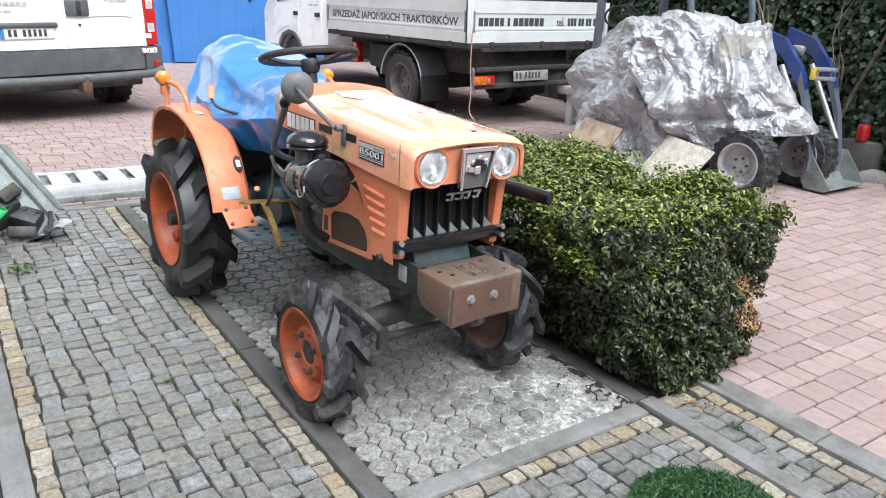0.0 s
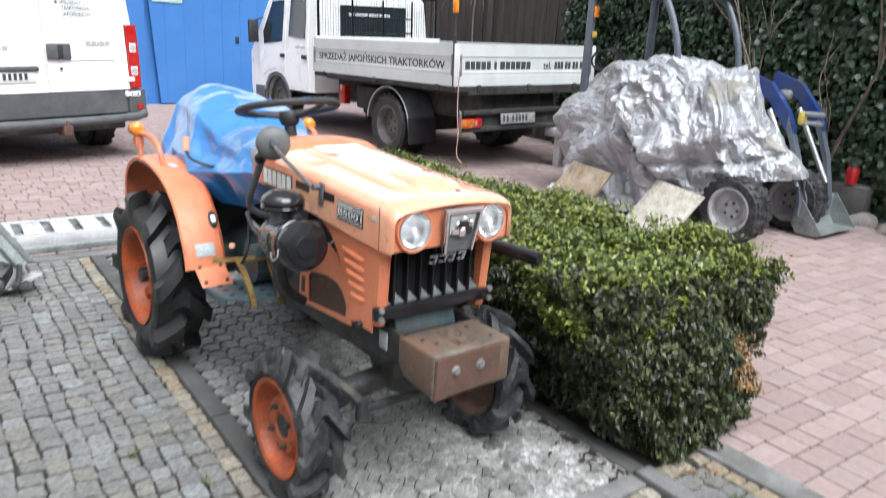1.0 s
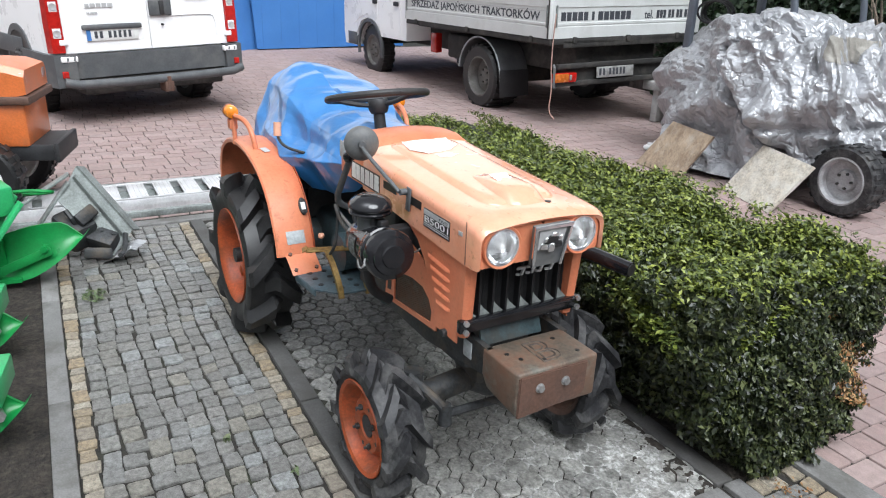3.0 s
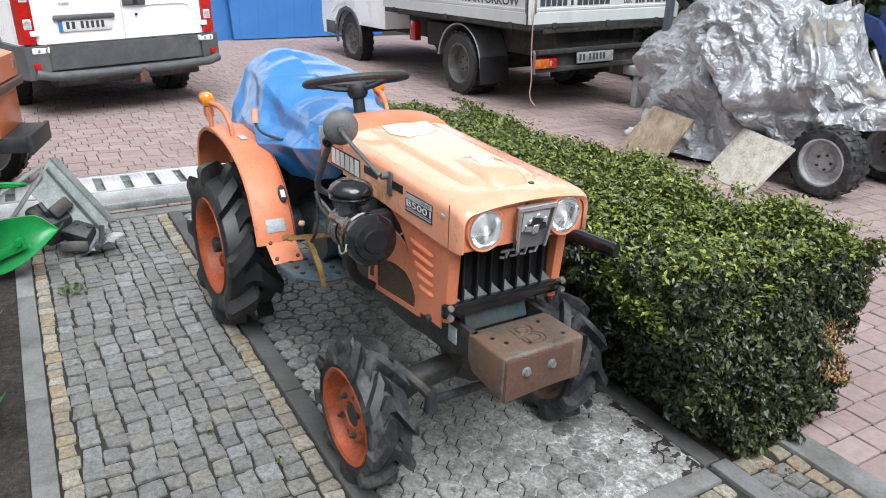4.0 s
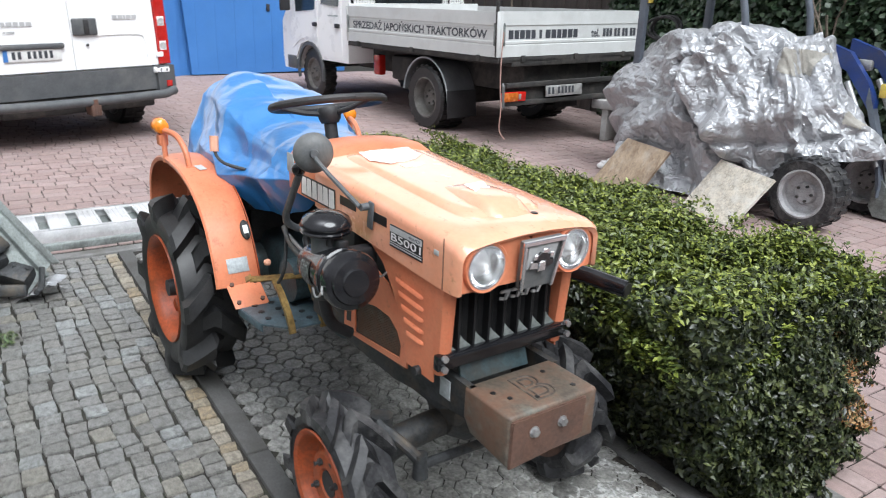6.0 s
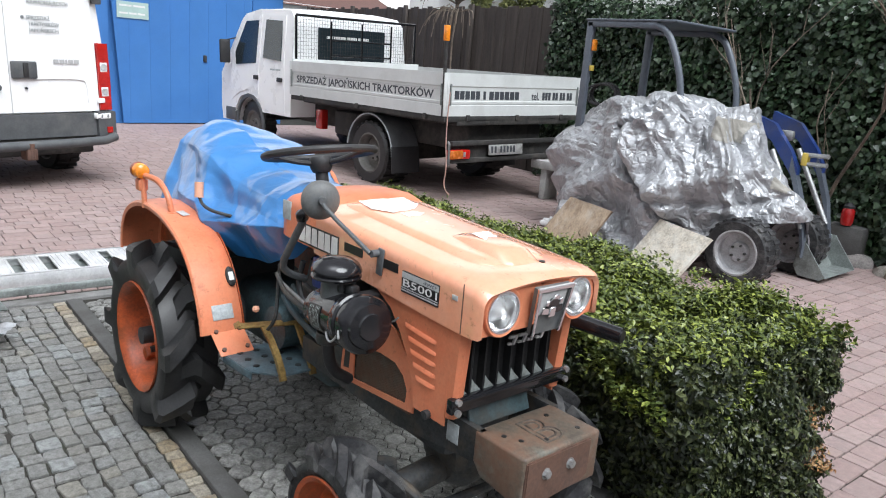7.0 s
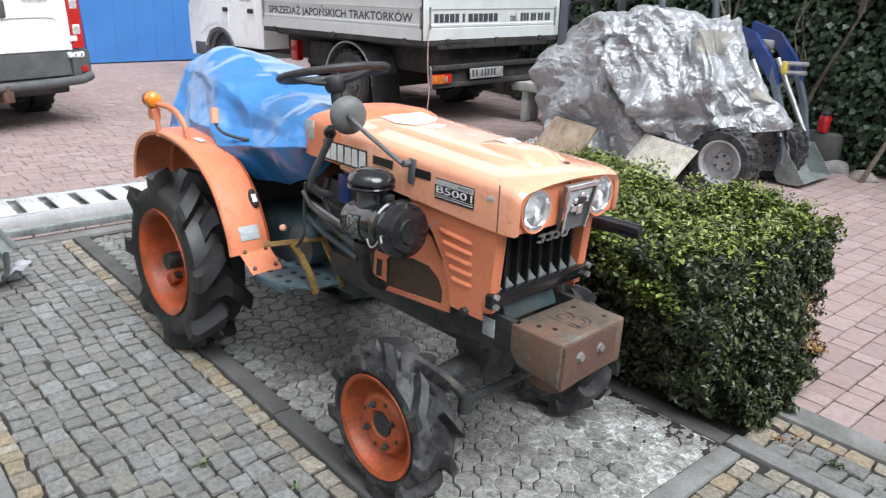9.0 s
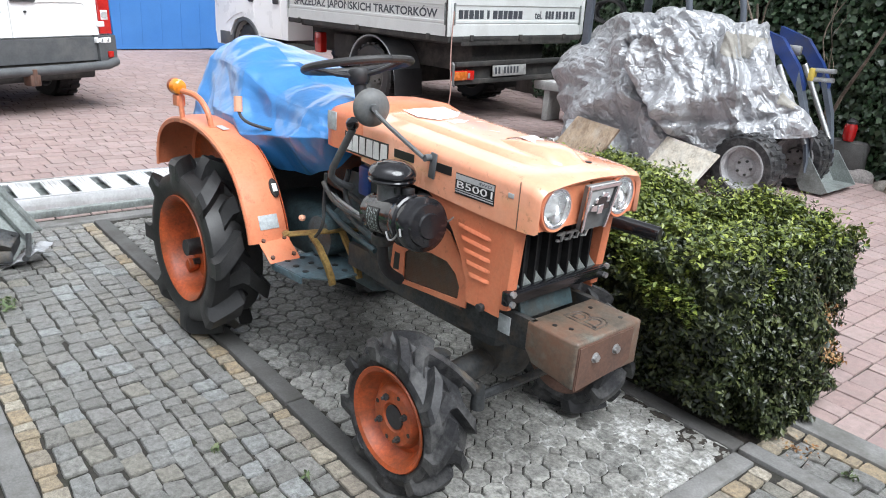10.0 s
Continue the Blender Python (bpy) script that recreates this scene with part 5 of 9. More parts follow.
# pipes and rods beside the gearbox
for pts, r in (([(0.60, -0.13, 0.66), (0.72, -0.17, 0.645), (0.86, -0.19, 0.61), (0.98, -0.17, 0.585)], 0.012), ([(0.55, -0.14, 0.61), (0.72, -0.19, 0.60), (0.92, -0.19, 0.565)], 0.010),
               ([(0.70, -0.25, 0.75), (0.78, -0.26, 0.70), (0.95, -0.25, 0.68)], 0.008), ([(0.70, -0.24, 0.78), (0.69, -0.24, 0.68), (0.72, -0.26, 0.60), (0.66, -0.27, 0.53)], 0.006), ([(0.58, -0.12, 0.70), (0.68, -0.15, 0.705), (0.80, -0.16, 0.69), (0.94, -0.14, 0.66)], 0.009)):
    b = bmesh.new()
    tube(b, pts, r, 8, 2)
    part("pipe", b, M["gearbox"] if r > 0.0095 else M["engine"], TR)
b = bmesh.new()
lathe(b, [(0, -0.012), (0.010, -0.008), (0.013, 0.0), (0.010, 0.008), (0, 0.012)], pose(0.60, -0.27, 0.60), 14)
part("pull_knob", b, M["pink_plastic"], TR, "faded pink pull knob")

# air cleaner on the right side
AC0, AC1 = Vector((1.075, -0.320, 0.765)), Vector((1.250, -0.330, 0.785))
am, al = frame_to(AC0, AC1)
b = bmesh.new()
lathe(b, [(0, 0.0), (0.045, 0.0), (0.054, 0.008), (0.054, 0.03), (0.060, 0.05), (0.062, al - 0.03), (0.066, al - 0.028), (0.066, al)], am, 36)
ac = part("air_cleaner", b, M["black"], TR, "glossy black oil bath air cleaner")
b = bmesh.new()
lathe(b, [(0.070, al - 0.002), (0.074, al + 0.004), (0.074, al + 0.022), (0.068, al + 0.026), (0.068, al + 0.040), (0.076, al + 0.046), (0.077, al + 0.066), (0.073, al + 0.076), (0.060, al + 0.080), (0.057, al + 0.089), (0.036, al + 0.092), (0.033, al + 0.098), (0.0, al + 0.099)], am, 40)
part("dust_bowl", b, M["black"], ac)
for k in (0.2, 3.4):
    b = bmesh.new()
    pts = []
    for q in range(7):
        th = k + 0.25 * math.sin(q)
        pts.append(am @ Vector(((0.079 + 0.010 * math.sin(q * 1.3)) * math.cos(th), (0.079 + 0.010 * math.sin(q * 1.3)) * math.sin(th), al + 0.0 + 0.014 * q)))
    tube(b, pts, 0.0028, 6, 1)
    part("wire_clip", b, M["steel"], ac, "bent steel wire clip")
top = Vector((1.160, -0.325, 0.83))
b = bmesh.new()
lathe(b, [(0.040, -0.03), (0.040, 0.035), (0.046, 0.037), (0.046, 0.047), (0.036, 0.05)], pose(*top), 32)
stack = part("intake_neck", b, M["grey_paint"], ac)
b = bmesh.new()
lathe(b, [(0.034, 0.040), (0.056, 0.043), (0.066, 0.047), (0.068, 0.052), (0.066, 0.056), (0.062, 0.058), (0.063, 0.061), (0.068, 0.065), (0.067, 0.072), (0.060, 0.085), (0.042, 0.096), (0.02, 0.101), (0, 0.102)], pose(*top), 40)
part("rain_cap", b, M["black"], ac, "glossy black rain cap")
b = bmesh.new()
for sx, dx in ((0.0, 0.0),):
    box(b, (top.x, top.y, top.z + 0.096), (0.07, 0.016, 0.012), (0, 0, 20), 0.005)
part("cap_rib", b, M["black"], ac)
b = bmesh.new()
for k in range(9):
    a0, a1 = radians(150 + 8 * k), radians(150 + 8 * (k + 1))
    q = [am @ Vector((0.0632 * math.cos(a), 0.0632 * math.sin(a), z)) for a in (a0, a1) for z in (0.055, 0.115)]
    v = [b.verts.new(p) for p in (q[0], q[1], q[3], q[2])]
    b.faces.new(v)
lab = part("instruction_label", b, M["flat_black"], ac, "black instruction label with fine pale lines", smooth=60)
b = bmesh.new()
for ln_ in range(7):
    for k in range(8):
        if (ln_ * 3 + k) % 5 == 4:
            continue
        a0, a1 = radians(154 + 8 * k), radians(154 + 8 * k + 6)
        z = 0.061 + 0.0075 * ln_
        q = [am @ Vector((0.0638 * math.cos(a), 0.0638 * math.sin(a), zz)) for a in (a0, a1) for zz in (z, z + 0.003)]
        b.faces.new([b.verts.new(p) for p in (q[0], q[1], q[3], q[2])])
part("label_lines", b, M["letter_grey"], lab)
b = bmesh.new()
tube(b, [(1.115, -0.315, 0.72), (1.113, -0.312, 0.66), (1.10, -0.29, 0.58), (1.09, -0.22, 0.53)], 0.017, 14, 2)
part("intake_hose", b, M["black_matt"], ac, "black intake hose")
b = bmesh.new()
lathe(b, [(0.031, -0.016), (0.034, -0.012), (0.034, 0.012), (0.031, 0.016)], pose(1.118, -0.315, 0.69), 20)
part("hose_clamp", b, M["engine"], ac)
b = bmesh.new()
box(b, (1.18, -0.255, 0.80), (0.05, 0.12, 0.05), bevel=0.008)
box(b, (1.215, -0.31, 0.851), (0.03, 0.03, 0.03), (0, 0, 10), 0.006)
cyl(b, (1.200, -0.335, 0.85), (1.20, -0.335, 0.875), 0.010, seg=6)
part("mounting_bracket", b, M["black_matt"], ac)
b = bmesh.new()
box(b, (1.02, -0.24, 0.72), (0.03, 0.09, 0.10), bevel=0.01)
part("bracket_plate", b, M["engine"], TR)
b = bmesh.new()
box(b, (0.84, -0.16, 0.78), (0.06, 0.06, 0.10), bevel=0.01)
part("battery_case", b, M["blue_dark"], TR, "blue battery case under the cowl")
b = bmesh.new()
box(b, (0.93, -0.10, 0.77), (0.22, 0.16, 0.17), bevel=0.02)
part("battery", b, M["black_matt"], TR, "black battery under the hood")
b = bmesh.new()
tube(b, [(0.70, -0.235, 0.72), (0.80, -0.235, 0.70), (1.0, -0.24, 0.675), (1.05, -0.25, 0.67)], 0.006, 8, 1)
part("throttle_rod", b, M["steel"], TR)
b = bmesh.new()
tube(b, [(0.76, -0.19, 0.80), (0.745, -0.20, 0.72), (0.80, -0.20, 0.66), (0.86, -0.18, 0.64)], 0.009, 8, 2)
part("cable", b, M["black_matt"], TR)

# exhaust on the left
b = bmesh.new()
cyl(b, (1.18, 0.27, 0.74), (1.42, 0.27, 0.745), 0.045)
cyl(b, (1.40, 0.27, 0.745), (1.425, 0.27, 0.745), 0.05)
tube(b, [(1.42, 0.27, 0.745), (1.46, 0.30, 0.75), (1.62, 0.335, 0.742)], 0.024, 16, 1)
part("exhaust", b, M["black"], TR, "short black exhaust pipe")
b = bmesh.new()
cyl(b, (1.617, 0.3345, 0.7422), (1.6235, 0.336, 0.742), 0.019)
part("exhaust_mouth", b, M["flat_black"], TR)

# seat under the cover
b = bmesh.new()
box(b, (-0.02, 0, 0.70), (0.42, 0.42, 0.10), bevel=0.04, seg=3)
box(b, (-0.18, 0, 0.85), (0.08, 0.24, 0.26), (0, -6, 0), 0.04, 3)
box(b, (-0.02, 0, 0.58), (0.30, 0.30, 0.16), bevel=0.02)
part("seat", b, M["black_matt"], TR, "black seat under the cover")
# ---- blue cover over the seat ----
def facet(u, v, seed):
    """Folded-paper noise: random heights joined by flat triangles, so that the creases are crisp."""
    k = (u + v) * 0.36603
    i, j = math.floor(u + k), math.floor(v + k)
    a, c = u + k - i, v + k - j

    def h(p, q):
        return noise.cell(Vector((p * 1.37 + 0.41, q * 1.73 + 0.23, seed * 3.1 + 0.5)))

    if a > c:
        return h(i, j) * (1 - a) + h(i + 1, j) * (a - c) + h(i + 1, j + 1) * c
    return h(i, j) * (1 - c) + h(i, j + 1) * (c - a) + h(i + 1, j + 1) * a


def crumple(u, v, size, seed, lean=0.4):
    """Relief of a crumpled plastic sheet over its own two directions, about -1 to 1; size: the large folds in metres."""
    u, v = u / size, v / size
    w = Vector((u * 0.7 + seed, v * 0.7, seed * 1.3))
    u, v = u + 0.5 * noise.noise(w), v + 0.5 * noise.noise(w + Vector((7.1, 3.3, 0)))
    a, c = u + lean * v, v * 0.45 - lean * 0.4 * u
    long_ = 0.55 - 1.6 * abs(noise.noise(Vector((a * 1.3, c * 1.0, seed))))
    cross = 0.40 - 1.5 * abs(noise.noise(Vector((a * 0.9 - c * 1.7, c * 1.2 + a * 1.1, seed + 9.0))))
    d = 0.30 * long_ + 0.12 * cross + 1.0 * (facet(a * 1.2, c * 1.7, seed) - 0.5)
    return d + 0.42 * (facet(a * 2.6 + 3.3, c * 3.1, seed + 1) - 0.5) + 0.075 * (facet(u * 6.1, v * 5.3, seed + 2) - 0.5)


def lerp_table(x, tab):
    for (x0, a), (x1, c) in zip(tab, tab[1:]):
        if x <= x1:
            t = max(0, (x - x0) / (x1 - x0))
            t = t * t * (3 - 2 * t)
            return a + (c - a) * t
    return tab[-1][1]


T_TOP = [(-0.385, 0.90), (-0.372, 1.06), (-0.34, 1.115), (-0.28, 1.138), (-0.20, 1.140), (-0.08, 1.108), (0.10, 1.060), (0.28, 1.012), (0.48, 0.985), (0.645, 0.975)]
T_W = [(-0.385, 0.225), (-0.30, 0.245), (0.0, 0.272), (0.2, 0.262), (0.45, 0.230), (0.645, 0.195)]
T_EDGE = [(-0.385, 0.86), (-0.370, 1.01), (-0.33, 1.055), (-0.2, 1.06), (0.0, 1.035), (0.2, 0.985), (0.45, 0.955), (0.645, 0.950)]  # the shoulder line
T_FOLD = [(-0.385, 0.76), (-0.2, 0.765), (0.1, 0.80), (0.35, 0.845), (0.645, 0.885)]
T_HEM = [(-0.385, 0.70), (0.1, 0.695), (0.4, 0.69), (0.55, 0.74), (0.645, 0.82)]
b = bmesh.new()
nX, nS = 150, 170
grid = []
for i in range(nX + 1):
    x = -0.385 + 1.03 * i / nX
    T, wd, ed, fo, hem = (lerp_table(x, q) for q in (T_TOP, T_W, T_EDGE, T_FOLD, T_HEM))
    row = []
    near_ed, near_w = ed, wd
    for j in range(nS + 1):
        q = -1 + 2 * j / nS
        a, sg_ = abs(q), (1 if q > 0 else -1)
        ed, wd = (near_ed, near_w) if sg_ < 0 else (near_ed + 0.75 * (T - 0.015 - near_ed), near_w * 1.22)
        if a < 0.36:  # the slack top, a flat ridge sloping to the shoulders; below it the side slopes on outwards and tucks in under the fold
            t = a / 0.36
            y, z = wd * 0.70 * t, T + (ed - T) * t ** 2.0
            n = Vector((0.15, sg_ * 0.7 * t, 1.0 - 0.3 * t))
        elif a < 0.76:
            t = (a - 0.36) / 0.40
            y, z = wd * (0.70 + 0.36 * t), ed + (fo - ed) * t
            n = Vector((0.12, sg_ * (0.7 + 0.2 * t), 0.7 - 0.4 * t))
        else:
            t = (a - 0.76) / 0.24
            y, z = wd * 1.06 - 0.10 * t ** 1.2, fo + (hem - fo) * t
            n = Vector((0.1, sg_ * 0.9, 0.3 - 0.5 * min(1.0, 2 * t)))
        p = Vector((x, sg_ * y, z))
        d = crumple(x + 0.25 * z + 2.0 * sg_, z + sg_ * y * 0.8, 0.30, 3.4, 0.5)
        d = d * (0.7 + 0.3 * min(1.0, a * 3)) + 0.5 * max(0, a - 0.68) * math.sin(x * 21 + 4 * noise.noise(Vector((x * 3, z * 3, 1.0))))
        if sg_ < 0:  # a long crease from the back corner to the cowl, and a pointed fold under it
            d += 0.16 * math.exp(-((z - (1.075 - 0.20 * (x + 0.30))) / 0.018) ** 2)
            d += 0.45 * math.exp(-(((x - 0.27) / 0.10) ** 2 + ((z - 0.855) / 0.035) ** 2))
        row.append(b.verts.new(p + n.normalized() * (0.010 + d * (0.022 + 0.016 * min(1.0, max(0.0, a - 0.3) * 4))) * min(1.0, 0.25 + (x + 0.385) / 0.10)))
    grid.append(row)
for i in range(nX):
    for j in range(nS):
        b.faces.new((grid[i][j], grid[i + 1][j], grid[i + 1][j + 1], grid[i][j + 1]))
b.faces.new(grid[0])
solo("tractor_cover", b, M["blue_tarp"], "crumpled bright blue tarpaulin draped over the tractor seat", "tarpaulin", smooth=9)

# ---- covered loader tractor ----
LT = thing("loader_tractor", "blue front loader tractor half hidden under a silver tarpaulin", "tractor", pose(-0.7, 4.25, 0), world_coords=True)
def small_wheel(parent, c, yaw, R, w, rim_r, rim_mat, rim_label, rubber=None, dish=0.3):
    """A plain wheel whose axle lies along local z turned to yaw (degrees)."""
    m = pose(*c) @ pose(0, 0, 0, 90, 0, yaw)
    hw = w / 2
    b = bmesh.new()
    lathe(b, [(rim_r - 0.01, -hw * 0.8), (rim_r + 0.012, -hw), (R * 0.9, -hw * 1.02), (R * 0.975, -hw * 0.85), (R * 0.985, 0), (R * 0.975, hw * 0.85), (R * 0.9, hw * 1.02), (rim_r + 0.012, hw), (rim_r - 0.01, hw * 0.8)], m, 48)
    wh = part("tyre", b, rubber or M["rubber_dusty"], parent, "black tyre with block tread")
    for k in range(22):
        for s in (-1, 1):
            a = 2 * math.pi * (k + 0.25 * s) / 22
            t = bmesh.new()
            box(t, (R * 0.985, 0, s * hw * 0.52), (R * 0.06, R * 0.15, hw * 0.85), bevel=R * 0.012, seg=1)
            t.transform(m @ pose(0, 0, 0, 0, 0, math.degrees(a)))
            bb = t
            if k == 0 and s == -1:
                tread = bb
            else:
                merge(tread, bb)
    part("tread", tread, rubber or M["rubber_dusty"], wh, smooth=20)
    b = bmesh.new()
    for s in (-1, 1):
        lathe(b, [(rim_r - 0.004, s * hw * 0.8), (rim_r + 0.008, s * hw * 0.98), (rim_r - 0.004, s * hw * 1.0), (rim_r - 0.02, s * hw * 0.8), (rim_r * 0.88, s * hw * dish), (rim_r * 0.5, s * hw * (dish - 0.05)),
                  (rim_r * 0.42, s * hw * (dish + 0.18)), (rim_r * 0.2, s * hw * (dish + 0.2)), (0, s * hw * (dish + 0.2))], m, 40)
    rm = part("rim", b, rim_mat, wh, rim_label)
    for s in (-1, 1):
        for k in range(5):
            a = 2 * math.pi * k / 5
            b = bmesh.new()
            p = Vector((rim_r * 0.33 * math.cos(a), rim_r * 0.33 * math.sin(a), s * hw * (dish + 0.15)))
            cyl(b, m @ p, m @ (p + Vector((0, 0, s * 0.02))), rim_r * 0.06, seg=6)
            part("wheel_nut", b, M["engine"], rm)
    return wh


M["dull_rim"] = surf("dusty_dark_rim_paint", (0.135, 0.13, 0.122), 0.6, var=0.2, bump=0.15, dirt=(0.08, 0.072, 0.062), amount=0.45, dirt_scale=8)
M["pale_rim"] = surf("pale_grey_rim_paint", (0.40, 0.40, 0.41), 0.5, var=0.15, bump=0.1, dirt=(0.2, 0.19, 0.18), amount=0.4, dirt_scale=8)
small_wheel(LT, (0.20, 3.88, 0.255), 0, 0.255, 0.20, 0.165, M["pale_rim"], "pale grey steel rim")
small_wheel(LT, (0.20, 4.75, 0.255), 0, 0.255, 0.20, 0.165, M["pale_rim"], "pale grey steel rim")
small_wheel(LT, (-1.08, 4.10, 0.40), 0, 0.40, 0.26, 0.24, M["pale_rim"], "pale grey steel rim")
small_wheel(LT, (-1.08, 4.70, 0.40), 0, 0.40, 0.26, 0.24, M["pale_rim"], "pale grey steel rim")
b = bmesh.new()
box(b, (-0.38, 4.4, 0.72), (0.55, 0.42, 0.40), bevel=0.06)
box(b, (-0.9, 4.3, 0.55), (1.0, 0.5, 0.35), bevel=0.06)
part("tractor_body", b, M["blue_dark"], LT, "blue body under the tarpaulin")
for y in (4.05, 4.95):
    b = bmesh.new()
    box(b, (-1.61, y, 1.30), (0.07, 0.05, 1.20), bevel=0.008)
    box(b, (-1.28, y, 1.88), (0.72, 0.05, 0.05), bevel=0.008)
    part("roll_bar", b, M["rops"], LT, "blue-grey roll bar post")
    b = bmesh.new()
    tube(b, [(-0.95, y, 1.882), (-0.82, y, 1.84), (-0.70, y, 1.62), (-0.62, y, 1.38), (-0.60, y, 1.10)], 0.028, 12, 2)
    part("roll_bar_leg", b, M["rops"], LT)
b = bmesh.new()
box(b, (-1.20, 4.5, 1.915), (0.92, 0.96, 0.02), bevel=0.008)
part("canopy", b, M["rops"], LT, "thin dark canopy roof")
b = bmesh.new()
box(b, (-1.56, 4.06, 1.70), (0.03, 0.05, 0.10), bevel=0.008)
part("marker_lamp", b, M["amber"], LT, "orange marker lamp")
b = bmesh.new()
box(b, (-1.56, 4.06, 1.50), (0.025, 0.045, 0.05), bevel=0.006)
part("reflector", b, M["yellow"], LT, "small yellow reflector")
for y in (4.58, 5.06):
    b = bmesh.new()
    loft(b, [[(x, y - 0.03, z - h), (x, y + 0.03, z - h), (x, y + 0.03, z + h), (x, y - 0.03, z + h)] for x, z, h in ((-0.30, 1.22, 0.05), (-0.05, 1.12, 0.07), (0.12, 0.92, 0.075), (0.20, 0.80, 0.06))])
    part("loader_arm", b, M["blue_dark"], LT, "blue loader arm")
    b = bmesh.new()
    loft(b, [[(x, y - 0.035, z - h), (x, y + 0.035, z - h), (x, y + 0.035, z + h), (x, y - 0.035, z + h)] for x, z, h in ((0.14, 0.90, 0.055), (0.28, 0.56, 0.05), (0.36, 0.22, 0.05))])
    part("loader_arm_end", b, M["rops"], LT, "dark grey lower loader arm")
    b = bmesh.new()
    cyl(b, (-0.02, y - 0.05, 0.98), (0.32, y - 0.05, 0.40), 0.022)
    part("loader_ram", b, M["steel"], LT)
b = bmesh.new()
box(b, (0.02, 4.66, 1.10), (0.12, 0.05, 0.08), bevel=0.02)
part("hose_block", b, M["steel"], LT)
b = bmesh.new()
cyl(b, (0.20, 4.62, 0.90), (0.40, 4.60, 0.91), 0.018, seg=12)
part("hose_fitting", b, M["steel"], LT, "bright hydraulic coupling")
b = bmesh.new()
cyl(b, (0.20, 4.62, 0.97), (0.40, 4.60, 0.98), 0.018, seg=12)
part("hose_fitting", b, M["steel"], LT, "bright hydraulic couplings")
b = bmesh.new()
box(b, (0.22, 4.62, 0.935), (0.05, 0.06, 0.10), bevel=0.01)
part("valve_block", b, M["yellow"], LT)
b = bmesh.new()
loft(b, [[(x, y, z) for x, z in ((0.32, 0.30), (0.30, 0.09), (0.35, 0.02), (0.52, 0.03), (0.56, 0.045), (0.52, 0.05), (0.38, 0.045), (0.335, 0.11), (0.34, 0.30))] for y in (4.60, 5.17)])
bk = part("bucket", b, M["galv"], LT, "worn grey loader bucket")
for y in (4.59, 5.17):
    b = bmesh.new()
    prism(b, [(0.31, 0.30), (0.36, 0.30), (0.56, 0.05), (0.52, 0.02), (0.35, 0.02), (0.30, 0.09)], face_m((0, y + 0.01, 0), (1, 0, 0), (0, 0, 1)), 0.012)
    part("bucket_side", b, M["galv"], bk, smooth=0)

V_FOLD = [(0.30, -0.36), (0.42, -0.48), (0.55, -0.66), (0.70, -0.84), (0.90, -0.95), (1.05, -0.97), (1.20, -0.84), (1.40, -0.72)]


def mound(k, th):
    """The heap's plain form: k from 0 at the top to 1 at the hem, th round it."""
    cx, cy = math.cos(th), math.sin(th)
    e = (abs(cx) ** 2.3 + abs(cy) ** 2.3) ** (-1 / 2.3)
    x = (1.20 if cx > 0 else 1.22) * k ** 0.55 * cx * e
    y = 0.66 * min(1, k * 1.25) ** 0.5 * cy * e
    hem = 0.06 + 0.42 * max(0, min(1, (x - 0.55) / 0.35)) if cy < 0 else 0.35
    if cx > 0.9:
        hem = max(hem, 0.5)
    top = 1.37 - 0.10 * max(0, x - 0.15) - 0.16 * max(0, -x - 0.35)
    return Vector((x - 0.74, y + 4.27, top - (top - hem) * k ** (3.0 if cx > 0 else 2.7)))


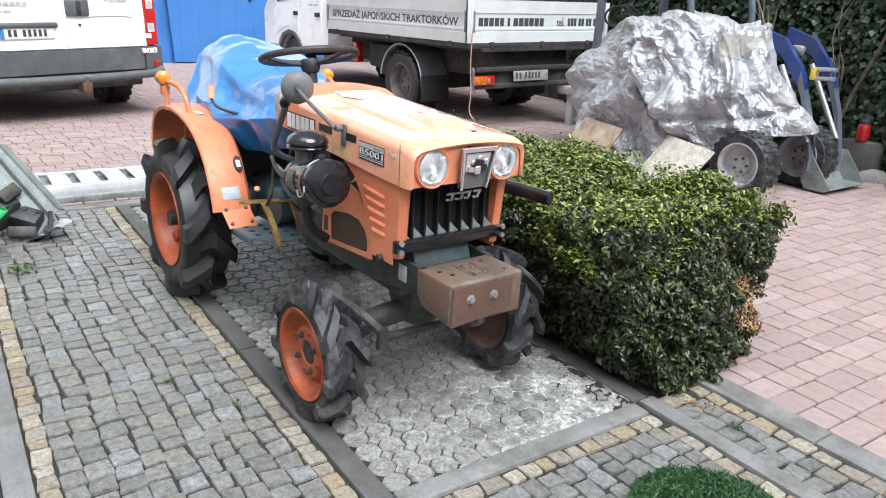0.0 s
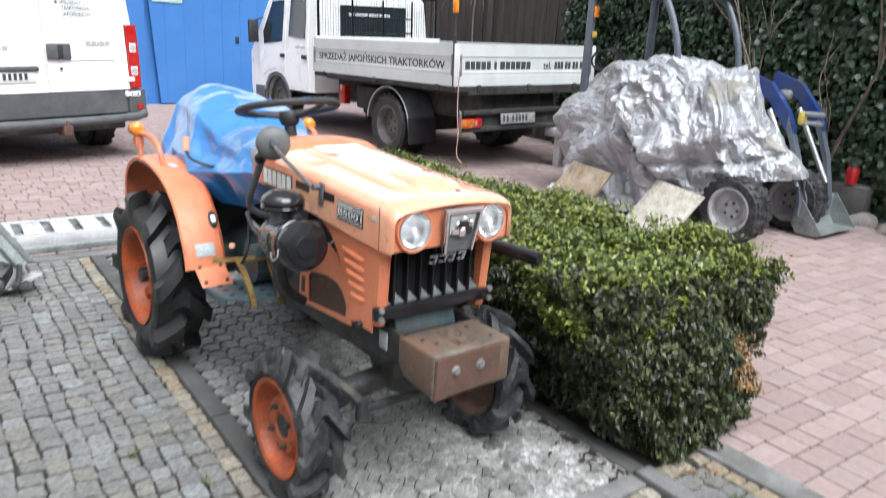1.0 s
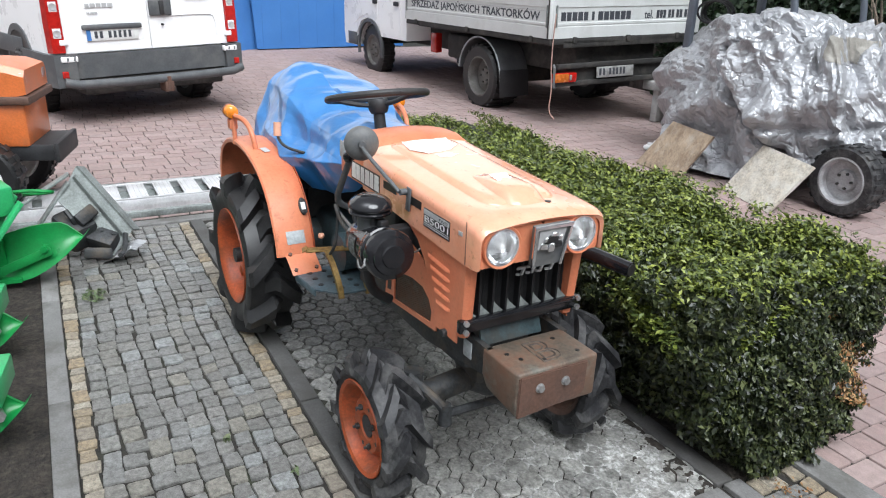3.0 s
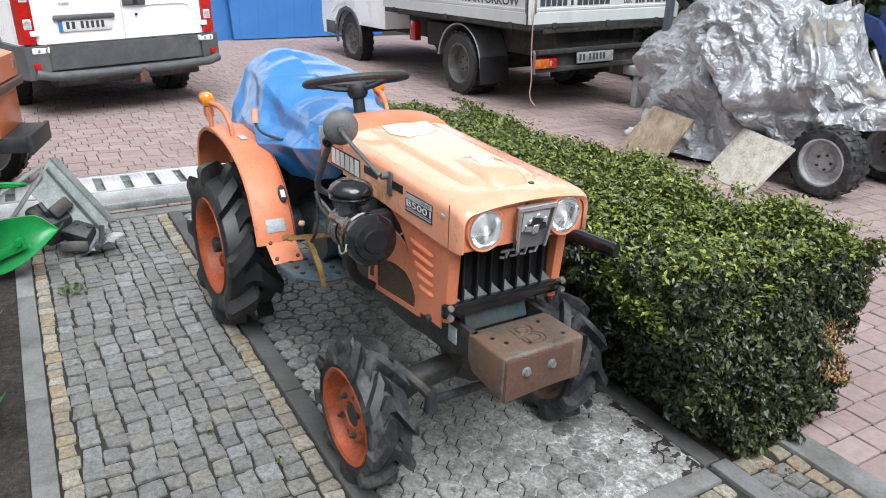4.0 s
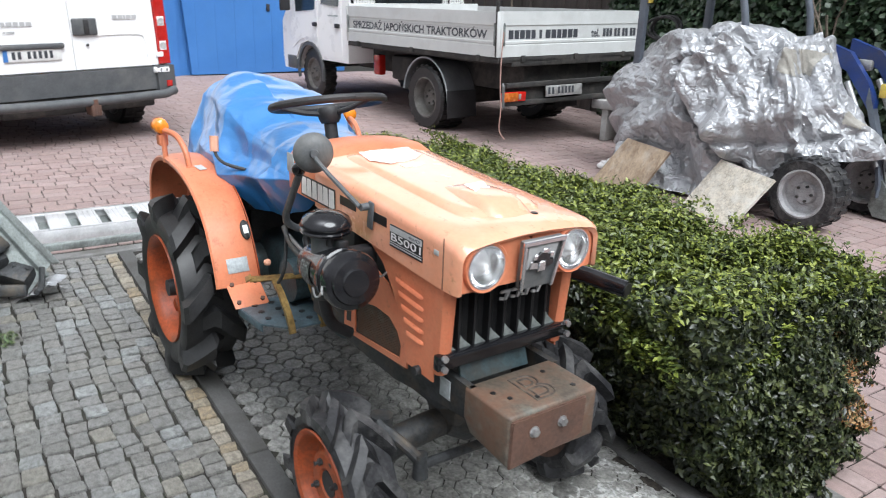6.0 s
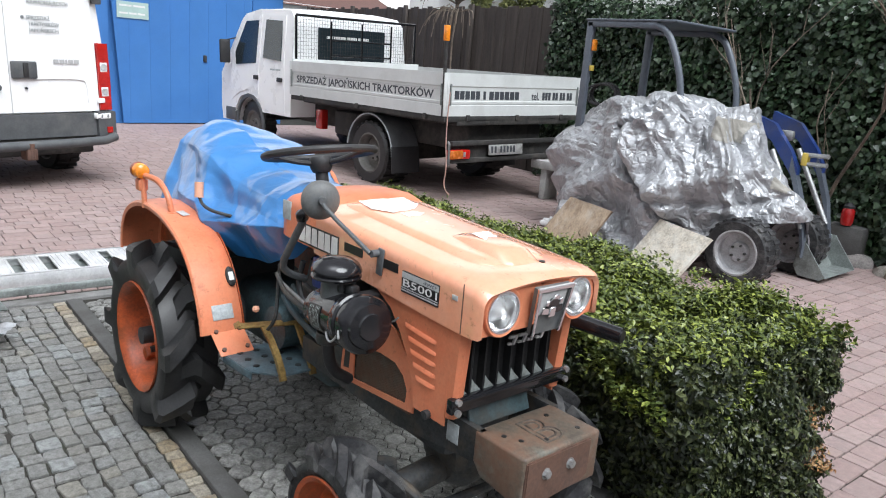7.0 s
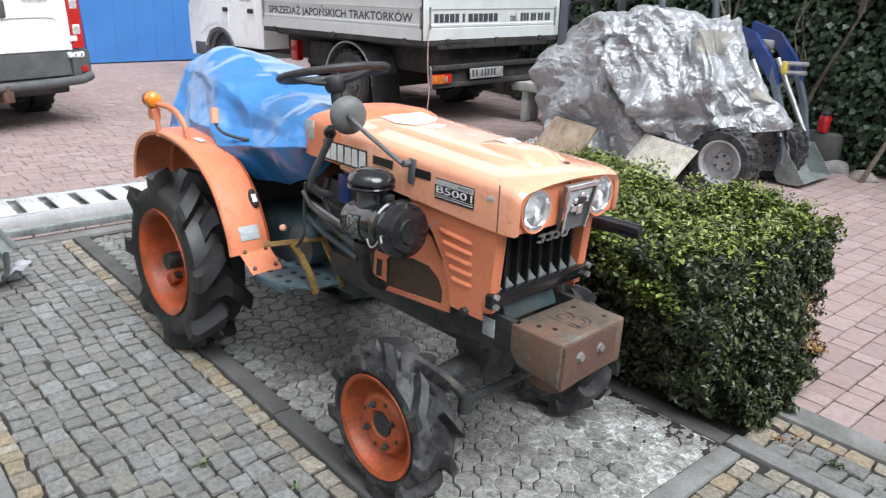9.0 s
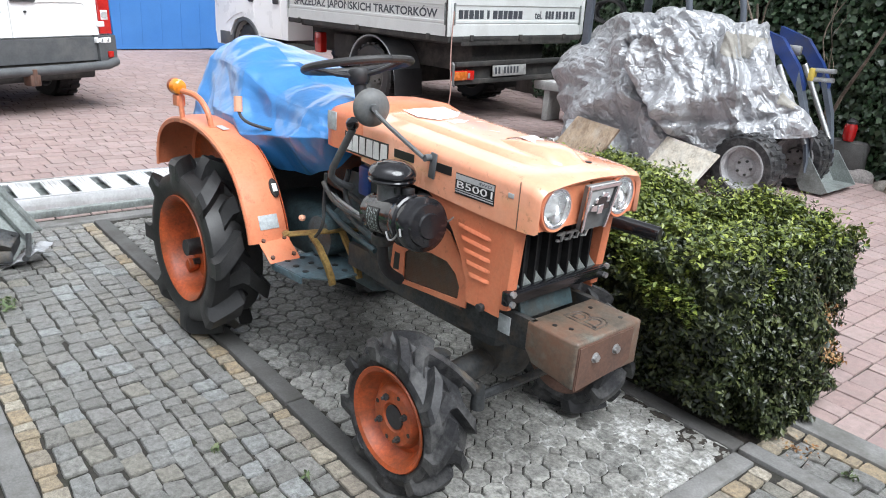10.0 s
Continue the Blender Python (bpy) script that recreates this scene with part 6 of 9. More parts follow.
b = bmesh.new()
nA, nK = 460, 200
rows_ = []
for ki in range(1, nK + 1):
    k = ki / nK
    row = []
    for a in range(nA):
        th = 2 * math.pi * a / nA
        p = mound(k, th)
        x, y, z = p
        lay_in = (3.60 + 0.50 * z if z < 0.34 else 3.77 - 0.55 * (z - 0.34)) - 0.25 * max(0, abs(x + 0.7) - 0.75)
        if y < lay_in:
            y += (lay_in - y) * 0.8
        n = Vector((math.cos(th) * 0.7, math.sin(th), 1.4 * max(0.0, 1 - k * 1.3) + 0.15)).normalized()
        u, v = x + 0.7 * (y - 4.0), z + 0.8 * (y - 4.0)
        d = 0.02 + 0.105 * crumple(u, v, 0.46, 5.2, -0.45) + 0.046 * crumple(u * 1.1 + 3, v * 0.9, 0.26, 8.8, 0.7) + 0.022 * (facet(u * 8.5 + 0.8 * v, v * 6.0 - 2.5 * u, 41) - 0.5)
        q = Vector((x, y, z)) + n * d * min(1, 0.35 + 2 * k)
        if q.y < 4.4:  # the gully between the two lobes, and slack belly folds above the wheel
            near_ = max(0.0, min(1.0, (4.4 - q.y) / 0.3))
            off = q.x - lerp_table(q.z, V_FOLD) - 0.02 * noise.noise(Vector((q.z * 6, 0, 2.0)))
            q.y += near_ * (0.14 * max(0.0, 1 - abs(off) / 0.07) - 0.05 * math.exp(-((off - 0.13) / 0.10) ** 2))
            if q.z > 1.1:
                q.z -= 0.10 * math.exp(-(off / 0.07) ** 2) * near_
            for z0, sl, dep, wid in ((0.62, 0.32, -0.06, 0.09), (0.47, 0.24, 0.05, 0.028)):
                zf = z0 + sl * (q.x + 0.5) + 0.03 * math.sin(q.x * 5 + z0 * 9)
                q.y += dep * math.exp(-((q.z - zf) / wid) ** 2) * near_ * max(0.0, min(1.0, (q.x + 0.75) / 0.25))
        q.x -= 0.27 * max(0.0, min(1.0, (q.z - 0.55) / 0.7)) * max(0.0, min(1.0, (q.x + 0.3) / 0.6))  # the sloping front
        q.x -= 0.29 * max(0.0, min(1.0, (-1.35 - q.x) / 0.35)) * math.exp(-((q.z - 0.82) / 0.42) ** 2)  # the slack lobe at the back
        row.append(b.verts.new(q))
    rows_.append(row)
cap = b.verts.new(sum((v.co for v in rows_[0]), Vector()) / nA + Vector((0, 0, 0.004)))
for a in range(nA):
    b.faces.new((cap, rows_[0][a], rows_[0][(a + 1) % nA]))
for r0, r1 in zip(rows_, rows_[1:]):
    for a in range(nA):
        b.faces.new((r0[a], r1[a], r1[(a + 1) % nA], r0[(a + 1) % nA]))
b.faces.ensure_lookup_table()
spots = []
for x0, x1, z0, z1 in ((-0.20, -0.06, 1.06, 1.22), (0.20, 0.30, 0.72, 0.88)):
    t, seen = bmesh.new(), {}
    for f in b.faces:
        c = f.calc_center_median()
        if x0 < c.x < x1 and z0 < c.z + 0.3 * (c.x - x0) < z1 and c.y < 4.35:
            n = f.normal if f.normal.y < 0 else -f.normal
            t.faces.new([seen.setdefault(v.index if v.index >= 0 else id(v), None) or t.verts.new(v.co + Vector((0, -0.007, 0.003))) for v in f.verts])
    bmesh.ops.remove_doubles(t, verts=t.verts[:], dist=0.0002)
    spots.append(t)
TARP = solo("silver_tarpaulin", b, M["silver_tarp"], "crumpled silver tarpaulin thrown over a loader tractor", "tarpaulin", smooth=14)
for t in spots:
    part("repair_patch", t, M["dull_patch"], TARP, "dull beige patch on the tarpaulin")

def slab(name, bl, br, tr, tl, t, mat, label, category, group=""):
    bl, br, tr, tl = (Vector(p) for p in (bl, br, tr, tl))
    n = (br - bl).cross(tl - bl).normalized() * t
    b = bmesh.new()
    loft(b, [[bl, br, tr, tl], [p - n for p in (bl, br, tr, tl)]])
    bmesh.ops.subdivide_edges(b, edges=[e for e in b.edges if e.calc_length() > 0.1], cuts=3, use_grid_fill=True)
    return solo(name, b, mat, label, category, group, smooth=0)


slab("wooden_board", (-1.50, 3.50, 0.004), (-0.97, 3.47, 0.004), (-0.86, 3.68, 0.36), (-1.34, 3.72, 0.39), 0.02, M["board"], "brown chipboard leaning against the tarpaulin", "board", "boards on the tarpaulin hem")
slab("wooden_board", (-0.60, 3.56, 0.004), (-0.04, 3.38, 0.004), (0.11, 3.58, 0.36), (-0.44, 3.75, 0.38), 0.02, M["board_pale"], "pale peeling board leaning against the tarpaulin", "board", "boards on the tarpaulin hem")
# ---- clutter round the covered tractor ----
BN = thing("stone_bench", "low pale grey concrete slab bench behind the tarpaulin", "bench", pose(-2.72, 5.20, 0, 0, 0, 8))
b = bmesh.new()
box(b, (0, 0, 0.40), (0.62, 0.34, 0.10), bevel=0.012)
part("seat_slab", b, M["bench_stone"], BN)
for x in (-0.14, 0.20):
    b = bmesh.new()
    box(b, (x, 0, 0.175), (0.08, 0.28, 0.35), bevel=0.012)
    part("support", b, M["bench_stone"], BN)
b = bmesh.new()
bmesh.ops.create_icosphere(b, subdivisions=4, radius=1.0)
for v in b.verts:
    d = 0.82 + 0.42 * crumple(v.co.x + 0.6 * v.co.z, v.co.y - 0.5 * v.co.z, 0.9, 2.6)
    v.co = Vector((v.co.x * 0.13 * d, v.co.y * 0.09 * d, max(0.0, 0.05 + v.co.z * 0.075 * d)))
solo("white_rag", b, M["rag_white"], "crumpled white cloth dropped beside the brown board", "rag", m=pose(-1.75, 3.98, 0.003, 0, 0, 25), smooth=14)
b = bmesh.new()
coil = []
for k in range(86):
    a = k * 0.30
    w = 1.0 + 0.06 * math.sin(k * 0.37)
    coil.append((-1.68 + 0.17 * w * math.cos(a), 4.44 + 0.05 * math.sin(k * 0.21), 1.27 + 0.10 * w * math.sin(a)))
tube(b, coil, 0.011, 8)
part("hose_coil", b, M["black_matt"], LT, "coil of black hose hung on the rear post")
# ---- box hedge ----
HEDGE = thing("box_hedge", "clipped dense green box hedge beside the parking bay", "hedge", pose(0.4, 1.05, 0))
rs = np.random.RandomState(5)


def hedge_half(x, z):
    """The hedge's left and right bounds at a length x and height z, world coordinates."""
    k = np.clip(z / 0.62, 0, 1)
    lo = 0.76 - 0.26 * k ** 0.7 - (x - 1.9) * 0.03
    hi = 1.18 + 0.42 * k ** 0.7 - (x - 1.9) * 0.035
    return lo, hi


def hedge_front(y, z):
    k = np.clip(z / 0.62, 0, 1)
    return 1.90 - 0.16 * k - 0.08 * np.exp(-((y - 0.55) / 0.12) ** 2)


def hedge_top(x, y):
    t = 0.615 + 0.012 * np.sin(x * 5.1 + y * 3) + 0.014 * np.sin(x * 2.3 + 1.2 + y * 1.1)
    t = t - 0.06 * np.clip((0.62 - x) / 0.25, 0, 1) * (y > 1.15) - 0.03 * np.clip((-0.1 - x) / 0.3, 0, 1)
    return t


def tuck(z, r=0.13):
    """How far a side face draws in below the rounded top edge."""
    d = np.clip(z - (0.60 - r), 0, r)
    return r - np.sqrt(r * r - d * d + 1e-9)


def lump(p):
    return np.array([noise.fractal(Vector(q) * 4.5, 1.0, 2.0, 3) + 0.75 * noise.noise(Vector(q) * 17) for q in p])


def gather(pts, nrm, n, size, mat, name, parent, label, seed, depth=0.07, lift=0.03, **kw):
    pts, nrm = np.array(pts), np.array(nrm)
    l = lump(pts)
    pts = pts + nrm * (l * 0.088 + lift * rs.rand(len(pts)) - depth * rs.rand(len(pts)) ** 2)[:, None]
    ob = leaves_mesh(name, pts - np.array(HEDGE.matrix_basis.translation), nrm + np.array((0, 0, 0.25)), size * (0.7 + 0.6 * rs.rand(len(pts))), mat, seed, aspect=0.46, **kw)
    ob.parent = parent
    ob["label"] = label
    ob["kind"] = "stuff"
    return ob


X0, X1 = -1.35, 1.90
# top
n = 120000
x = X0 + (X1 - X0) * rs.rand(n) ** 0.8
y = 0.45 + 1.35 * rs.rand(n)
lo, hi = hedge_half(x, 0.62)
edge = 0.07 * np.sin(x * 4.3) + 0.05 * np.sin(x * 9.7 + 1) - 0.10 * (np.abs(x - 0.72) < 0.10) - 0.12 * (np.abs(x + 0.15) < 0.10)
ok = (y > lo + 0.02 * np.sin(x * 7)) & (y < hi + edge) & (x < hedge_front(y, 0.62) + 0.03)
x, y = x[ok], y[ok]
RR = 0.13
dist = np.minimum(np.minimum(y - lo[ok], hi[ok] + edge[ok] - y), hedge_front(y, 0.62) - x)
dd = np.clip(RR - dist, 0, RR)
z = hedge_top(x, y) - (RR - np.sqrt(RR ** 2 - dd ** 2 + 1e-9)) * 0.8
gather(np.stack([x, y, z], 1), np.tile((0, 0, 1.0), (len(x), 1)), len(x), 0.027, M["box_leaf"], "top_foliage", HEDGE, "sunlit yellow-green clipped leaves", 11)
# left side, facing the tractor
n = 52000
x = X0 + (1.80 - X0) * rs.rand(n) ** 0.75
z = 0.02 + 0.60 * rs.rand(n) ** 0.8
lo, hi = hedge_half(x, z)
gather(np.stack([x, lo + tuck(z), z], 1), np.tile((0, -1.0, 0.1), (n, 1)), n, 0.027, M["box_dark"], "side_foliage", HEDGE, "dark green leaves on the long side, shade in their colour", 12, depth=0.10)
# right side
n = 16000
x = X0 + (1.80 - X0) * rs.rand(n)
z = 0.02 + 0.60 * rs.rand(n) ** 0.8
lo, hi = hedge_half(x, z)
edge = 0.07 * np.sin(x * 4.3) + 0.05 * np.sin(x * 9.7 + 1) - 0.10 * (np.abs(x - 0.72) < 0.10) - 0.12 * (np.abs(x + 0.15) < 0.10)
gather(np.stack([x, hi + edge - tuck(z), z], 1), np.tile((0, 1.0, 0.1), (n, 1)), n, 0.023, M["box_leaf"], "back_foliage", HEDGE, "green leaves", 13, depth=0.06)
# front end
n = 42000
z = 0.02 + 0.60 * rs.rand(n)
u = rs.rand(n)
lo, hi = hedge_half(np.full(n, 1.85), z)
y = lo + (hi - lo) * u
x = hedge_front(y, z) - tuck(z)
p = np.stack([x, y, z], 1)
patch = np.array([noise.noise(Vector((q[1] * 7 + 2, q[2] * 6, 0.3))) for q in p])
dry = (np.hypot((y - 1.27 + 0.25 * (z - 0.3)) / 0.11, (z - 0.29) / 0.20) + patch * 1.0 < 0.95) & (z < 0.47) & (rs.rand(n) < 0.6)
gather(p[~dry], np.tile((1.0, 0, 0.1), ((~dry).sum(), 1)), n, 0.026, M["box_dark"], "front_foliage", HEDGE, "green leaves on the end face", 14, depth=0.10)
gather(p[dry], np.tile((1.0, 0, 0.1), (dry.sum(), 1)), n, 0.019, M["dry_leaf"], "dry_patch", HEDGE, "dead brown leaves", 15, depth=0.05)
# sprigs standing proud of the clipped surface
n = 3600
x = X0 + (X1 - X0) * rs.rand(n) ** 0.8
lo, hi = hedge_half(x, 0.62)
y = lo + (hi - lo) * rs.rand(n)
ok = x < hedge_front(y, 0.62)
x, y = x[ok], y[ok]
base = np.stack([x, y, hedge_top(x, y)], 1)
pts, nr = [], []
for q in base:
    hgt = 0.015 + 0.045 * rs.rand()
    lean = rs.normal(0, 0.25, 2)
    for j in range(6):
        t = hgt * (j + 1) / 6
        a = j * 2.4
        pts.append((q[0] + lean[0] * t + 0.008 * math.cos(a), q[1] + lean[1] * t + 0.008 * math.sin(a), q[2] + t))
        nr.append((math.cos(a) * 0.6, math.sin(a) * 0.6, 0.8))
gather(pts, nr, len(pts), 0.024, M["box_leaf"], "shoot_foliage", HEDGE, "fresh shoots above the clipped top", 16, depth=0.0, lift=0.0)
# solid near-black core behind the leaves
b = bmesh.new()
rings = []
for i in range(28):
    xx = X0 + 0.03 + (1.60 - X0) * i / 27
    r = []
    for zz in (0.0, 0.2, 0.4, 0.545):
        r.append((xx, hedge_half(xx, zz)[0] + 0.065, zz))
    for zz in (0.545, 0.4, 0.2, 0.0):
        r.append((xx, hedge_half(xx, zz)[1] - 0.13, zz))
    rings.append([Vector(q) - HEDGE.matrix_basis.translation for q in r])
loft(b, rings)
part("twig_core", b, M["hedge_core"], HEDGE, "solid near-black core")

# ---- ivy wall ----
IVY_A, IVY_B = Vector((5.5, 5.05, 0)), Vector((-4.25, 6.62, 0))
IVY = thing("ivy_wall", "boundary wall thickly grown over with dark green ivy", "ivy", Matrix.Translation(IVY_A))
iv = IVY_B - IVY_A
il = iv.length
iu = iv.normalized()
inrm = Vector((iu.y, -iu.x, 0))
if inrm.y > 0:
    inrm = -inrm
b = bmesh.new()
q = [Vector((0, 0, 0)), iv, iv + Vector((0, 0, 2.15)), Vector((0, 0, 2.2))]
loft(b, [[p - inrm * 0.06 for p in q], [p - inrm * 0.30 for p in q]])
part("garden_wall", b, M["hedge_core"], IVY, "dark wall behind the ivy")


def ivy_top(s):
    return 2.30 - 0.05 * np.clip((s - 6.5) / 3.2, 0, 1) + 0.08 * np.sin(s * 2.1) + 0.05 * np.sin(s * 5.3)


n = 44000
s = il * rs.rand(n)
z = 0.02 + (ivy_top(s) + 0.05) * rs.rand(n) ** 0.9
base = np.array(iu)[None] * s[:, None] + np.array((0, 0, 1.0))[None] * z[:, None]
bulge = np.array([noise.fractal(Vector((a * 1.7, c * 1.7, 0.0)), 1.0, 2.0, 3) for a, c in zip(s, z)])
base += np.array(inrm)[None] * (0.10 + 0.12 * bulge + 0.10 * rs.rand(n) - 0.12 * rs.rand(n) ** 2)[:, None]
ob = leaves_mesh("ivy_leaves", base, np.tile(np.array(inrm) + np.array((0, 0, 0.45)), (n, 1)), 0.066 * (0.6 + 0.7 * rs.rand(n)), M["ivy_leaf"], 21, fold=0.3, aspect=0.95, tip=0.2, droop=1.2)
ob.parent, ob["label"], ob["kind"] = IVY, "layered glossy ivy leaves", "stuff"
n = 8000
s = il * rs.rand(n)
z = ivy_top(s) + 0.10 * rs.normal(0, 1, n)
base = np.array(iu)[None] * s[:, None] + np.array((0, 0, 1.0))[None] * z[:, None] - np.array(inrm)[None] * (0.35 * rs.rand(n) - 0.12)[:, None]
ob = leaves_mesh("ivy_top_leaves", base, np.tile((0, -0.3, 1.0), (n, 1)), 0.06 * (0.6 + 0.7 * rs.rand(n)), M["ivy_leaf"], 22, fold=0.3, aspect=0.9, tip=0.2)
ob.parent, ob["label"], ob["kind"] = IVY, "ragged ivy along the wall top", "stuff"

# stones along the foot of the ivy wall
def rock(c, r, seed):
    b = bmesh.new()
    bmesh.ops.create_icosphere(b, subdivisions=3, radius=1)
    for v in b.verts:
        d = 1 + 0.28 * noise.fractal(v.co * 0.9 + Vector((seed * 5.3, 0, 0)), 1.0, 2.0, 3)
        v.co = Vector((v.co.x * r[0] * d, v.co.y * r[1] * d, max(-0.25 * r[2], v.co.z * r[2] * d)))
    return solo("field_stone", b, M["stone"], "rounded field stone edging the ivy wall", "stone", "stones along the wall", m=pose(*c, 0, 0, seed * 67), smooth=70)


for k in range(16):
    t = 0.26 + 0.032 * k
    p = IVY_A + iv * t + inrm * (0.30 + 0.05 * math.sin(k * 2.1))
    rr = 0.05 + 0.06 * abs(math.sin(k * 1.7))
    rock((p.x, p.y, rr * 0.18), (rr * 1.35, rr, rr * 0.85), k + 1)
b = bmesh.new()
p = Vector((0.26, 5.62, 0))
box(b, (p.x, p.y + 0.05, 0.165), (0.34, 0.18, 0.33), bevel=0.04)
solo("stone_block", b, M["kerb_dark"], "low dark stone block in the ivy", "stone")
GL = thing("grave_candle", "red glass candle lantern standing on the low stone", "lantern", pose(p.x, p.y, 0.33))
part("glass", lathe(bmesh.new(), [(0, 0), (0.045, 0), (0.055, 0.03), (0.055, 0.13), (0.042, 0.16), (0, 0.16)], None, 20), M["red_glass"], GL)
part("lid", lathe(bmesh.new(), [(0.048, 0.155), (0.048, 0.175), (0.02, 0.20), (0, 0.205)], None, 20), M["black_matt"], GL, "dark metal lid")

# bare shrubs against the ivy
def branchy(name, base, lean, h, seed, mat, label, category, spread=0.5, levels=3, r0=0.022):
    rnd = random.Random(seed)
    t = thing(name, label, category, pose(*base))
    b = bmesh.new()

    def grow(b, p, d, length, r, lev):
        pts = [p]
        for k in range(4):
            d = (d + Vector((rnd.uniform(-1, 1), rnd.uniform(-1, 1), rnd.uniform(-0.3, 0.6))) * 0.22).normalized()
            pts.append(pts[-1] + d * length / 4)
        for k in range(4):
            mm, ll = frame_to(pts[k], pts[k + 1])
            lathe(b, [(r * (1 - k * 0.14), 0), (r * (1 - (k + 1) * 0.14), ll)], mm, 6 if lev else 8)
        if lev < levels:
            for k in range(rnd.randint(2, 3) + (1 if lev == 0 else 0)):
                a = pts[rnd.randint(1, 4)]
                dd = (d + Vector((rnd.uniform(-1, 1), rnd.uniform(-1, 1), rnd.uniform(-0.2, 0.8))) * spread).normalized()
                grow(b, a, dd, length * rnd.uniform(0.45, 0.75), r * 0.55, lev + 1)

    grow(b, Vector((0, 0, 0)), Vector(lean).normalized(), h, r0, 0)
    part("branch_crown", b, mat, t, "bare grey-brown branches", smooth=60)
    return t


branchy("bare_shrub", (-0.55, 5.55, 0), (0.12, -0.05, 1), 1.5, 4, M["bark"], "leafless shrub with pale twisted branches", "shrub", 0.6)
branchy("bare_shrub", (0.0, 5.45, 0), (0.25, -0.05, 1), 1.6, 9, M["bark"], "leafless shrub with pale twisted branches", "shrub", 0.6)
VINE = thing("bare_climber", "dry leafless climber arching over the top of the dark fence", "climber", pose(-6.15, 6.40, 0))
rnd_v = random.Random(8)
part("stem", tube(bmesh.new(), [(0, 0, 0), (0.04, 0.01, 0.8), (-0.03, -0.02, 1.6), (0.02, 0.0, 2.22)], 0.014, 8, 1), M["bark"], VINE)
for k in range(15):
    a = rnd_v.uniform(-1, 1)
    r, drop = 0.62 * a, rnd_v.uniform(0.05, 0.40)
    root = Vector((0.02 + 0.12 * a, rnd_v.uniform(-0.03, 0.03), 2.20))
    top = root + Vector((r * 0.45, -0.05, rnd_v.uniform(0.02, 0.12)))
    tip = root + Vector((r, -0.10 - 0.1 * rnd_v.random(), -drop))
    b = bmesh.new()
    tube(b, [root, top, (top + tip) / 2 + Vector((r * 0.12, -0.02, 0.04)), tip], 0.006, 6, 2)
    tube(b, [top, top + Vector((r * 0.25, -0.06, -0.10)), top + Vector((r * 0.30, -0.07, -0.24))], 0.004, 5, 1)
    part("twig", b, M["bark"], VINE)
branchy("bare_shrub", (0.75, 5.35, 0), (0.35, -0.05, 1), 1.7, 17, M["bark"], "leafless shrub with pale twisted branches", "shrub", 0.6)
# ---- white van ----
VAN = thing("delivery_van", "white delivery van seen from its rear doors", "van", pose(-4.80, 0.11, -0.03, -1.38, 1.24, 192.5))


def plate_row(plate, m):
    """The plate's characters as plain bars."""
    x = 0.0
    for w in (0.030, 0.030, -0.012, 0.028, 0.028, 0.028, 0.028, 0.028):
        if w > 0:
            part("plate_bar", bars(bmesh.new(), m @ pose(x, 0, 0), [w], 0.070, 0.0), M["letter_dark"], plate, smooth=0)
        x += abs(w) + 0.022


def half_arch(b, x, y0, y1, z, r0, r1):
    """The rim over a wheel opening, a half ring standing on its ends."""
    return loft(b, [[(x + r * math.cos(a), y, z + r * math.sin(a)) for r, y in ((r0, y0), (r0, y1), (r1, y1), (r1, y0))] for a in (math.pi * (-0.08 + 1.16 * k / 20) for k in range(21))])


def van_ring(x, w_low, w_top, z0, z1, r=0.16):
    """Cross section across the van: rounded roof, sides leaning in."""
    pts = [(x, w_low, z0), (x, w_low, 0.95), (x, w_low * 0.985, 1.3)]
    for k in range(7):
        a = math.pi / 2 * k / 6
        pts.append((x, w_top - r + r * math.cos(a), z1 - r + r * math.sin(a)))
    pts.append((x, w_top * 0.4, z1 + 0.02))
    return pts + [(p[0], -p[1], p[2]) for p in reversed(pts)]


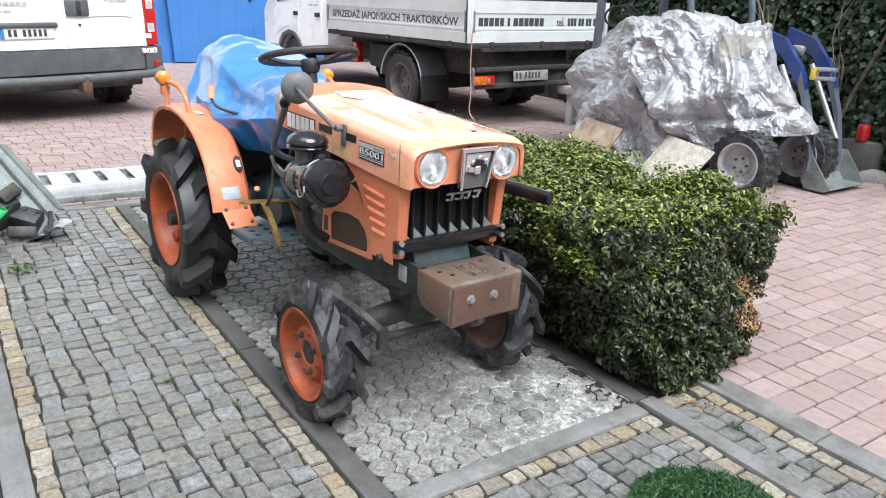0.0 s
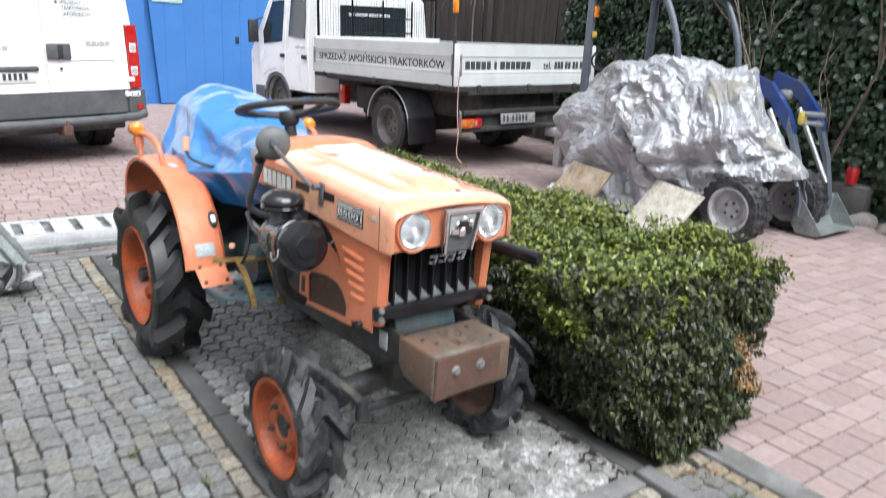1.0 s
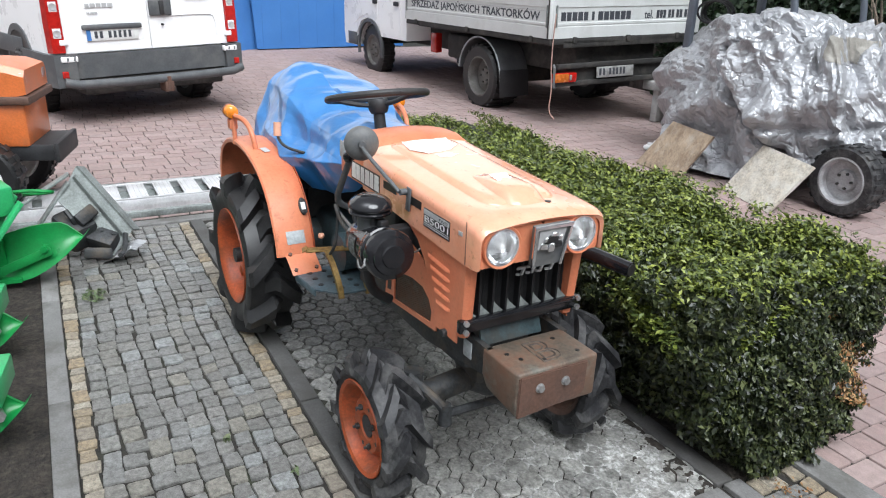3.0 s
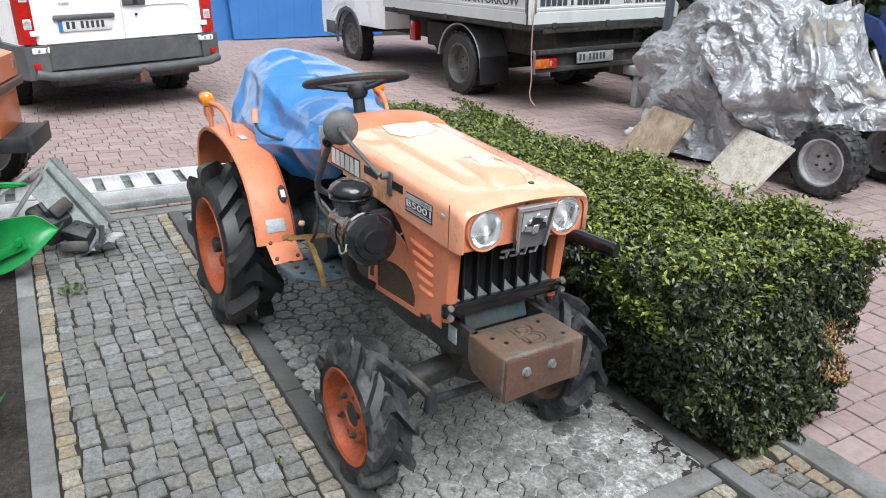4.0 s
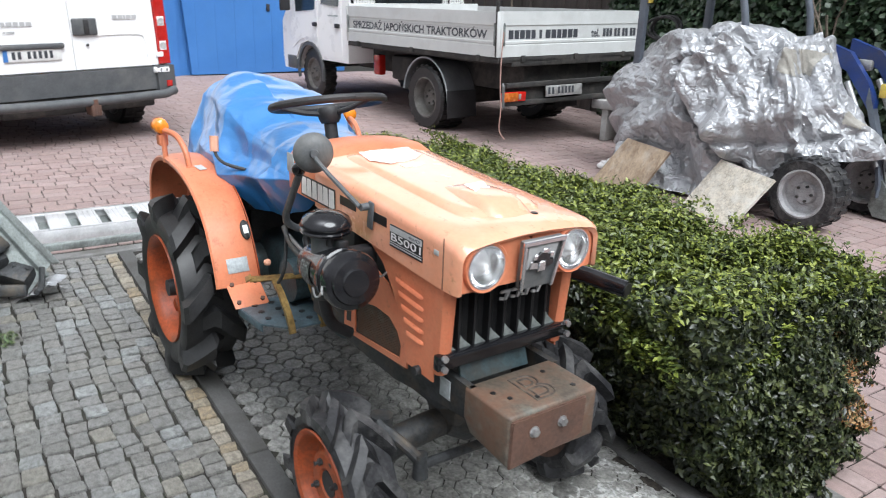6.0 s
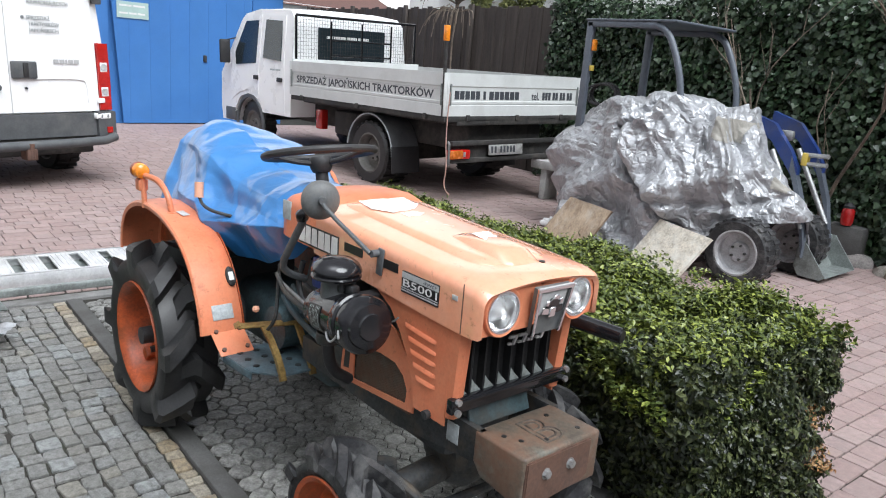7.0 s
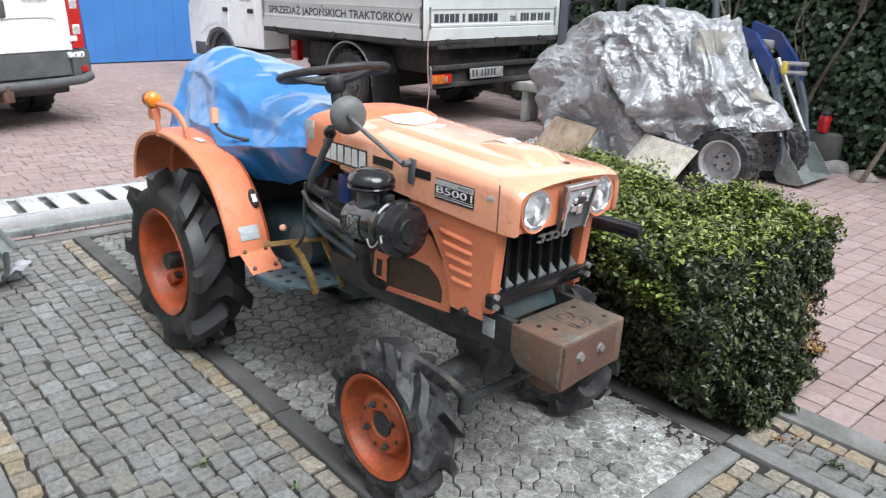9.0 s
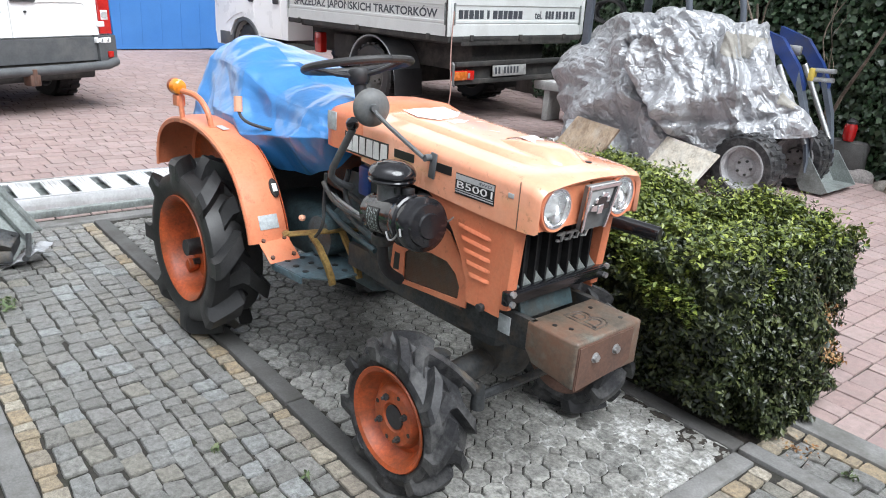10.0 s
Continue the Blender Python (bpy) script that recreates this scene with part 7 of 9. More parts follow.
b = bmesh.new()
loft(b, [van_ring(0.05, 0.93, 0.78, 0.60, 2.50), van_ring(0.06, 0.97, 0.83, 0.58, 2.53), van_ring(0.12, 0.99, 0.86, 0.58, 2.56), van_ring(3.9, 0.99, 0.86, 0.58, 2.58),
         van_ring(4.3, 0.98, 0.80, 0.58, 2.40), van_ring(5.0, 0.95, 0.72, 0.58, 1.55), van_ring(5.6, 0.90, 0.7, 0.58, 1.10)])
part("body", b, M["white_paint"], VAN, "white painted body", smooth=40)
for s in (1, -1):
    b = bmesh.new()
    y0, y1 = (0.005, 0.86) if s > 0 else (-0.86, -0.005)
    rings = []
    for z, inset in ((0.62, 0.0), (0.95, 0.0), (1.4, 0.01), (2.0, 0.05), (2.42, 0.09)):
        o = inset if s > 0 else 0
        i = inset if s < 0 else 0
        xb = 0.045 + (z - 0.6) * 0.012
        rings.append([(xb - 0.028, y0 + i, z), (xb - 0.028, y1 - o, z), (xb + 0.02, y1 - o + 0.01, z), (xb + 0.02, y0 + i, z)])
    loft(b, rings)
    d = part("rear_door", b, M["white_paint"], VAN, "white rear door", smooth=40)
    for z in (0.72, 1.75, 2.25):
        b = bmesh.new()
        box(b, (0.02, s * (0.875 - 0.04 * max(0, z - 1.2)), z), (0.06, 0.08, 0.05), bevel=0.008)
        hg = part("hinge", b, M["white_paint"], d)
        if z == 1.75:
            b = bmesh.new()
            box(b, (0.03, s * 0.90, z), (0.05, 0.10, 0.14), bevel=0.012)
            part("hinge_pocket", b, M["trim"], hg, "dark plastic hinge pocket")
    if s > 0:
        b = bmesh.new()
        box(b, (0.004, 0.385, 0.855), (0.04, 0.60, 0.055), bevel=0.02)
        part("plate_light", b, M["trim"], d, "dark plate lamp moulding")
        b = bmesh.new()
        box(b, (0.010, 0.385, 0.775), (0.012, 0.52, 0.112), bevel=0.004)
        np_ = part("number_plate", b, M["letter"], d, "white number plate with dark bars")
        fm = face_m((0.003, 0.57, 0.742), (0, -1, 0), (0, 0, 1))
        plate_row(np_, fm)
        b = bmesh.new()
        box(b, (0.0035, 0.625, 0.775), (0.002, 0.04, 0.106))
        part("plate_band", b, M["blue_paint"], np_)
        rows_ = [(2.02, 0.10, [0.09] * 5), (1.92, 0.10, [0.09] * 6), (1.78, 0.04, [0.05, 0.16, 0.03]), (1.71, 0.04, [0.13, 0.2]), (1.58, 0.035, [0.40]), (1.45, 0.04, [0.05, 0.08, 0.06, 0.06]), (1.38, 0.04, [0.1, 0.06, 0.06, 0.06])]
        for k, (z, h, ws) in enumerate(rows_):
            x_in = 0.008 + (z - 0.6) * 0.012
            part("text_block", bars(bmesh.new(), face_m((x_in, 0.70, z), (0, -1, 0), (0, 0, 1)), ws, h * 0.72, 0.015), M["letter_green" if h > 0.09 else "letter_faded"], d, "lettering as plain bars")
        part("text_block", bars(bmesh.new(), face_m((0.012, 0.62, 1.05), (0, -1, 0), (0, 0, 1)), [0.04, 0.05, 0.045, 0.045, 0.05], 0.04, 0.010), M["decal_grey"], d)
        part("text_block", bars(bmesh.new(), face_m((0.012, 0.61, 0.985), (0, -1, 0), (0, 0, 1)), [0.025, 0.07], 0.018, 0.008), M["decal_grey"], d)
    else:
        b = bmesh.new()
        box(b, (0.004, -0.13, 1.03), (0.03, 0.24, 0.17), bevel=0.03, seg=3)
        h = part("door_handle", b, M["trim"], d, "recessed dark door handle")
        b = bmesh.new()
        box(b, (-0.014, -0.14, 1.03), (0.02, 0.05, 0.15), bevel=0.008)
        part("handle_grip", b, M["black_matt"], h)
        b = bmesh.new()
        cyl(b, (0.018, -0.14, 0.85), (0.0, -0.14, 0.85), 0.012)
        part("lock", b, M["black_matt"], d)
        part("text_block", bars(bmesh.new(), face_m((0.012, -0.42, 1.10), (0, -1, 0), (0, 0, 1)), [0.05, 0.05, 0.02, 0.05, 0.05], 0.04, 0.008), M["decal_grey"], d)
        b = bmesh.new()
        tube(b, [(0.015, -0.22, 0.93), (0.015, -0.30, 0.945), (0.015, -0.66, 0.945), (0.015, -0.74, 0.92), (0.015, -0.75, 0.70)], 0.006, 6, 1)
        part("door_crease", b, M["white_paint"], d)
        services = [(1.985, "PROJEKTOWANIE,", 0.37, True), (1.935, "ZAKŁADANIE", 0.26, False), (1.882, "I PIELĘGNACJA", 0.32, False), (1.830, "OGRODÓW", 0.235, False),
                    (1.745, "MONTAŻ I SERWIS", 0.38, True), (1.690, "SYSTEMÓW", 0.235, False), (1.636, "NAWADNIAJĄCYCH", 0.39, False),
                    (1.500, "SPRZEDAŻ", 0.22, True), (1.446, "TRAKTORKÓW", 0.29, False), (1.392, "JAPOŃSKICH", 0.28, False)]
        for z, text, width, first in services:
            x_in = 0.008 + (z - 0.6) * 0.012
            part("service_line", fit_words(text, face_m((x_in, -0.20 if first else -0.215, z), (0, -1, 0), (0, 0, 1)), width, 0.036, 0.0015), M["letter_faded"], d, "dark grey service lettering")
            if first:
                b = bmesh.new()
                cyl(b, (x_in + 0.004, -0.165, z + 0.018), (x_in - 0.002, -0.165, z + 0.018), 0.015, seg=12)
                part("bullet", b, M["letter_faded"], d)
    # tail lamp
    b = bmesh.new()
    loft(b, [[(0.0, s * 0.865, z), (-0.005, s * (0.985 - i), z), (0.09, s * (1.005 - i), z), (0.09, s * 0.865, z)] for z, i in ((0.63, 0.0), (0.95, 0.0), (1.32, 0.012))])
    tl = part("tail_lamp", b, M["red_lens"], VAN, "tall red and clear tail lamp")
    for z0, z1 in ((0.76, 0.86), (1.02, 1.12)):
        b = bmesh.new()
        box(b, (-0.0005, s * 0.922, (z0 + z1) / 2), (0.010, 0.075, z1 - z0), bevel=0.004)
        cs = part("clear_section", b, M["clear_lens"], tl)
        b = bmesh.new()
        zc = (z0 + z1) / 2
        lathe(b, [(0.0, 0.0), (0.018, 0.001), (0.030, 0.006), (0.034, 0.006), (0.036, 0.0)], face_m((-0.0056, s * 0.922, zc), (0, -1, 0), (0, 0, 1)), 20)
        part("lamp_bowl", b, M["decal_grey"], cs, "dim round bulb bowl")
    b = bmesh.new()
    loft(b, [[(-0.06, s * 0.80, z), (-0.04, s * 1.0, z), (0.10, s * 1.03, z), (0.9, s * 1.02, z), (0.9, s * 0.9, z), (0.1, s * 0.80, z)] for z in (0.32, 0.36, 0.58, 0.615)])
    part("bumper_corner", b, M["trim"], VAN, "dark grey plastic bumper corner")
    b = bmesh.new()
    box(b, (-0.055, s * 0.92, 0.44), (0.02, 0.06, 0.06), bevel=0.006)
    part("reflector", b, M["red_lens"], VAN)
    b = bmesh.new()
    box(b, (-0.01, s * 0.86, 0.575), (0.10, 0.16, 0.055), bevel=0.012)
    hc = part("hinge_cover", b, M["white_paint"], VAN, "white hinge cover")
    for dy in (-0.045, 0.02):
        b = bmesh.new()
        box(b, (-0.061, s * 0.86 + dy, 0.575), (0.003, 0.018, 0.032), (12, 0, 0), 0.001)
        part("cover_mark", b, M["letter_faded"], hc)
    b = bmesh.new()
    box(b, (3.0, s * 0.995, 0.62), (4.2, 0.03, 0.18), bevel=0.012)
    part("side_trim", b, M["trim"], VAN)
    b = bmesh.new()
    half_arch(b, 1.05, s * 0.985, s * 1.005, 0.38, 0.40, 0.47)
    part("wheel_arch", b, M["trim"], VAN)
    # Black disc paints the shade inside the wheel arch.
    b = bmesh.new()
    lathe(b, [(0, 0.0), (0.41, 0.0), (0.41, 0.01), (0, 0.01)], pose(1.05, s * 0.99, 0.38, -90 * s), 36)
    part("arch_hollow", b, M["flat_black"], VAN)
b = bmesh.new()
loft(b, [[(-0.015, -0.83, z), (-0.015, 0.83, z), (0.06, 0.83, z), (0.06, -0.83, z)] for z in (0.39, 0.605)])
part("rear_panel", b, M["trim"], VAN, "dark grey lower door panel")
b = bmesh.new()
tube(b, [(-0.10, -0.95, 0.38), (-0.13, -0.80, 0.34), (-0.13, 0.80, 0.34), (-0.10, 0.95, 0.38)], 0.042, 12, 1)
part("rear_step", b, M["trim"], VAN, "grey tubular rear step bar")
b = bmesh.new()
box(b, (0.10, 0, 0.30), (0.25, 1.5, 0.14), bevel=0.02)
box(b, (2.6, 0, 0.42), (5.2, 1.6, 0.28), bevel=0.03)
part("underbody", b, M["chassis"], VAN)
b = bmesh.new()
box(b, (-0.10, -0.06, 0.26), (0.14, 0.10, 0.10), bevel=0.01)
cyl(b, (-0.15, -0.06, 0.22), (-0.15, -0.06, 0.36), 0.03)
part("tow_hitch", b, M["rusty"], VAN, "rusty tow hitch")
b = bmesh.new()
box(b, (-0.02, 0.02, 2.50), (0.07, 1.5, 0.05), bevel=0.015)
part("roof_trim", b, M["trim"], VAN, "dark strip above the rear doors")
for x in (1.05, 4.45):
    for s in (1, -1):
        small_wheel(VAN, (x, s * 0.84, 0.345), 0, 0.345, 0.24, 0.21, M["pale_rim"], "grey steel van rim", M["rubber"], 0.45)

# width and heights of the body are shifted to fit the camera's view
def van_view_lift(z):
    return z + (0.10 if z < 0.75 else 0.10 - 0.06 * min(1.0, (z - 0.75) / 0.57))


for ob in VAN.children_recursive:
    if ob.type == "MESH" and not ob.name.startswith(("tyre", "tread", "rim", "wheel_nut")):
        for v in ob.data.vertices:
            v.co.y *= 0.935
            v.co.z = van_view_lift(v.co.z)

# ---- dropside truck ----
TK = thing("dropside_truck", "white crew cab truck with aluminium dropside bed", "truck", pose(-2.94, 4.645, 0.02, -1.3, 0.85, 180))
BL, BW, BZ0, BZ1 = 3.12, 1.065, 0.918, 1.35
AX_R, AX_F = 1.40, 4.48  # axles
b = bmesh.new()
box(b, (BL / 2, 0, BZ0 - 0.03), (BL, 2 * BW - 0.02, 0.06), bevel=0.008)
part("bed_floor", b, M["chassis"], TK, "dark bed floor frame")


def dropside(name, m, length, text_fn):
    """A hollow aluminium board: recessed middle band between two rails."""
    b = bmesh.new()
    h = BZ1 - BZ0
    prof = [(0.0, 0.0), (0.028, 0.0), (0.028, h), (0.0, h), (0.0, h - 0.13), (0.008, h - 0.135), (0.008, 0.155), (0.0, 0.150), (0.0, 0.128), (0.006, 0.124), (0.006, 0.115), (0.0, 0.110)]
    loft(b, [[m @ Vector((x, z, -y)) for y, z in prof] for x in (0.0, length)])
    o = part(name, b, M["truck_side"], TK, "silver-grey aluminium dropside board", smooth=20)
    for x in (0.012, length - 0.012):
        b = bmesh.new()
        box(b, (x, h / 2, -0.012), (0.03, h, 0.04), bevel=0.004, m=m)
        part("board_end", b, M["truck_side"], o)
    for x in (0.045, length - 0.045):
        b = bmesh.new()
        box(b, (x, h * 0.5, 0.006), (0.016, h * 0.5, 0.02), bevel=0.004, m=m)
        part("latch", b, M["galv"], o, "board latch")
    for x in (0.3, length / 2, length - 0.3):
        b = bmesh.new()
        box(b, (x, -0.02, 0.004), (0.05, 0.06, 0.02), bevel=0.004, m=m)
        part("board_hinge", b, M["chassis"], o)
    text_fn(o, m)
    return o


def left_text(o, m):
    part("lettering", fit_words("SPRZEDAŻ JAPOŃSKICH TRAKTORKÓW", m @ pose(0.16, 0.172, -0.0078), BL - 0.34, 0.085, 0.001, 0.035), M["letter_dark"], o, "dark serif lettering", smooth=0)
    b = bmesh.new()
    box(b, (BL / 2, 0.268, -0.006), (BL - 0.1, 0.006, 0.004), m=m)
    part("shadow_line", b, M["decal_grey"], o)


def row_of_bars(o, m, name, widths, height, gap, label):
    x = 0.0
    for w in widths:
        if w > 0:
            part(name, bars(bmesh.new(), m @ pose(x, 0, 0), [w], height, 0.0), M["letter_dark"], o, label, smooth=0)
        x += abs(w) + gap


def rear_text(o, m):
    row_of_bars(o, m @ pose(0.11, 0.170, -0.0078), "text_block", [0.062, 0.058, 0.062, 0.062, 0.055, -0.025, 0.035, -0.025, 0.066, 0.066, 0.060, 0.066, 0.066, 0.062], 0.085, 0.013, "company lettering as plain dark bars")
    part("lettering", fit_words("tel.", m @ pose(1.25, 0.172, -0.0078), 0.13, 0.085, 0.001, 0.03), M["letter_dark"], o, smooth=0)
    row_of_bars(o, m @ pose(1.43, 0.170, -0.0078), "number_bar", [0.040] * 3 + [-0.015] + [0.040] * 2 + [-0.015] + [0.040] * 2 + [-0.015] + [0.040] * 2, 0.085, 0.010, "phone number as plain bars")


dropside("side_board", face_m((BL, BW, BZ0), (-1, 0, 0), (0, 0, 1)), BL, left_text)
dropside("tail_board", face_m((-0.002, BW - 0.03, BZ0), (0, -1, 0), (0, 0, 1)), 2 * BW - 0.06, rear_text)
dropside("side_board", face_m((0, -BW, BZ0), (1, 0, 0), (0, 0, 1)), BL, lambda o, m: None)
b = bmesh.new()
box(b, (BL - 0.02, 0, BZ0 + 0.23), (0.04, 2 * BW - 0.04, 0.46), bevel=0.006)
part("front_board", b, M["truck_side"], TK, "silver front board of the bed")
# head frame behind the cab
b = bmesh.new()
z0, z1 = BZ0 + 0.4, 1.93
for y in (-0.98, 0.98):
    tube(b, [(BL, y, z0 - 0.3), (BL, y, z1)], 0.018, 8)
tube(b, [(BL, -0.98, z1), (BL, 0.98, z1)], 0.018, 8)
for y in (-0.55, -0.05, 0.45):
    tube(b, [(BL - 0.005, y, z0 - 0.1), (BL - 0.005, y, z1 - 0.05)], 0.014, 8)
for z in (z0 + 0.12, z0 + 0.32):
    tube(b, [(BL - 0.005, -0.55, z), (BL - 0.005, 0.45, z)], 0.012, 8)
part("head_frame", b, M["black"], TK, "black tubular head frame")
b = bmesh.new()
for k in range(48):
    y = -0.96 + 1.92 * k / 47
    tube(b, [(BL - 0.012, y, z0 - 0.05), (BL - 0.012, y, z1)], 0.002, 4, cap=False)
for k in range(14):
    z = z0 + (z1 - z0) * k / 13
    tube(b, [(BL - 0.012, -0.96, z), (BL - 0.012, 0.96, z)], 0.002, 4, cap=False)
part("head_mesh", b, M["chassis"], TK, "fine wire mesh")
# corner stake with orange tip
b = bmesh.new()
cyl(b, (0.02, BW - 0.005, BZ0), (0.02, BW - 0.005, 1.66), 0.018)
part("corner_stake", b, M["chassis"], TK, "dark corner stake with an orange marker")
b = bmesh.new()
box(b, (0.02, BW - 0.005, 1.73), (0.05, 0.05, 0.15), bevel=0.008)
part("stake_marker", b, M["amber"], TK, "orange marker on the stake")

# cab
def cx_(x):
    return BL + 0.16 + (x - 3.60) * 1.02


def cab_pts(y, s):
    top = [(3.62, 0.60), (3.60, 1.25), (3.62, 1.92), (3.74, 2.03), (4.60, 2.06), (5.02, 2.00), (5.14, 1.92), (5.62, 1.22), (5.72, 1.10), (5.74, 0.60), (5.70, 0.40), (5.30, 0.40), (5.24, 0.62), (5.10, 0.78), (4.85, 0.84), (4.60, 0.78), (4.46, 0.62), (4.40, 0.60)]
    out = []
    for x, z in top:
        x = cx_(x)
        k = max(0, (z - 1.15) / 0.9)
        out.append((x - (0.02 if abs(y) > 0.9 and x > 5.7 else 0) * 2, y * (1 - 0.09 * k ** 1.3), z - (0.035 if abs(y) > 0.9 and z > 1.9 else 0)))
    return out


b = bmesh.new()
loft(b, [cab_pts(y, 1) for y in (-0.96, -0.93, -0.5, 0, 0.5, 0.93, 0.96)])
cab = part("cab", b, M["white_paint"], TK, "white crew cab", smooth=30)
for s in (1, -1):
    def side(poly, out, name, mat, parent, label=""):
        bb = bmesh.new()
        lo, hi = [], []
        for x, z in poly:
            x = cx_(x)
            k = max(0, (z - 1.15) / 0.9)
            y = 0.96 * (1 - 0.09 * k ** 1.3)
            lo.append(bb.verts.new((x, s * (y - 0.02), z)))
            hi.append(bb.verts.new((x, s * (y + out), z)))
        bb.faces.new(lo)
        bb.faces.new(hi[::-1])
        for j in range(len(poly)):
            bb.faces.new((lo[j], lo[(j + 1) % len(poly)], hi[(j + 1) % len(poly)], hi[j]))
        return part(name, bb, mat, parent, label, smooth=20)

    d1 = side([(3.78, 0.62), (3.80, 1.25), (3.84, 1.93), (4.46, 1.95), (4.48, 1.25), (4.42, 0.66)], 0.006, "cab_door", M["white_paint"], cab, "white rear cab door")
    side([(3.90, 1.33), (3.93, 1.86), (4.38, 1.88), (4.40, 1.36)], 0.010, "door_window", M["window"], d1, "dark door glass")
    d2 = side([(4.52, 0.85), (4.52, 1.25), (4.52, 1.95), (5.00, 1.93), (5.36, 1.38), (5.42, 1.10), (5.36, 0.72), (5.12, 0.84), (4.85, 0.90)], 0.006, "cab_door", M["white_paint"], cab, "white front cab door")
    side([(4.60, 1.28), (4.60, 1.87), (4.98, 1.86), (5.26, 1.42), (5.22, 1.24)], 0.010, "door_window", M["window"], d2, "dark door glass")
    for x in (3.589, 4.282):
        b = bmesh.new()
        box(b, (x, s * 0.972, 1.08), (0.13, 0.03, 0.06), bevel=0.012)
        part("door_handle", b, M["black_matt"], d1 if x < 3.9 else d2, "black door handle")
    b = bmesh.new()
    bars(b, face_m((3.864, 0.967, 1.20), (-1, 0, 0), (0, 0, 1)) if s > 0 else face_m((3.572, -0.967, 1.2), (1, 0, 0), (0, 0, 1)), [0.14, 0.14], 0.02, 0.02, 0.002)
    part("text_block", b, M["letter_grey"], d1)
    b = bmesh.new()
    box(b, (5.1, s * 1.06, 1.42), (0.06, 0.16, 0.34), bevel=0.02)
    mr = part("cab_mirror", b, M["black_matt"], cab, "black cab mirror")
    part("mirror_stalk", tube(bmesh.new(), [(5.1, s * 1.04, 1.58), (5.017, s * 0.92, 1.62)], 0.01, 6), M["black_matt"], mr)
    b = bmesh.new()
    half_arch(b, AX_F, s * 0.950, s * 0.982, 0.40, 0.385, 0.430)
    part("wheel_arch", b, M["trim"], cab)
    b = bmesh.new()
    box(b, (5.142, s * 0.93, 0.50), (0.34, 0.08, 0.20), bevel=0.02)
    part("bumper_corner", b, M["trim"], cab)
    # mudguard over the rear twin wheels
    b = bmesh.new()
    rings = []
    for k in range(15):
        a = radians(8 + 172 * k / 14)
        c, s_ = math.cos(a), math.sin(a)
        rings.append([(AX_R + r * c, y, 0.37 + r * s_) for r, y in ((0.46, s * 0.98), (0.44, s * 0.985), (0.435, s * 0.96), (0.435, s * 0.60), (0.455, s * 0.60), (0.46, s * 0.96))])
    loft(b, rings)
    mg = part("mudguard", b, M["trim"], TK, "grey half-round plastic mudguard")
    b = bmesh.new()
    tube(b, [(AX_R + 0.455 * math.cos(a), s * 0.988, 0.37 + 0.455 * math.sin(a)) for a in (radians(8 + 172 * k / 20) for k in range(21))], 0.009, 6)
    part("guard_rim", b, M["paper"], mg, "pale rim of the mudguard")
    b = bmesh.new()
    box(b, (AX_R - 0.465, s * 0.80, 0.34), (0.012, 0.40, 0.30), (0, 4, 0), 0.004)
    part("mud_flap", b, M["black_matt"], TK)
    small_wheel(TK, (AX_R, s * 0.80, 0.37), 0, 0.37, 0.38, 0.225, M["dull_rim"], "dusty dark grey steel rim", M["rubber"], 0.35)
    small_wheel(TK, (AX_F, s * 0.82, 0.37), 0, 0.37, 0.20, 0.225, M["dull_rim"], "dusty dark grey steel rim", M["rubber"], 0.6)
    b = bmesh.new()
    box(b, (2.35, s * 0.38, 0.72), (4.4, 0.09, 0.20), bevel=0.01)
    part("chassis_rail", b, M["chassis"], TK)
    # tail lamps
    b = bmesh.new()
    box(b, (-0.03, s * 0.865, 0.53), (0.06, 0.30, 0.10), bevel=0.015)
    tl = part("tail_lamp", b, M["red_lens"], TK, "dull orange and red tail lamp")
    b = bmesh.new()
    box(b, (-0.034, s * 0.915, 0.53), (0.06, 0.19, 0.092), bevel=0.012)
    part("indicator_section", b, M["amber_dull"], tl)
    b = bmesh.new()
    box(b, (-0.036, s * 0.80, 0.53), (0.06, 0.035, 0.06), bevel=0.01)
    part("clear_section", b, M["plate_shaded"], tl)
    b = bmesh.new()
    tube(b, [(-0.02, s * 1.0, 0.66), (-0.05, s * 1.01, 0.64), (-0.05, s * 1.01, 0.44), (-0.02, s * 0.97, 0.43)], 0.014, 8)
    part("lamp_guard", b, M["grey_paint"], TK, "grey lamp guard")
b = bmesh.new()
box(b, (-0.01, 0, 0.64), (0.05, 1.9, 0.05), bevel=0.008)
box(b, (0.0, 0, 0.46), (0.06, 1.9, 0.05), bevel=0.008)
box(b, (0.03, 0, 0.55), (0.02, 1.86, 0.18))
part("rear_bumper", b, M["chassis"], TK, "black rear under-run bar")
b = bmesh.new()
box(b, (-0.035, 0.17, 0.558), (0.012, 0.52, 0.112), (0, 4, 0), 0.004)
tp = part("number_plate", b, M["plate_shaded"], TK, "white number plate with dark bars, greyed for the bed's shade")
plate_row(tp, face_m((-0.044, 0.40, 0.528), (0, -1, 0), (0.07, 0, 1)))
b = bmesh.new()
box(b, (2.25, 0.62, 0.62), (0.5, 0.30, 0.30), bevel=0.03)
part("fuel_tank", b, M["chassis"], TK)
b = bmesh.new()
box(b, (2.85, 0.74, 0.62), (0.16, 0.10, 0.26), bevel=0.02)
part("red_bottle", b, M["red_lens"], TK, "red box under the bed")
b = bmesh.new()
box(b, (4.699, 0, 0.62), (0.9, 1.5, 0.30), bevel=0.05)
part("running_gear", b, M["chassis"], TK)
# Dark block added below the bed to darken the space and ground there.
b = bmesh.new()
box(b, (1.95, 0, 0.70), (3.6, 1.15, 0.36), bevel=0.03)
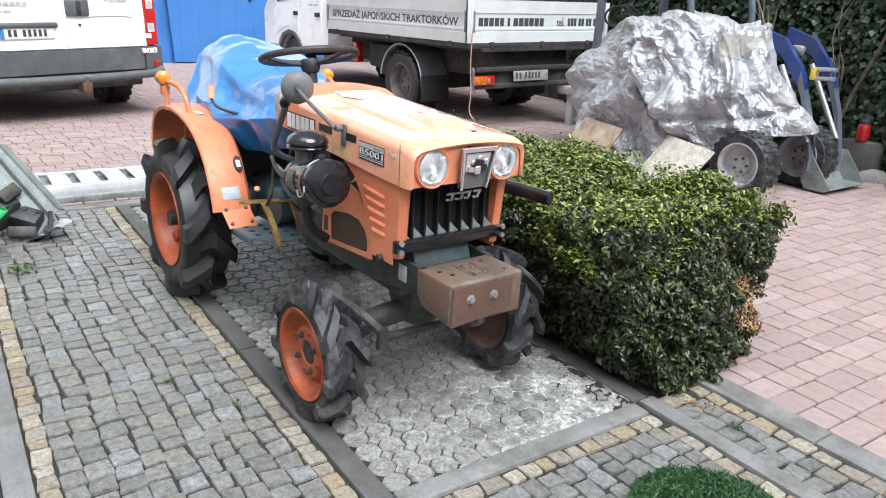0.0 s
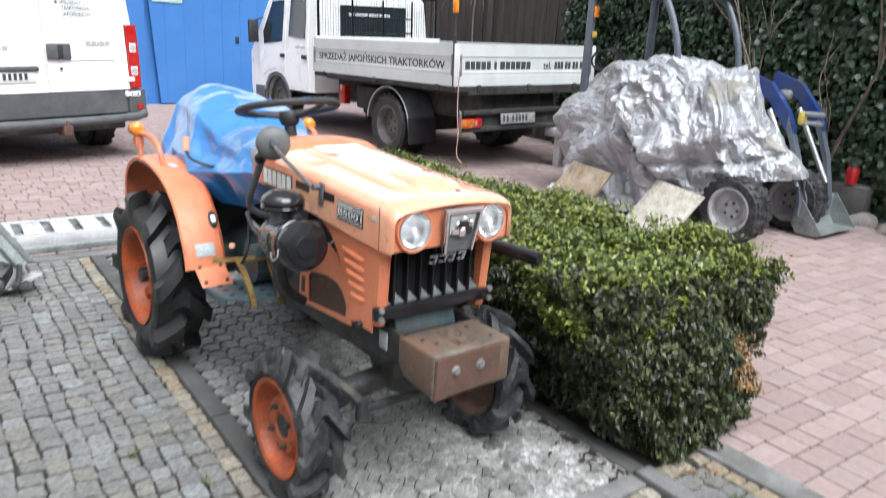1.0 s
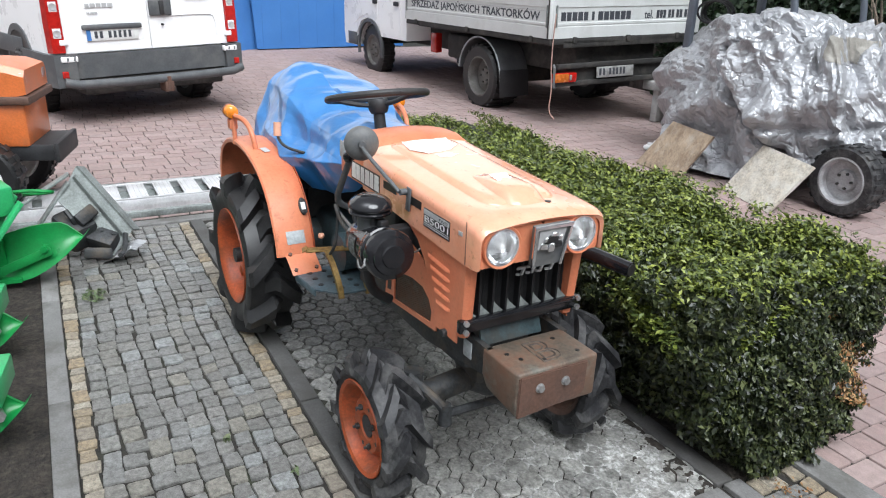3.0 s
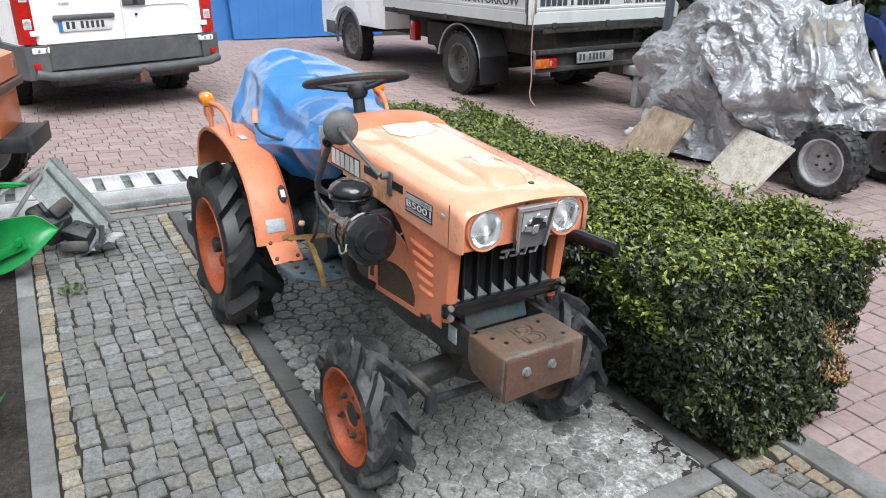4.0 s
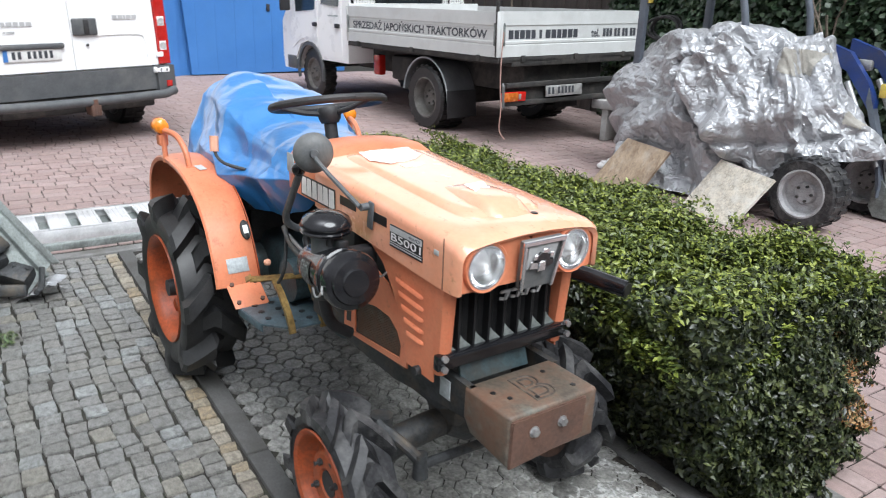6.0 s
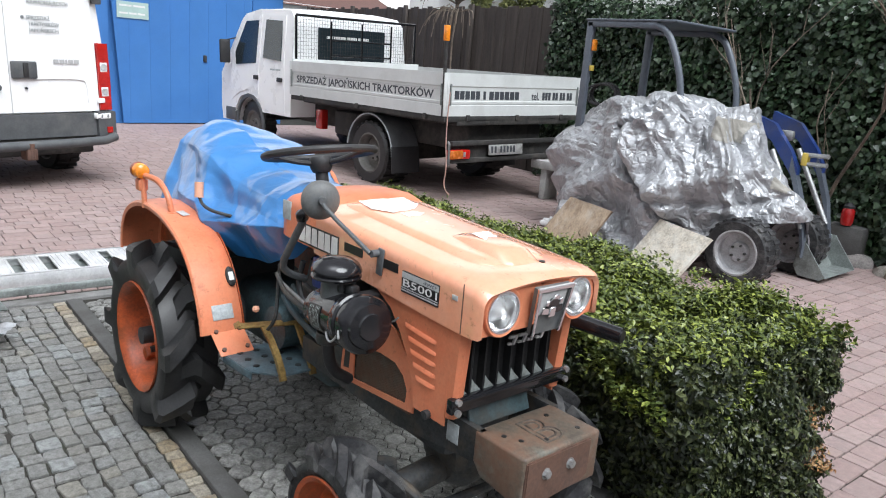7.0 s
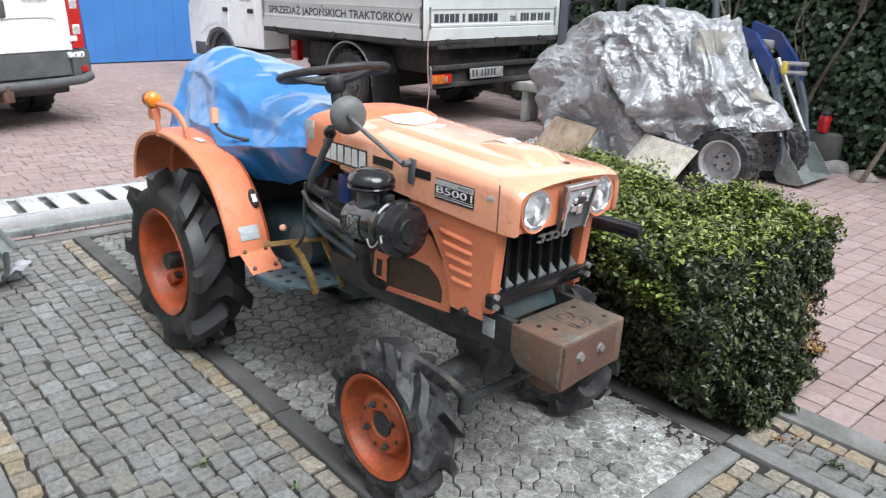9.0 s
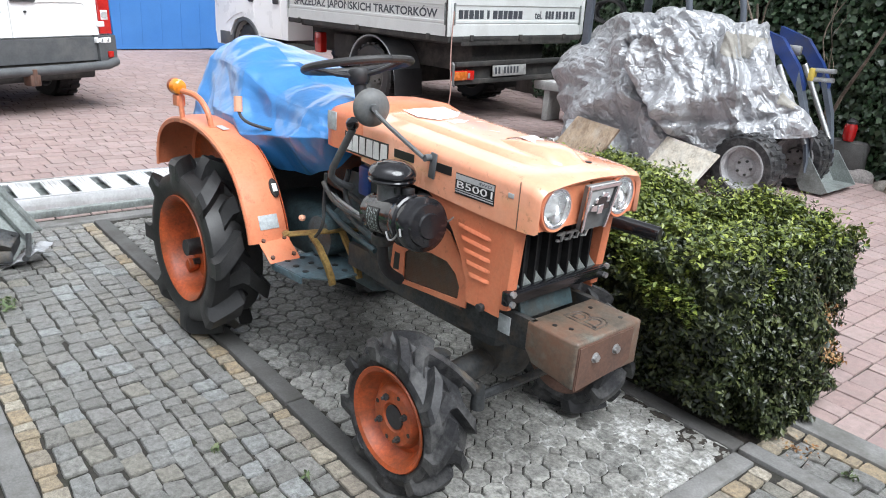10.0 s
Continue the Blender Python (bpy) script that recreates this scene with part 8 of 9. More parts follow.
box(b, (1.55, 0, 0.86), (3.1, 1.75, 0.08), bevel=0.01)
part("underbody", b, M["chassis"], TK, "dark block added under the bed to deepen its shade")
b = bmesh.new()
box(b, (AX_R, 0, 0.40), (0.25, 1.3, 0.25), bevel=0.05)
part("rear_axle", b, M["chassis"], TK)
b = bmesh.new()
bb = [(3.284, 0.55, 1.38), (3.284, 0.55, 1.80), (3.284, -0.55, 1.80), (3.284, -0.55, 1.38)]
loft(b, [[Vector(p) for p in bb], [Vector(p) + Vector((-0.012, 0, 0)) for p in bb]])
part("rear_window", b, M["window"], cab, "dark rear cab window")
b = bmesh.new()
bars(b, face_m((3.272, 0.42, 1.66), (0, -1, 0), (0, 0, 1)), [0.09, 0.2, 0.16, 0.18], 0.035, 0.02, 0.002)
part("text_block", b, M["letter"], cab)
b = bmesh.new()
tube(b, [(-0.01, 1.0, 1.16), (-0.02, 1.03, 0.90), (-0.03, 1.04, 0.62), (-0.05, 1.03, 0.40), (-0.02, 1.04, 0.20), (-0.08, 1.0, 0.12)], 0.006, 6, 2)
part("loose_rope", b, M["rope"], TK, "loose pinkish rope end")
# ---- blue shed ----
SH = thing("blue_shed", "blue sheet metal garage shed with a tilted door", "shed", pose(-10.2, 2.15, 0, 0, 0, 4))
b = bmesh.new()
prism(b, [(0, 0), (3.66, 0), (3.66, 2.42), (1.70, 2.90), (0, 2.36)], face_m((-4, 0, 0), (0, 1, 0), (0, 0, 1)), 3.92)
part("wall", b, M["blue_paint"], SH, "blue painted sheet metal walls", smooth=0)
for y0, y1, z0, z1 in ((0, 0.40, 0, 2.36), (3.02, 3.66, 0, 2.42)):
    b = bmesh.new()
    prism(b, [(y0, z0), (y1, z0), (y1, z1), (y0, z1)], face_m((-0.085, 0, 0), (0, 1, 0), (0, 0, 1)), 0.085)
    part("front_post", b, M["blue_paint"], SH, smooth=0)
b = bmesh.new()
prism(b, [(0, 2.33), (3.66, 2.33), (3.66, 2.42), (1.70, 2.90), (0, 2.36)], face_m((-0.085, 0, 0), (0, 1, 0), (0, 0, 1)), 0.087)
part("gable", b, M["blue_paint"], SH, smooth=0)
for a, c in (((-0.15, 2.34), (1.70, 2.93)), ((1.70, 2.93), (3.86, 2.40))):
    b = bmesh.new()
    prism(b, [a, c, (c[0], c[1] + 0.04), (a[0], a[1] + 0.04)], face_m((-4.1, 0, 0), (0, 1, 0), (0, 0, 1)), 4.22)
    part("roof_sheet", b, M["blue_dark"], SH, "thin dark blue roof sheet", smooth=0)
b = bmesh.new()
prism(b, [(0.60, 0.02), (3.0, 0.02), (2.98, 2.30), (0.42, 2.30)], face_m((0.0, 0, 0), (0, 1, 0), (0, 0, 1)), 0.04)
door = part("door", b, M["blue_paint"], SH, "blue up-and-over door standing ajar", smooth=0)
for k in range(7):
    b = bmesh.new()
    box(b, (0.042, 0.72 + 0.35 * k, 1.16), (0.006, 0.010, 2.2))
    part("door_rib", b, M["blue_paint"], door)
b = bmesh.new()
box(b, (0.05, 2.05, 1.15), (0.04, 0.06, 0.12), bevel=0.01)
part("door_handle", b, M["black_matt"], door, "small black handle")
b = bmesh.new()
box(b, (0.055, 0.78, 1.85), (0.006, 0.52, 0.26))
sg = part("door_sign", b, M["sign_pale"], door, "small pale sign with bars of writing")
part("sign_bars", bars(bmesh.new(), face_m((0.059, 0.56, 1.90), (0, 1, 0), (0, 0, 1)), [0.2, 0.2], 0.03, 0.02), M["letter"], sg)
part("sign_bars", bars(bmesh.new(), face_m((0.059, 0.56, 1.78), (0, 1, 0), (0, 0, 1)), [0.14, 0.12, 0.12], 0.03, 0.02), M["letter"], sg)
b = bmesh.new()
box(b, (0.12, 1.75, 2.58), (0.14, 0.18, 0.12), (0, 20, 0), 0.02)
part("flood_light", b, M["letter"], SH, "white flood light on the gable")

# ---- dark fence ----
FE = thing("board_fence", "tall dark brown close-boarded fence", "fence", pose(-4.2, 6.62, 0, 0, 0, 177), kind="structure")
nb = 60
for k in range(nb):
    b = bmesh.new()
    h = 2.30 + 0.02 * math.sin(k * 1.9)
    box(b, (0.06 + 0.125 * k, -0.01 + 0.014 * (k % 2), h / 2), (0.13, 0.016, h), bevel=0.003, seg=1)
    part("fence_board", b, M["fence"], FE)
for k in range(5):
    b = bmesh.new()
    box(b, (0.1 + 1.8 * k, 0.04, 1.16), (0.09, 0.05, 2.36), bevel=0.008)
    part("fence_post", b, M["fence"], FE)

# ---- far buildings ----
BD = raw_mesh("backdrop", [(-70 * math.cos(radians(a)) , 70 * math.sin(radians(a)), z) for a in range(-30, 131, 8) for z in (0, 45)],
              [(2 * k, 2 * k + 2, 2 * k + 3, 2 * k + 1) for k in range(20)], M["cloud"])
tagged(BD, "even white overcast sky far behind the yard", "backdrop", kind="structure")

BB = thing("white_office_building", "white rendered building with a bright blue band and windows", "building", pose(-9.4, 13.0, 0, 0, 0, -8))
b = bmesh.new()
box(b, (2.75, 3, 3.4), (21.5, 6, 6.8), bevel=0.02)
part("wall", b, M["plaster_wall"], BB, "white rendered wall")
for x0, x1, z0, z1 in ((0.38, 13.4, 3.75, 4.20), (-7.6, -2.0, 5.05, 5.60)):
    b = bmesh.new()
    box(b, ((x0 + x1) / 2, -0.04, (z0 + z1) / 2), (x1 - x0, 0.10, z1 - z0), bevel=0.004)
    part("blue_band", b, M["blue_paint"], BB, "bright blue band")
for k in range(8):
    x = 0.80 + 1.55 * k
    w = part("window", box(bmesh.new(), (x, -0.02, 4.95), (0.74, 0.05, 1.46), bevel=0.006), M["sky_pane"], BB, "window pane with the white sky's reflection put into its colour")
    for dx in (-0.40, 0.40):
        part("window_frame", box(bmesh.new(), (x + dx, -0.035, 4.95), (0.07, 0.08, 1.50), bevel=0.006), M["blue_paint"], w, "blue window frame")
b = bmesh.new()
cyl(b, (3.9, -0.12, 0), (3.9, -0.12, 6.8), 0.07)
part("downpipe", b, M["letter"], BB, "white downpipe")
GB = thing("grey_building", "pale grey building with a dark flat roof edge", "building", pose(-17.0, 2.6, 0, 0, 0, 4))
part("wall", box(bmesh.new(), (0, 0.5, 1.85), (6, 4.2, 3.7)), M["metal_roof"], GB, "pale grey wall")
part("roof", box(bmesh.new(), (0, 0.5, 3.78), (6.3, 4.5, 0.20), bevel=0.02), M["fence"], GB, "dark flat roof edge")
HB = thing("low_house", "low flat-roofed house with a pale fascia behind the fence", "house", pose(-12.2, 12.6, 0, 0, 0, -3))
part("wall", box(bmesh.new(), (0.6, 0.3, 1.6), (4.9, 0.7, 3.2)), M["plaster_wall"], HB, "pale wall")
part("roof", box(bmesh.new(), (0.1, 0.2, 3.40), (3.5, 1.0, 0.42), bevel=0.02), M["metal_roof"], HB, "flat roof with a pale metal fascia")
part("annexe_roof", box(bmesh.new(), (2.5, 0.25, 3.32), (1.3, 0.9, 0.26), bevel=0.02), M["metal_roof"], HB, "lower annexe roof edge")
BR = thing("brown_roofed_house", "distant house with a brown roof", "house", pose(-16.5, 8.6, 0, 0, 0, 0))
part("wall", box(bmesh.new(), (0, 1.0, 1.3), (3, 4.5, 2.6)), M["plaster_wall"], BR, "pale wall")
b = bmesh.new()
prism(b, [(-1.5, 2.55), (1.6, 2.55), (0.05, 3.15)], face_m((0, -1.4, 0), (1, 0, 0), (0, 0, 1)), -4.9)
part("roof", b, M["brown_roof"], BR, "brown pitched roof", smooth=0)


def conifer(c, h, r, seed):
    t = thing("conifer", "dense dark green conifer behind the fence", "tree", pose(*c), group="conifers behind the fence")
    part("trunk", cyl(bmesh.new(), (0, 0, 0), (0, 0, h * 0.8), 0.07, 0.02, 8), M["bark"], t)
    q = np.random.RandomState(seed)
    n = 3500
    z = h * (0.25 + 0.75 * q.rand(n))
    rad = r * np.clip(1.15 * (1 - z / h) ** 0.6, 0.02, 1) * (0.55 + 0.5 * q.rand(n))
    a = q.rand(n) * 6.283
    rad *= 1 + 0.18 * np.sin(a * 3 + seed) + 0.15 * np.sin(z * 7 + a)
    p = np.stack([rad * np.cos(a), rad * np.sin(a), z], 1)
    ob = leaves_mesh("crown", p, np.stack([np.cos(a), np.sin(a), 0.4 + 0 * a], 1), 0.12 * (0.6 + 0.8 * q.rand(n)), M["conifer"], seed, aspect=0.4)
    ob.parent, ob["kind"] = t, "stuff"


conifer((-9.36, 9.9, 0), 3.15, 0.62, 1)
conifer((-6.65, 9.9, 0), 3.36, 0.72, 2)
conifer((-7.94, 9.9, 0), 3.40, 0.66, 3)
conifer((-8.65, 10.0, 0), 2.85, 0.75, 4)


def twiggy_tree(base, z0, height, wide, seed):
    """A small leafless tree: a short trunk, spreading limbs and a dense crown of fine twigs."""
    rnd = random.Random(seed)
    t = thing("bare_tree", "leafless bushy tree behind the fence", "tree", pose(*base))
    part("trunk", cyl(bmesh.new(), (0, 0, 0), (0, 0, z0 + 0.15), 0.07, 0.045, 10), M["bark"], t)
    b = bmesh.new()

    def shoot(p, d, length, r, level):
        pts = [p]
        for k in range(3):
            d = (d + Vector((rnd.uniform(-1, 1), rnd.uniform(-1, 1), rnd.uniform(-0.7, 0.8))) * 0.30).normalized()
            pts.append(pts[-1] + d * length / 3)
        tube(b, pts, r, 5 if level == 0 else 4, 0)
        if level < 2:
            for k in range(8 if level == 0 else 5):
                a = pts[1 + k % 3]
                dd = (d + Vector((rnd.uniform(-1, 1), rnd.uniform(-1, 1), rnd.uniform(-0.5, 0.9))) * 0.9).normalized()
                shoot(a, dd, length * rnd.uniform(0.35, 0.6), r * 0.5, level + 1)

    for k in range(15):
        a = k * 2.4
        reach = wide * (0.45 + 0.55 * rnd.random())
        d = Vector((math.cos(a) * reach, math.sin(a) * reach * 0.6, height * rnd.uniform(0.25, 0.95)))
        shoot(Vector((0, 0, z0 + 0.1 * rnd.random())), d.normalized(), d.length * 0.75, 0.022, 0)
    part("branch_crown", b, M["bark"], t, "dense grey-brown twigs", smooth=60)
    return t


twiggy_tree((-11.15, 10.8, 0), 2.75, 1.35, 1.6, 6)
branchy("bare_tree", (0.2, 6.6, 0), (-0.15, -0.1, 1), 2.4, 35, M["bark"], "leafless tree leaning over the ivy", "tree", 1.2, 4, 0.05)
LPOST = thing("lamp_post", "thin grey steel lamp post far behind the shed", "lamp post", pose(-14.0, 7.55, 0))
part("pole", cyl(bmesh.new(), (0, 0, 0), (0, 0, 6.5), 0.07, 0.05, 12), M["grey_paint"], LPOST)
part("lamp_arm", tube(bmesh.new(), [(0, 0, 6.4), (0, 0.1, 6.6), (0, 0.8, 6.7)], 0.04, 8, 1), M["grey_paint"], LPOST)
LPOST2 = thing("lamp_post", "thin grey steel lamp post near the white building", "lamp post", pose(-9.6, 11.6, 0))
part("pole", cyl(bmesh.new(), (0, 0, 0), (0, 0, 4.5), 0.05, 0.04, 12), M["grey_paint"], LPOST2)
part("lamp_arm", tube(bmesh.new(), [(0, 0, 4.45), (-0.1, -0.05, 4.65), (-0.7, -0.2, 4.75)], 0.03, 8, 1), M["grey_paint"], LPOST2)

# ---- aluminium loading ramps ----
RA = thing("loading_ramp", "white aluminium loading ramp lying at the end of the bay", "ramp", PAVE @ pose(-3.62, -1.1, 0))
for u, h in ((0.0, 0.09), (-0.40, 0.09)):
    b = bmesh.new()
    box(b, (u, 1.15, h / 2), (0.03, 2.3, h), bevel=0.004)
    box(b, (u - 0.015 if u == 0 else u + 0.015, 1.15, h - 0.006), (0.05, 2.3, 0.012), bevel=0.003)
    part("side_beam", b, M["alu"], RA, "aluminium side beam")
for k in range(13):
    b = bmesh.new()
    box(b, (-0.20, 0.10 + 0.17 * k, 0.082), (0.33, 0.115, 0.014), bevel=0.004)
    r = part("tread_plate", b, M["alu"], RA)
    for j in range(4):
        b = bmesh.new()
        box(b, (-0.20, 0.058 + 0.17 * k + 0.028 * j, 0.092), (0.31, 0.006, 0.006))
        part("tread_ridge", b, M["alu"], r)
b = bmesh.new()
box(b, (-0.2, 1.15, 0.03), (0.36, 2.26, 0.012))
part("ramp_bottom", b, M["galv"], RA, "dull grey lower sheet")
b = bmesh.new()
box(b, (0, 0, 0.02), (0.05, 2.4, 0.04), bevel=0.004)
solo("steel_rail", b, M["galv"], "flat steel bar lying along the ramp", "rail", m=PAVE @ pose(-3.52, 0.05, 0.0))

# ---- green plough at the bay's edge ----
PL = thing("plough", "new bright green three-furrow plough lying on the soil", "plough", pose(0, -1.55, 0), world_coords=True)
def mouldboard(x, y, z, k, yaw):
    """A fin-shaped curved share board, tip forward, with brace, bolt and leg."""
    m = pose(x, y, z, 0, 0, yaw) @ Matrix.Scale(k, 4)
    b = bmesh.new()
    vf, vb = [], []
    for i in range(17):
        s = i / 16
        zt = 0.20 + 0.10 * math.sin(math.pi * min(1, s * 0.75)) - 0.12 * max(0, s - 0.75) ** 1.5 * 8
        zb = 0.0 + 0.24 * s ** 2.2
        zt = max(zt, zb + 0.004)
        rf, rb = [], []
        for j in range(7):
            t = j / 6
            p = Vector((0.46 * s, -0.07 * math.sin(math.pi * s) - 0.10 * (t - 0.5) ** 2 + 0.06 * t, zb + (zt - zb) * t))
            rf.append(b.verts.new(m @ p))
            rb.append(b.verts.new(m @ (p + Vector((0, 0.012, 0)))))
        vf.append(rf)
        vb.append(rb)
    for i in range(16):
        for j in range(6):
            b.faces.new((vf[i][j], vf[i + 1][j], vf[i + 1][j + 1], vf[i][j + 1]))
            b.faces.new((vb[i][j], vb[i][j + 1], vb[i + 1][j + 1], vb[i + 1][j]))
        for j in (0, 6):
            b.faces.new((vf[i][j], vb[i][j], vb[i + 1][j], vf[i + 1][j]))
    for j in range(6):
        for i in (0, 16):
            b.faces.new((vf[i][j], vf[i][j + 1], vb[i][j + 1], vb[i][j]))
    mb = part("mouldboard", b, M["green_paint"], PL, "curved green mouldboard", smooth=50)
    b = bmesh.new()
    box(b, (0.17, -0.085, 0.12), (0.30, 0.015, 0.045), (0, -24, 0), 0.005, m=m)
    part("brace", b, M["green_paint"], mb)
    b = bmesh.new()
    cyl(b, m @ Vector((0.28, -0.06, 0.19)), m @ Vector((0.28, -0.105, 0.19)), 0.018 * k, seg=6)
    part("bolt", b, M["steel"] if k < 1 else M["green_paint"], mb)
    b = bmesh.new()
    box(b, (0.02, 0.0, 0.22), (0.09, 0.05, 0.46), (0, -6, 0), 0.012, m=m)
    part("leg", b, M["green_paint"], mb)
    b = bmesh.new()
    prism(b, [(-0.08, -0.10), (0.16, -0.10), (0.12, 0.10), (-0.06, 0.10)], m @ pose(0, 0, 0.004, 0, -6), 0.02)
    part("share", b, M["green_paint"], mb, smooth=0)


mouldboard(-0.93, -1.42, 0.02, 1.0, 71)
mouldboard(-0.16, -1.66, -0.02, 0.82, 71)
mouldboard(0.49, -1.68, -0.02, 0.82, 71)
for x0 in (-0.08, 0.57):
    b = bmesh.new()
    box(b, (x0 - 0.03, -1.50, 0.245), (0.22, 0.26, 0.09), (0, 0, -12), 0.008)
    bx = part("frame_plate", b, M["green_pale"], PL, "pale green frame plate with a yellow label")
    b = bmesh.new()
    box(b, (x0 - 0.02, -1.54, 0.2915), (0.14, 0.10, 0.003), (0, 0, -12))
    part("label", b, M["yellow"], bx)
    b = bmesh.new()
    cyl(b, (x0 + 0.05, -1.42, 0.17), (x0 + 0.10, -1.41, 0.17), 0.022, seg=6)
    part("bolt", b, M["steel"], bx, "bright galvanised bolt")
b = bmesh.new()
tube(b, [(1.2, -1.95, 0.42), (-0.2, -1.72, 0.46), (-1.00, -1.47, 0.50)], 0.05, 8)
part("main_beam", b, M["green_pale"], PL, "pale green main beam")
b = bmesh.new()
box(b, (-0.90, -1.42, 0.46), (0.30, 0.22, 0.14), (0, 0, 15), 0.01)
part("head_box", b, M["green_pale"], PL, "pale green head box")
for a, c in (((-0.85, -1.27, 0.47), (-0.80, -1.50, 0.14)), ((-0.75, -1.25, 0.46), (-0.70, -1.52, 0.10))):
    b = bmesh.new()
    mm, ll = frame_to(a, c)
    box(b, (0, 0, ll / 2), (0.05, 0.02, ll), bevel=0.004, m=mm)
    part("stay_bar", b, M["green_pale"], PL)
b = bmesh.new()
tube(b, [(-0.90, -1.30, 0.47), (-0.88, -1.20, 0.475), (-0.86, -1.12, 0.465), (-0.90, -1.10, 0.45), (-0.93, -1.15, 0.44), (-0.91, -1.24, 0.45)], 0.009, 8, 2)
part("lift_ring", b, M["green_paint"], PL)

# ---- grey tiller unit ----
GT = thing("rotary_tiller", "grey cast steel rotary tiller lying on the cobbles", "tiller", pose(-1.2, -0.95, 0), world_coords=True)
def tquad(pts, t, name, mat, parent, label=""):
    q = [Vector(p) for p in pts]
    n = (q[1] - q[0]).cross(q[3] - q[0]).normalized() * t
    return part(name, loft(bmesh.new(), [q, [p + n for p in q]]), mat, parent, label, smooth=0)


TA, TB, TC, TD = (-1.20, -0.97, 0.49), (-1.09, -0.74, 0.13), (-1.02, -0.855, 0.02), (-1.13, -1.08, 0.33)
pl = tquad((TA, TB, TC, TD), 0.012, "guard_plate", M["galv"], GT, "grey-green guard plate")
tquad(((-1.185, -0.985, 0.45), (-1.06, -0.765, 0.085), (-1.045, -0.775, 0.075), (-1.17, -0.995, 0.44)), -0.02, "plate_rib", M["galv"], pl)
tquad((TA, TB, (-1.14, -0.70, 0.11), (-1.25, -0.93, 0.47)), 0.012, "plate_flange", M["galv"], pl)
b = bmesh.new()
box(b, (-1.07, -0.90, 0.11), (0.16, 0.10, 0.09), (30, 15, 55), 0.012)
box(b, (-1.02, -0.93, 0.05), (0.14, 0.07, 0.06), (-20, 5, 80), 0.012)
box(b, (-1.10, -0.97, 0.24), (0.10, 0.12, 0.07), (25, -30, 20), 0.012)
box(b, (-1.14, -1.02, 0.16), (0.20, 0.16, 0.16), (10, 20, 30), 0.03)
part("gear_case", b, M["engine"], GT)
for k in range(6):
    b = bmesh.new()
    a = k * 1.05
    c = Vector((-1.13 + 0.025 * k, -1.06 + 0.055 * k, 0.15))
    tube(b, [c, c + Vector((0.10 * math.cos(a), -0.02, 0.10 * math.sin(a))), c + Vector((0.14 * math.cos(a + 0.4), -0.05, max(-0.13, 0.14 * math.sin(a + 0.4))))], 0.014, 6, 1)
    part("tine", b, M["engine"], GT, "dark tine")
for a, c in (((-1.22, -1.50, 0.16), (-1.19, -1.01, 0.46)), ((-1.16, -1.28, 0.08), (-1.17, -1.02, 0.42))):
    b = bmesh.new()
    mm, ll = frame_to(a, c)
    box(b, (0, 0, ll / 2), (0.06, 0.012, ll), bevel=0.003, m=mm)
    part("strut", b, M["galv"], GT)
b = bmesh.new()
bmesh.ops.create_grid(b, x_segments=10, y_segments=10, size=0.09)
for v in b.verts:
    v.co.z = 0.03 * noise.fractal(v.co * 14, 1.0, 2.0, 3) + 0.5 * v.co.x
solo("plastic_scrap", b, M["silver_tarp"], "crumpled pale plastic sheet scrap under the tiller", "plastic sheet", m=pose(-1.0, -0.80, 0.045, 0, 0, 60), smooth=60)

# ---- second orange tractor ----
T2 = thing("orange_tractor", "second orange tractor with white wheel rims and a squared hood", "tractor", pose(-2.30, -1.44, 0, 0, 0, 72))
b = bmesh.new()
loft(b, [[(x, -w, z0), (x, -w, z1 - 0.04), (x, -w + 0.03, z1), (x, w - 0.03, z1), (x, w, z1 - 0.04), (x, w, z0)] for x, w, z0, z1 in ((-1.5, 0.24, 0.74, 1.0), (0.30, 0.24, 0.74, 0.93), (0.40, 0.23, 0.76, 0.90))])
h2 = part("hood", b, M["orange_old"], T2, "orange hood top", smooth=30)
b = bmesh.new()
box(b, (-0.53, 0, 0.725), (1.90, 0.52, 0.05), bevel=0.012)
part("hood_rim", b, M["rusty"], h2, "dull red-brown rim strip")
b = bmesh.new()
box(b, (-0.52, 0, 0.575), (1.80, 0.46, 0.27), bevel=0.02)
lw = part("side_panel", b, M["orange_old"], T2, "orange side panel with a dark mesh window")
for s in (-1, 1):
    b = bmesh.new()
    box(b, (-0.02, s * 0.232, 0.58), (0.40, 0.004, 0.17), bevel=0.002)
    part("mesh_window", b, M["rusty"], lw)
    part("model_number", fit_words("B1-15", face_m((-0.02, -0.242, 0.80), (1, 0, 0), (0, 0, 1)) if s < 0 else face_m((0.20, 0.242, 0.80), (-1, 0, 0), (0, 0, 1)), 0.20, 0.050, 0.0015, 0.03), M["letter"], h2, "white model number", smooth=0)
    b = bmesh.new()
    box(b, (0.33, s * 0.17, 0.84), (0.14, 0.11, 0.10), bevel=0.02)
    part("headlight", b, M["clear_lens"], h2, "yellowed square headlamp")
    b = bmesh.new()
    box(b, (0.30, s * 0.20, 0.40), (0.45, 0.03, 0.10), bevel=0.01)
    part("front_bracket", b, M["black_matt"], T2, "black front bracket")
    small_wheel(T2, (0.08, s * 0.36, 0.27), 0, 0.27, 0.16, 0.175, M["letter"], "white painted rim", M["rubber"], 0.3)
    small_wheel(T2, (-1.35, s * 0.42, 0.42), 0, 0.42, 0.24, 0.25, M["letter"], "white painted rim", M["rubber"], 0.3)
b = bmesh.new()
box(b, (-0.6, 0, 0.42), (1.7, 0.26, 0.26), bevel=0.03)
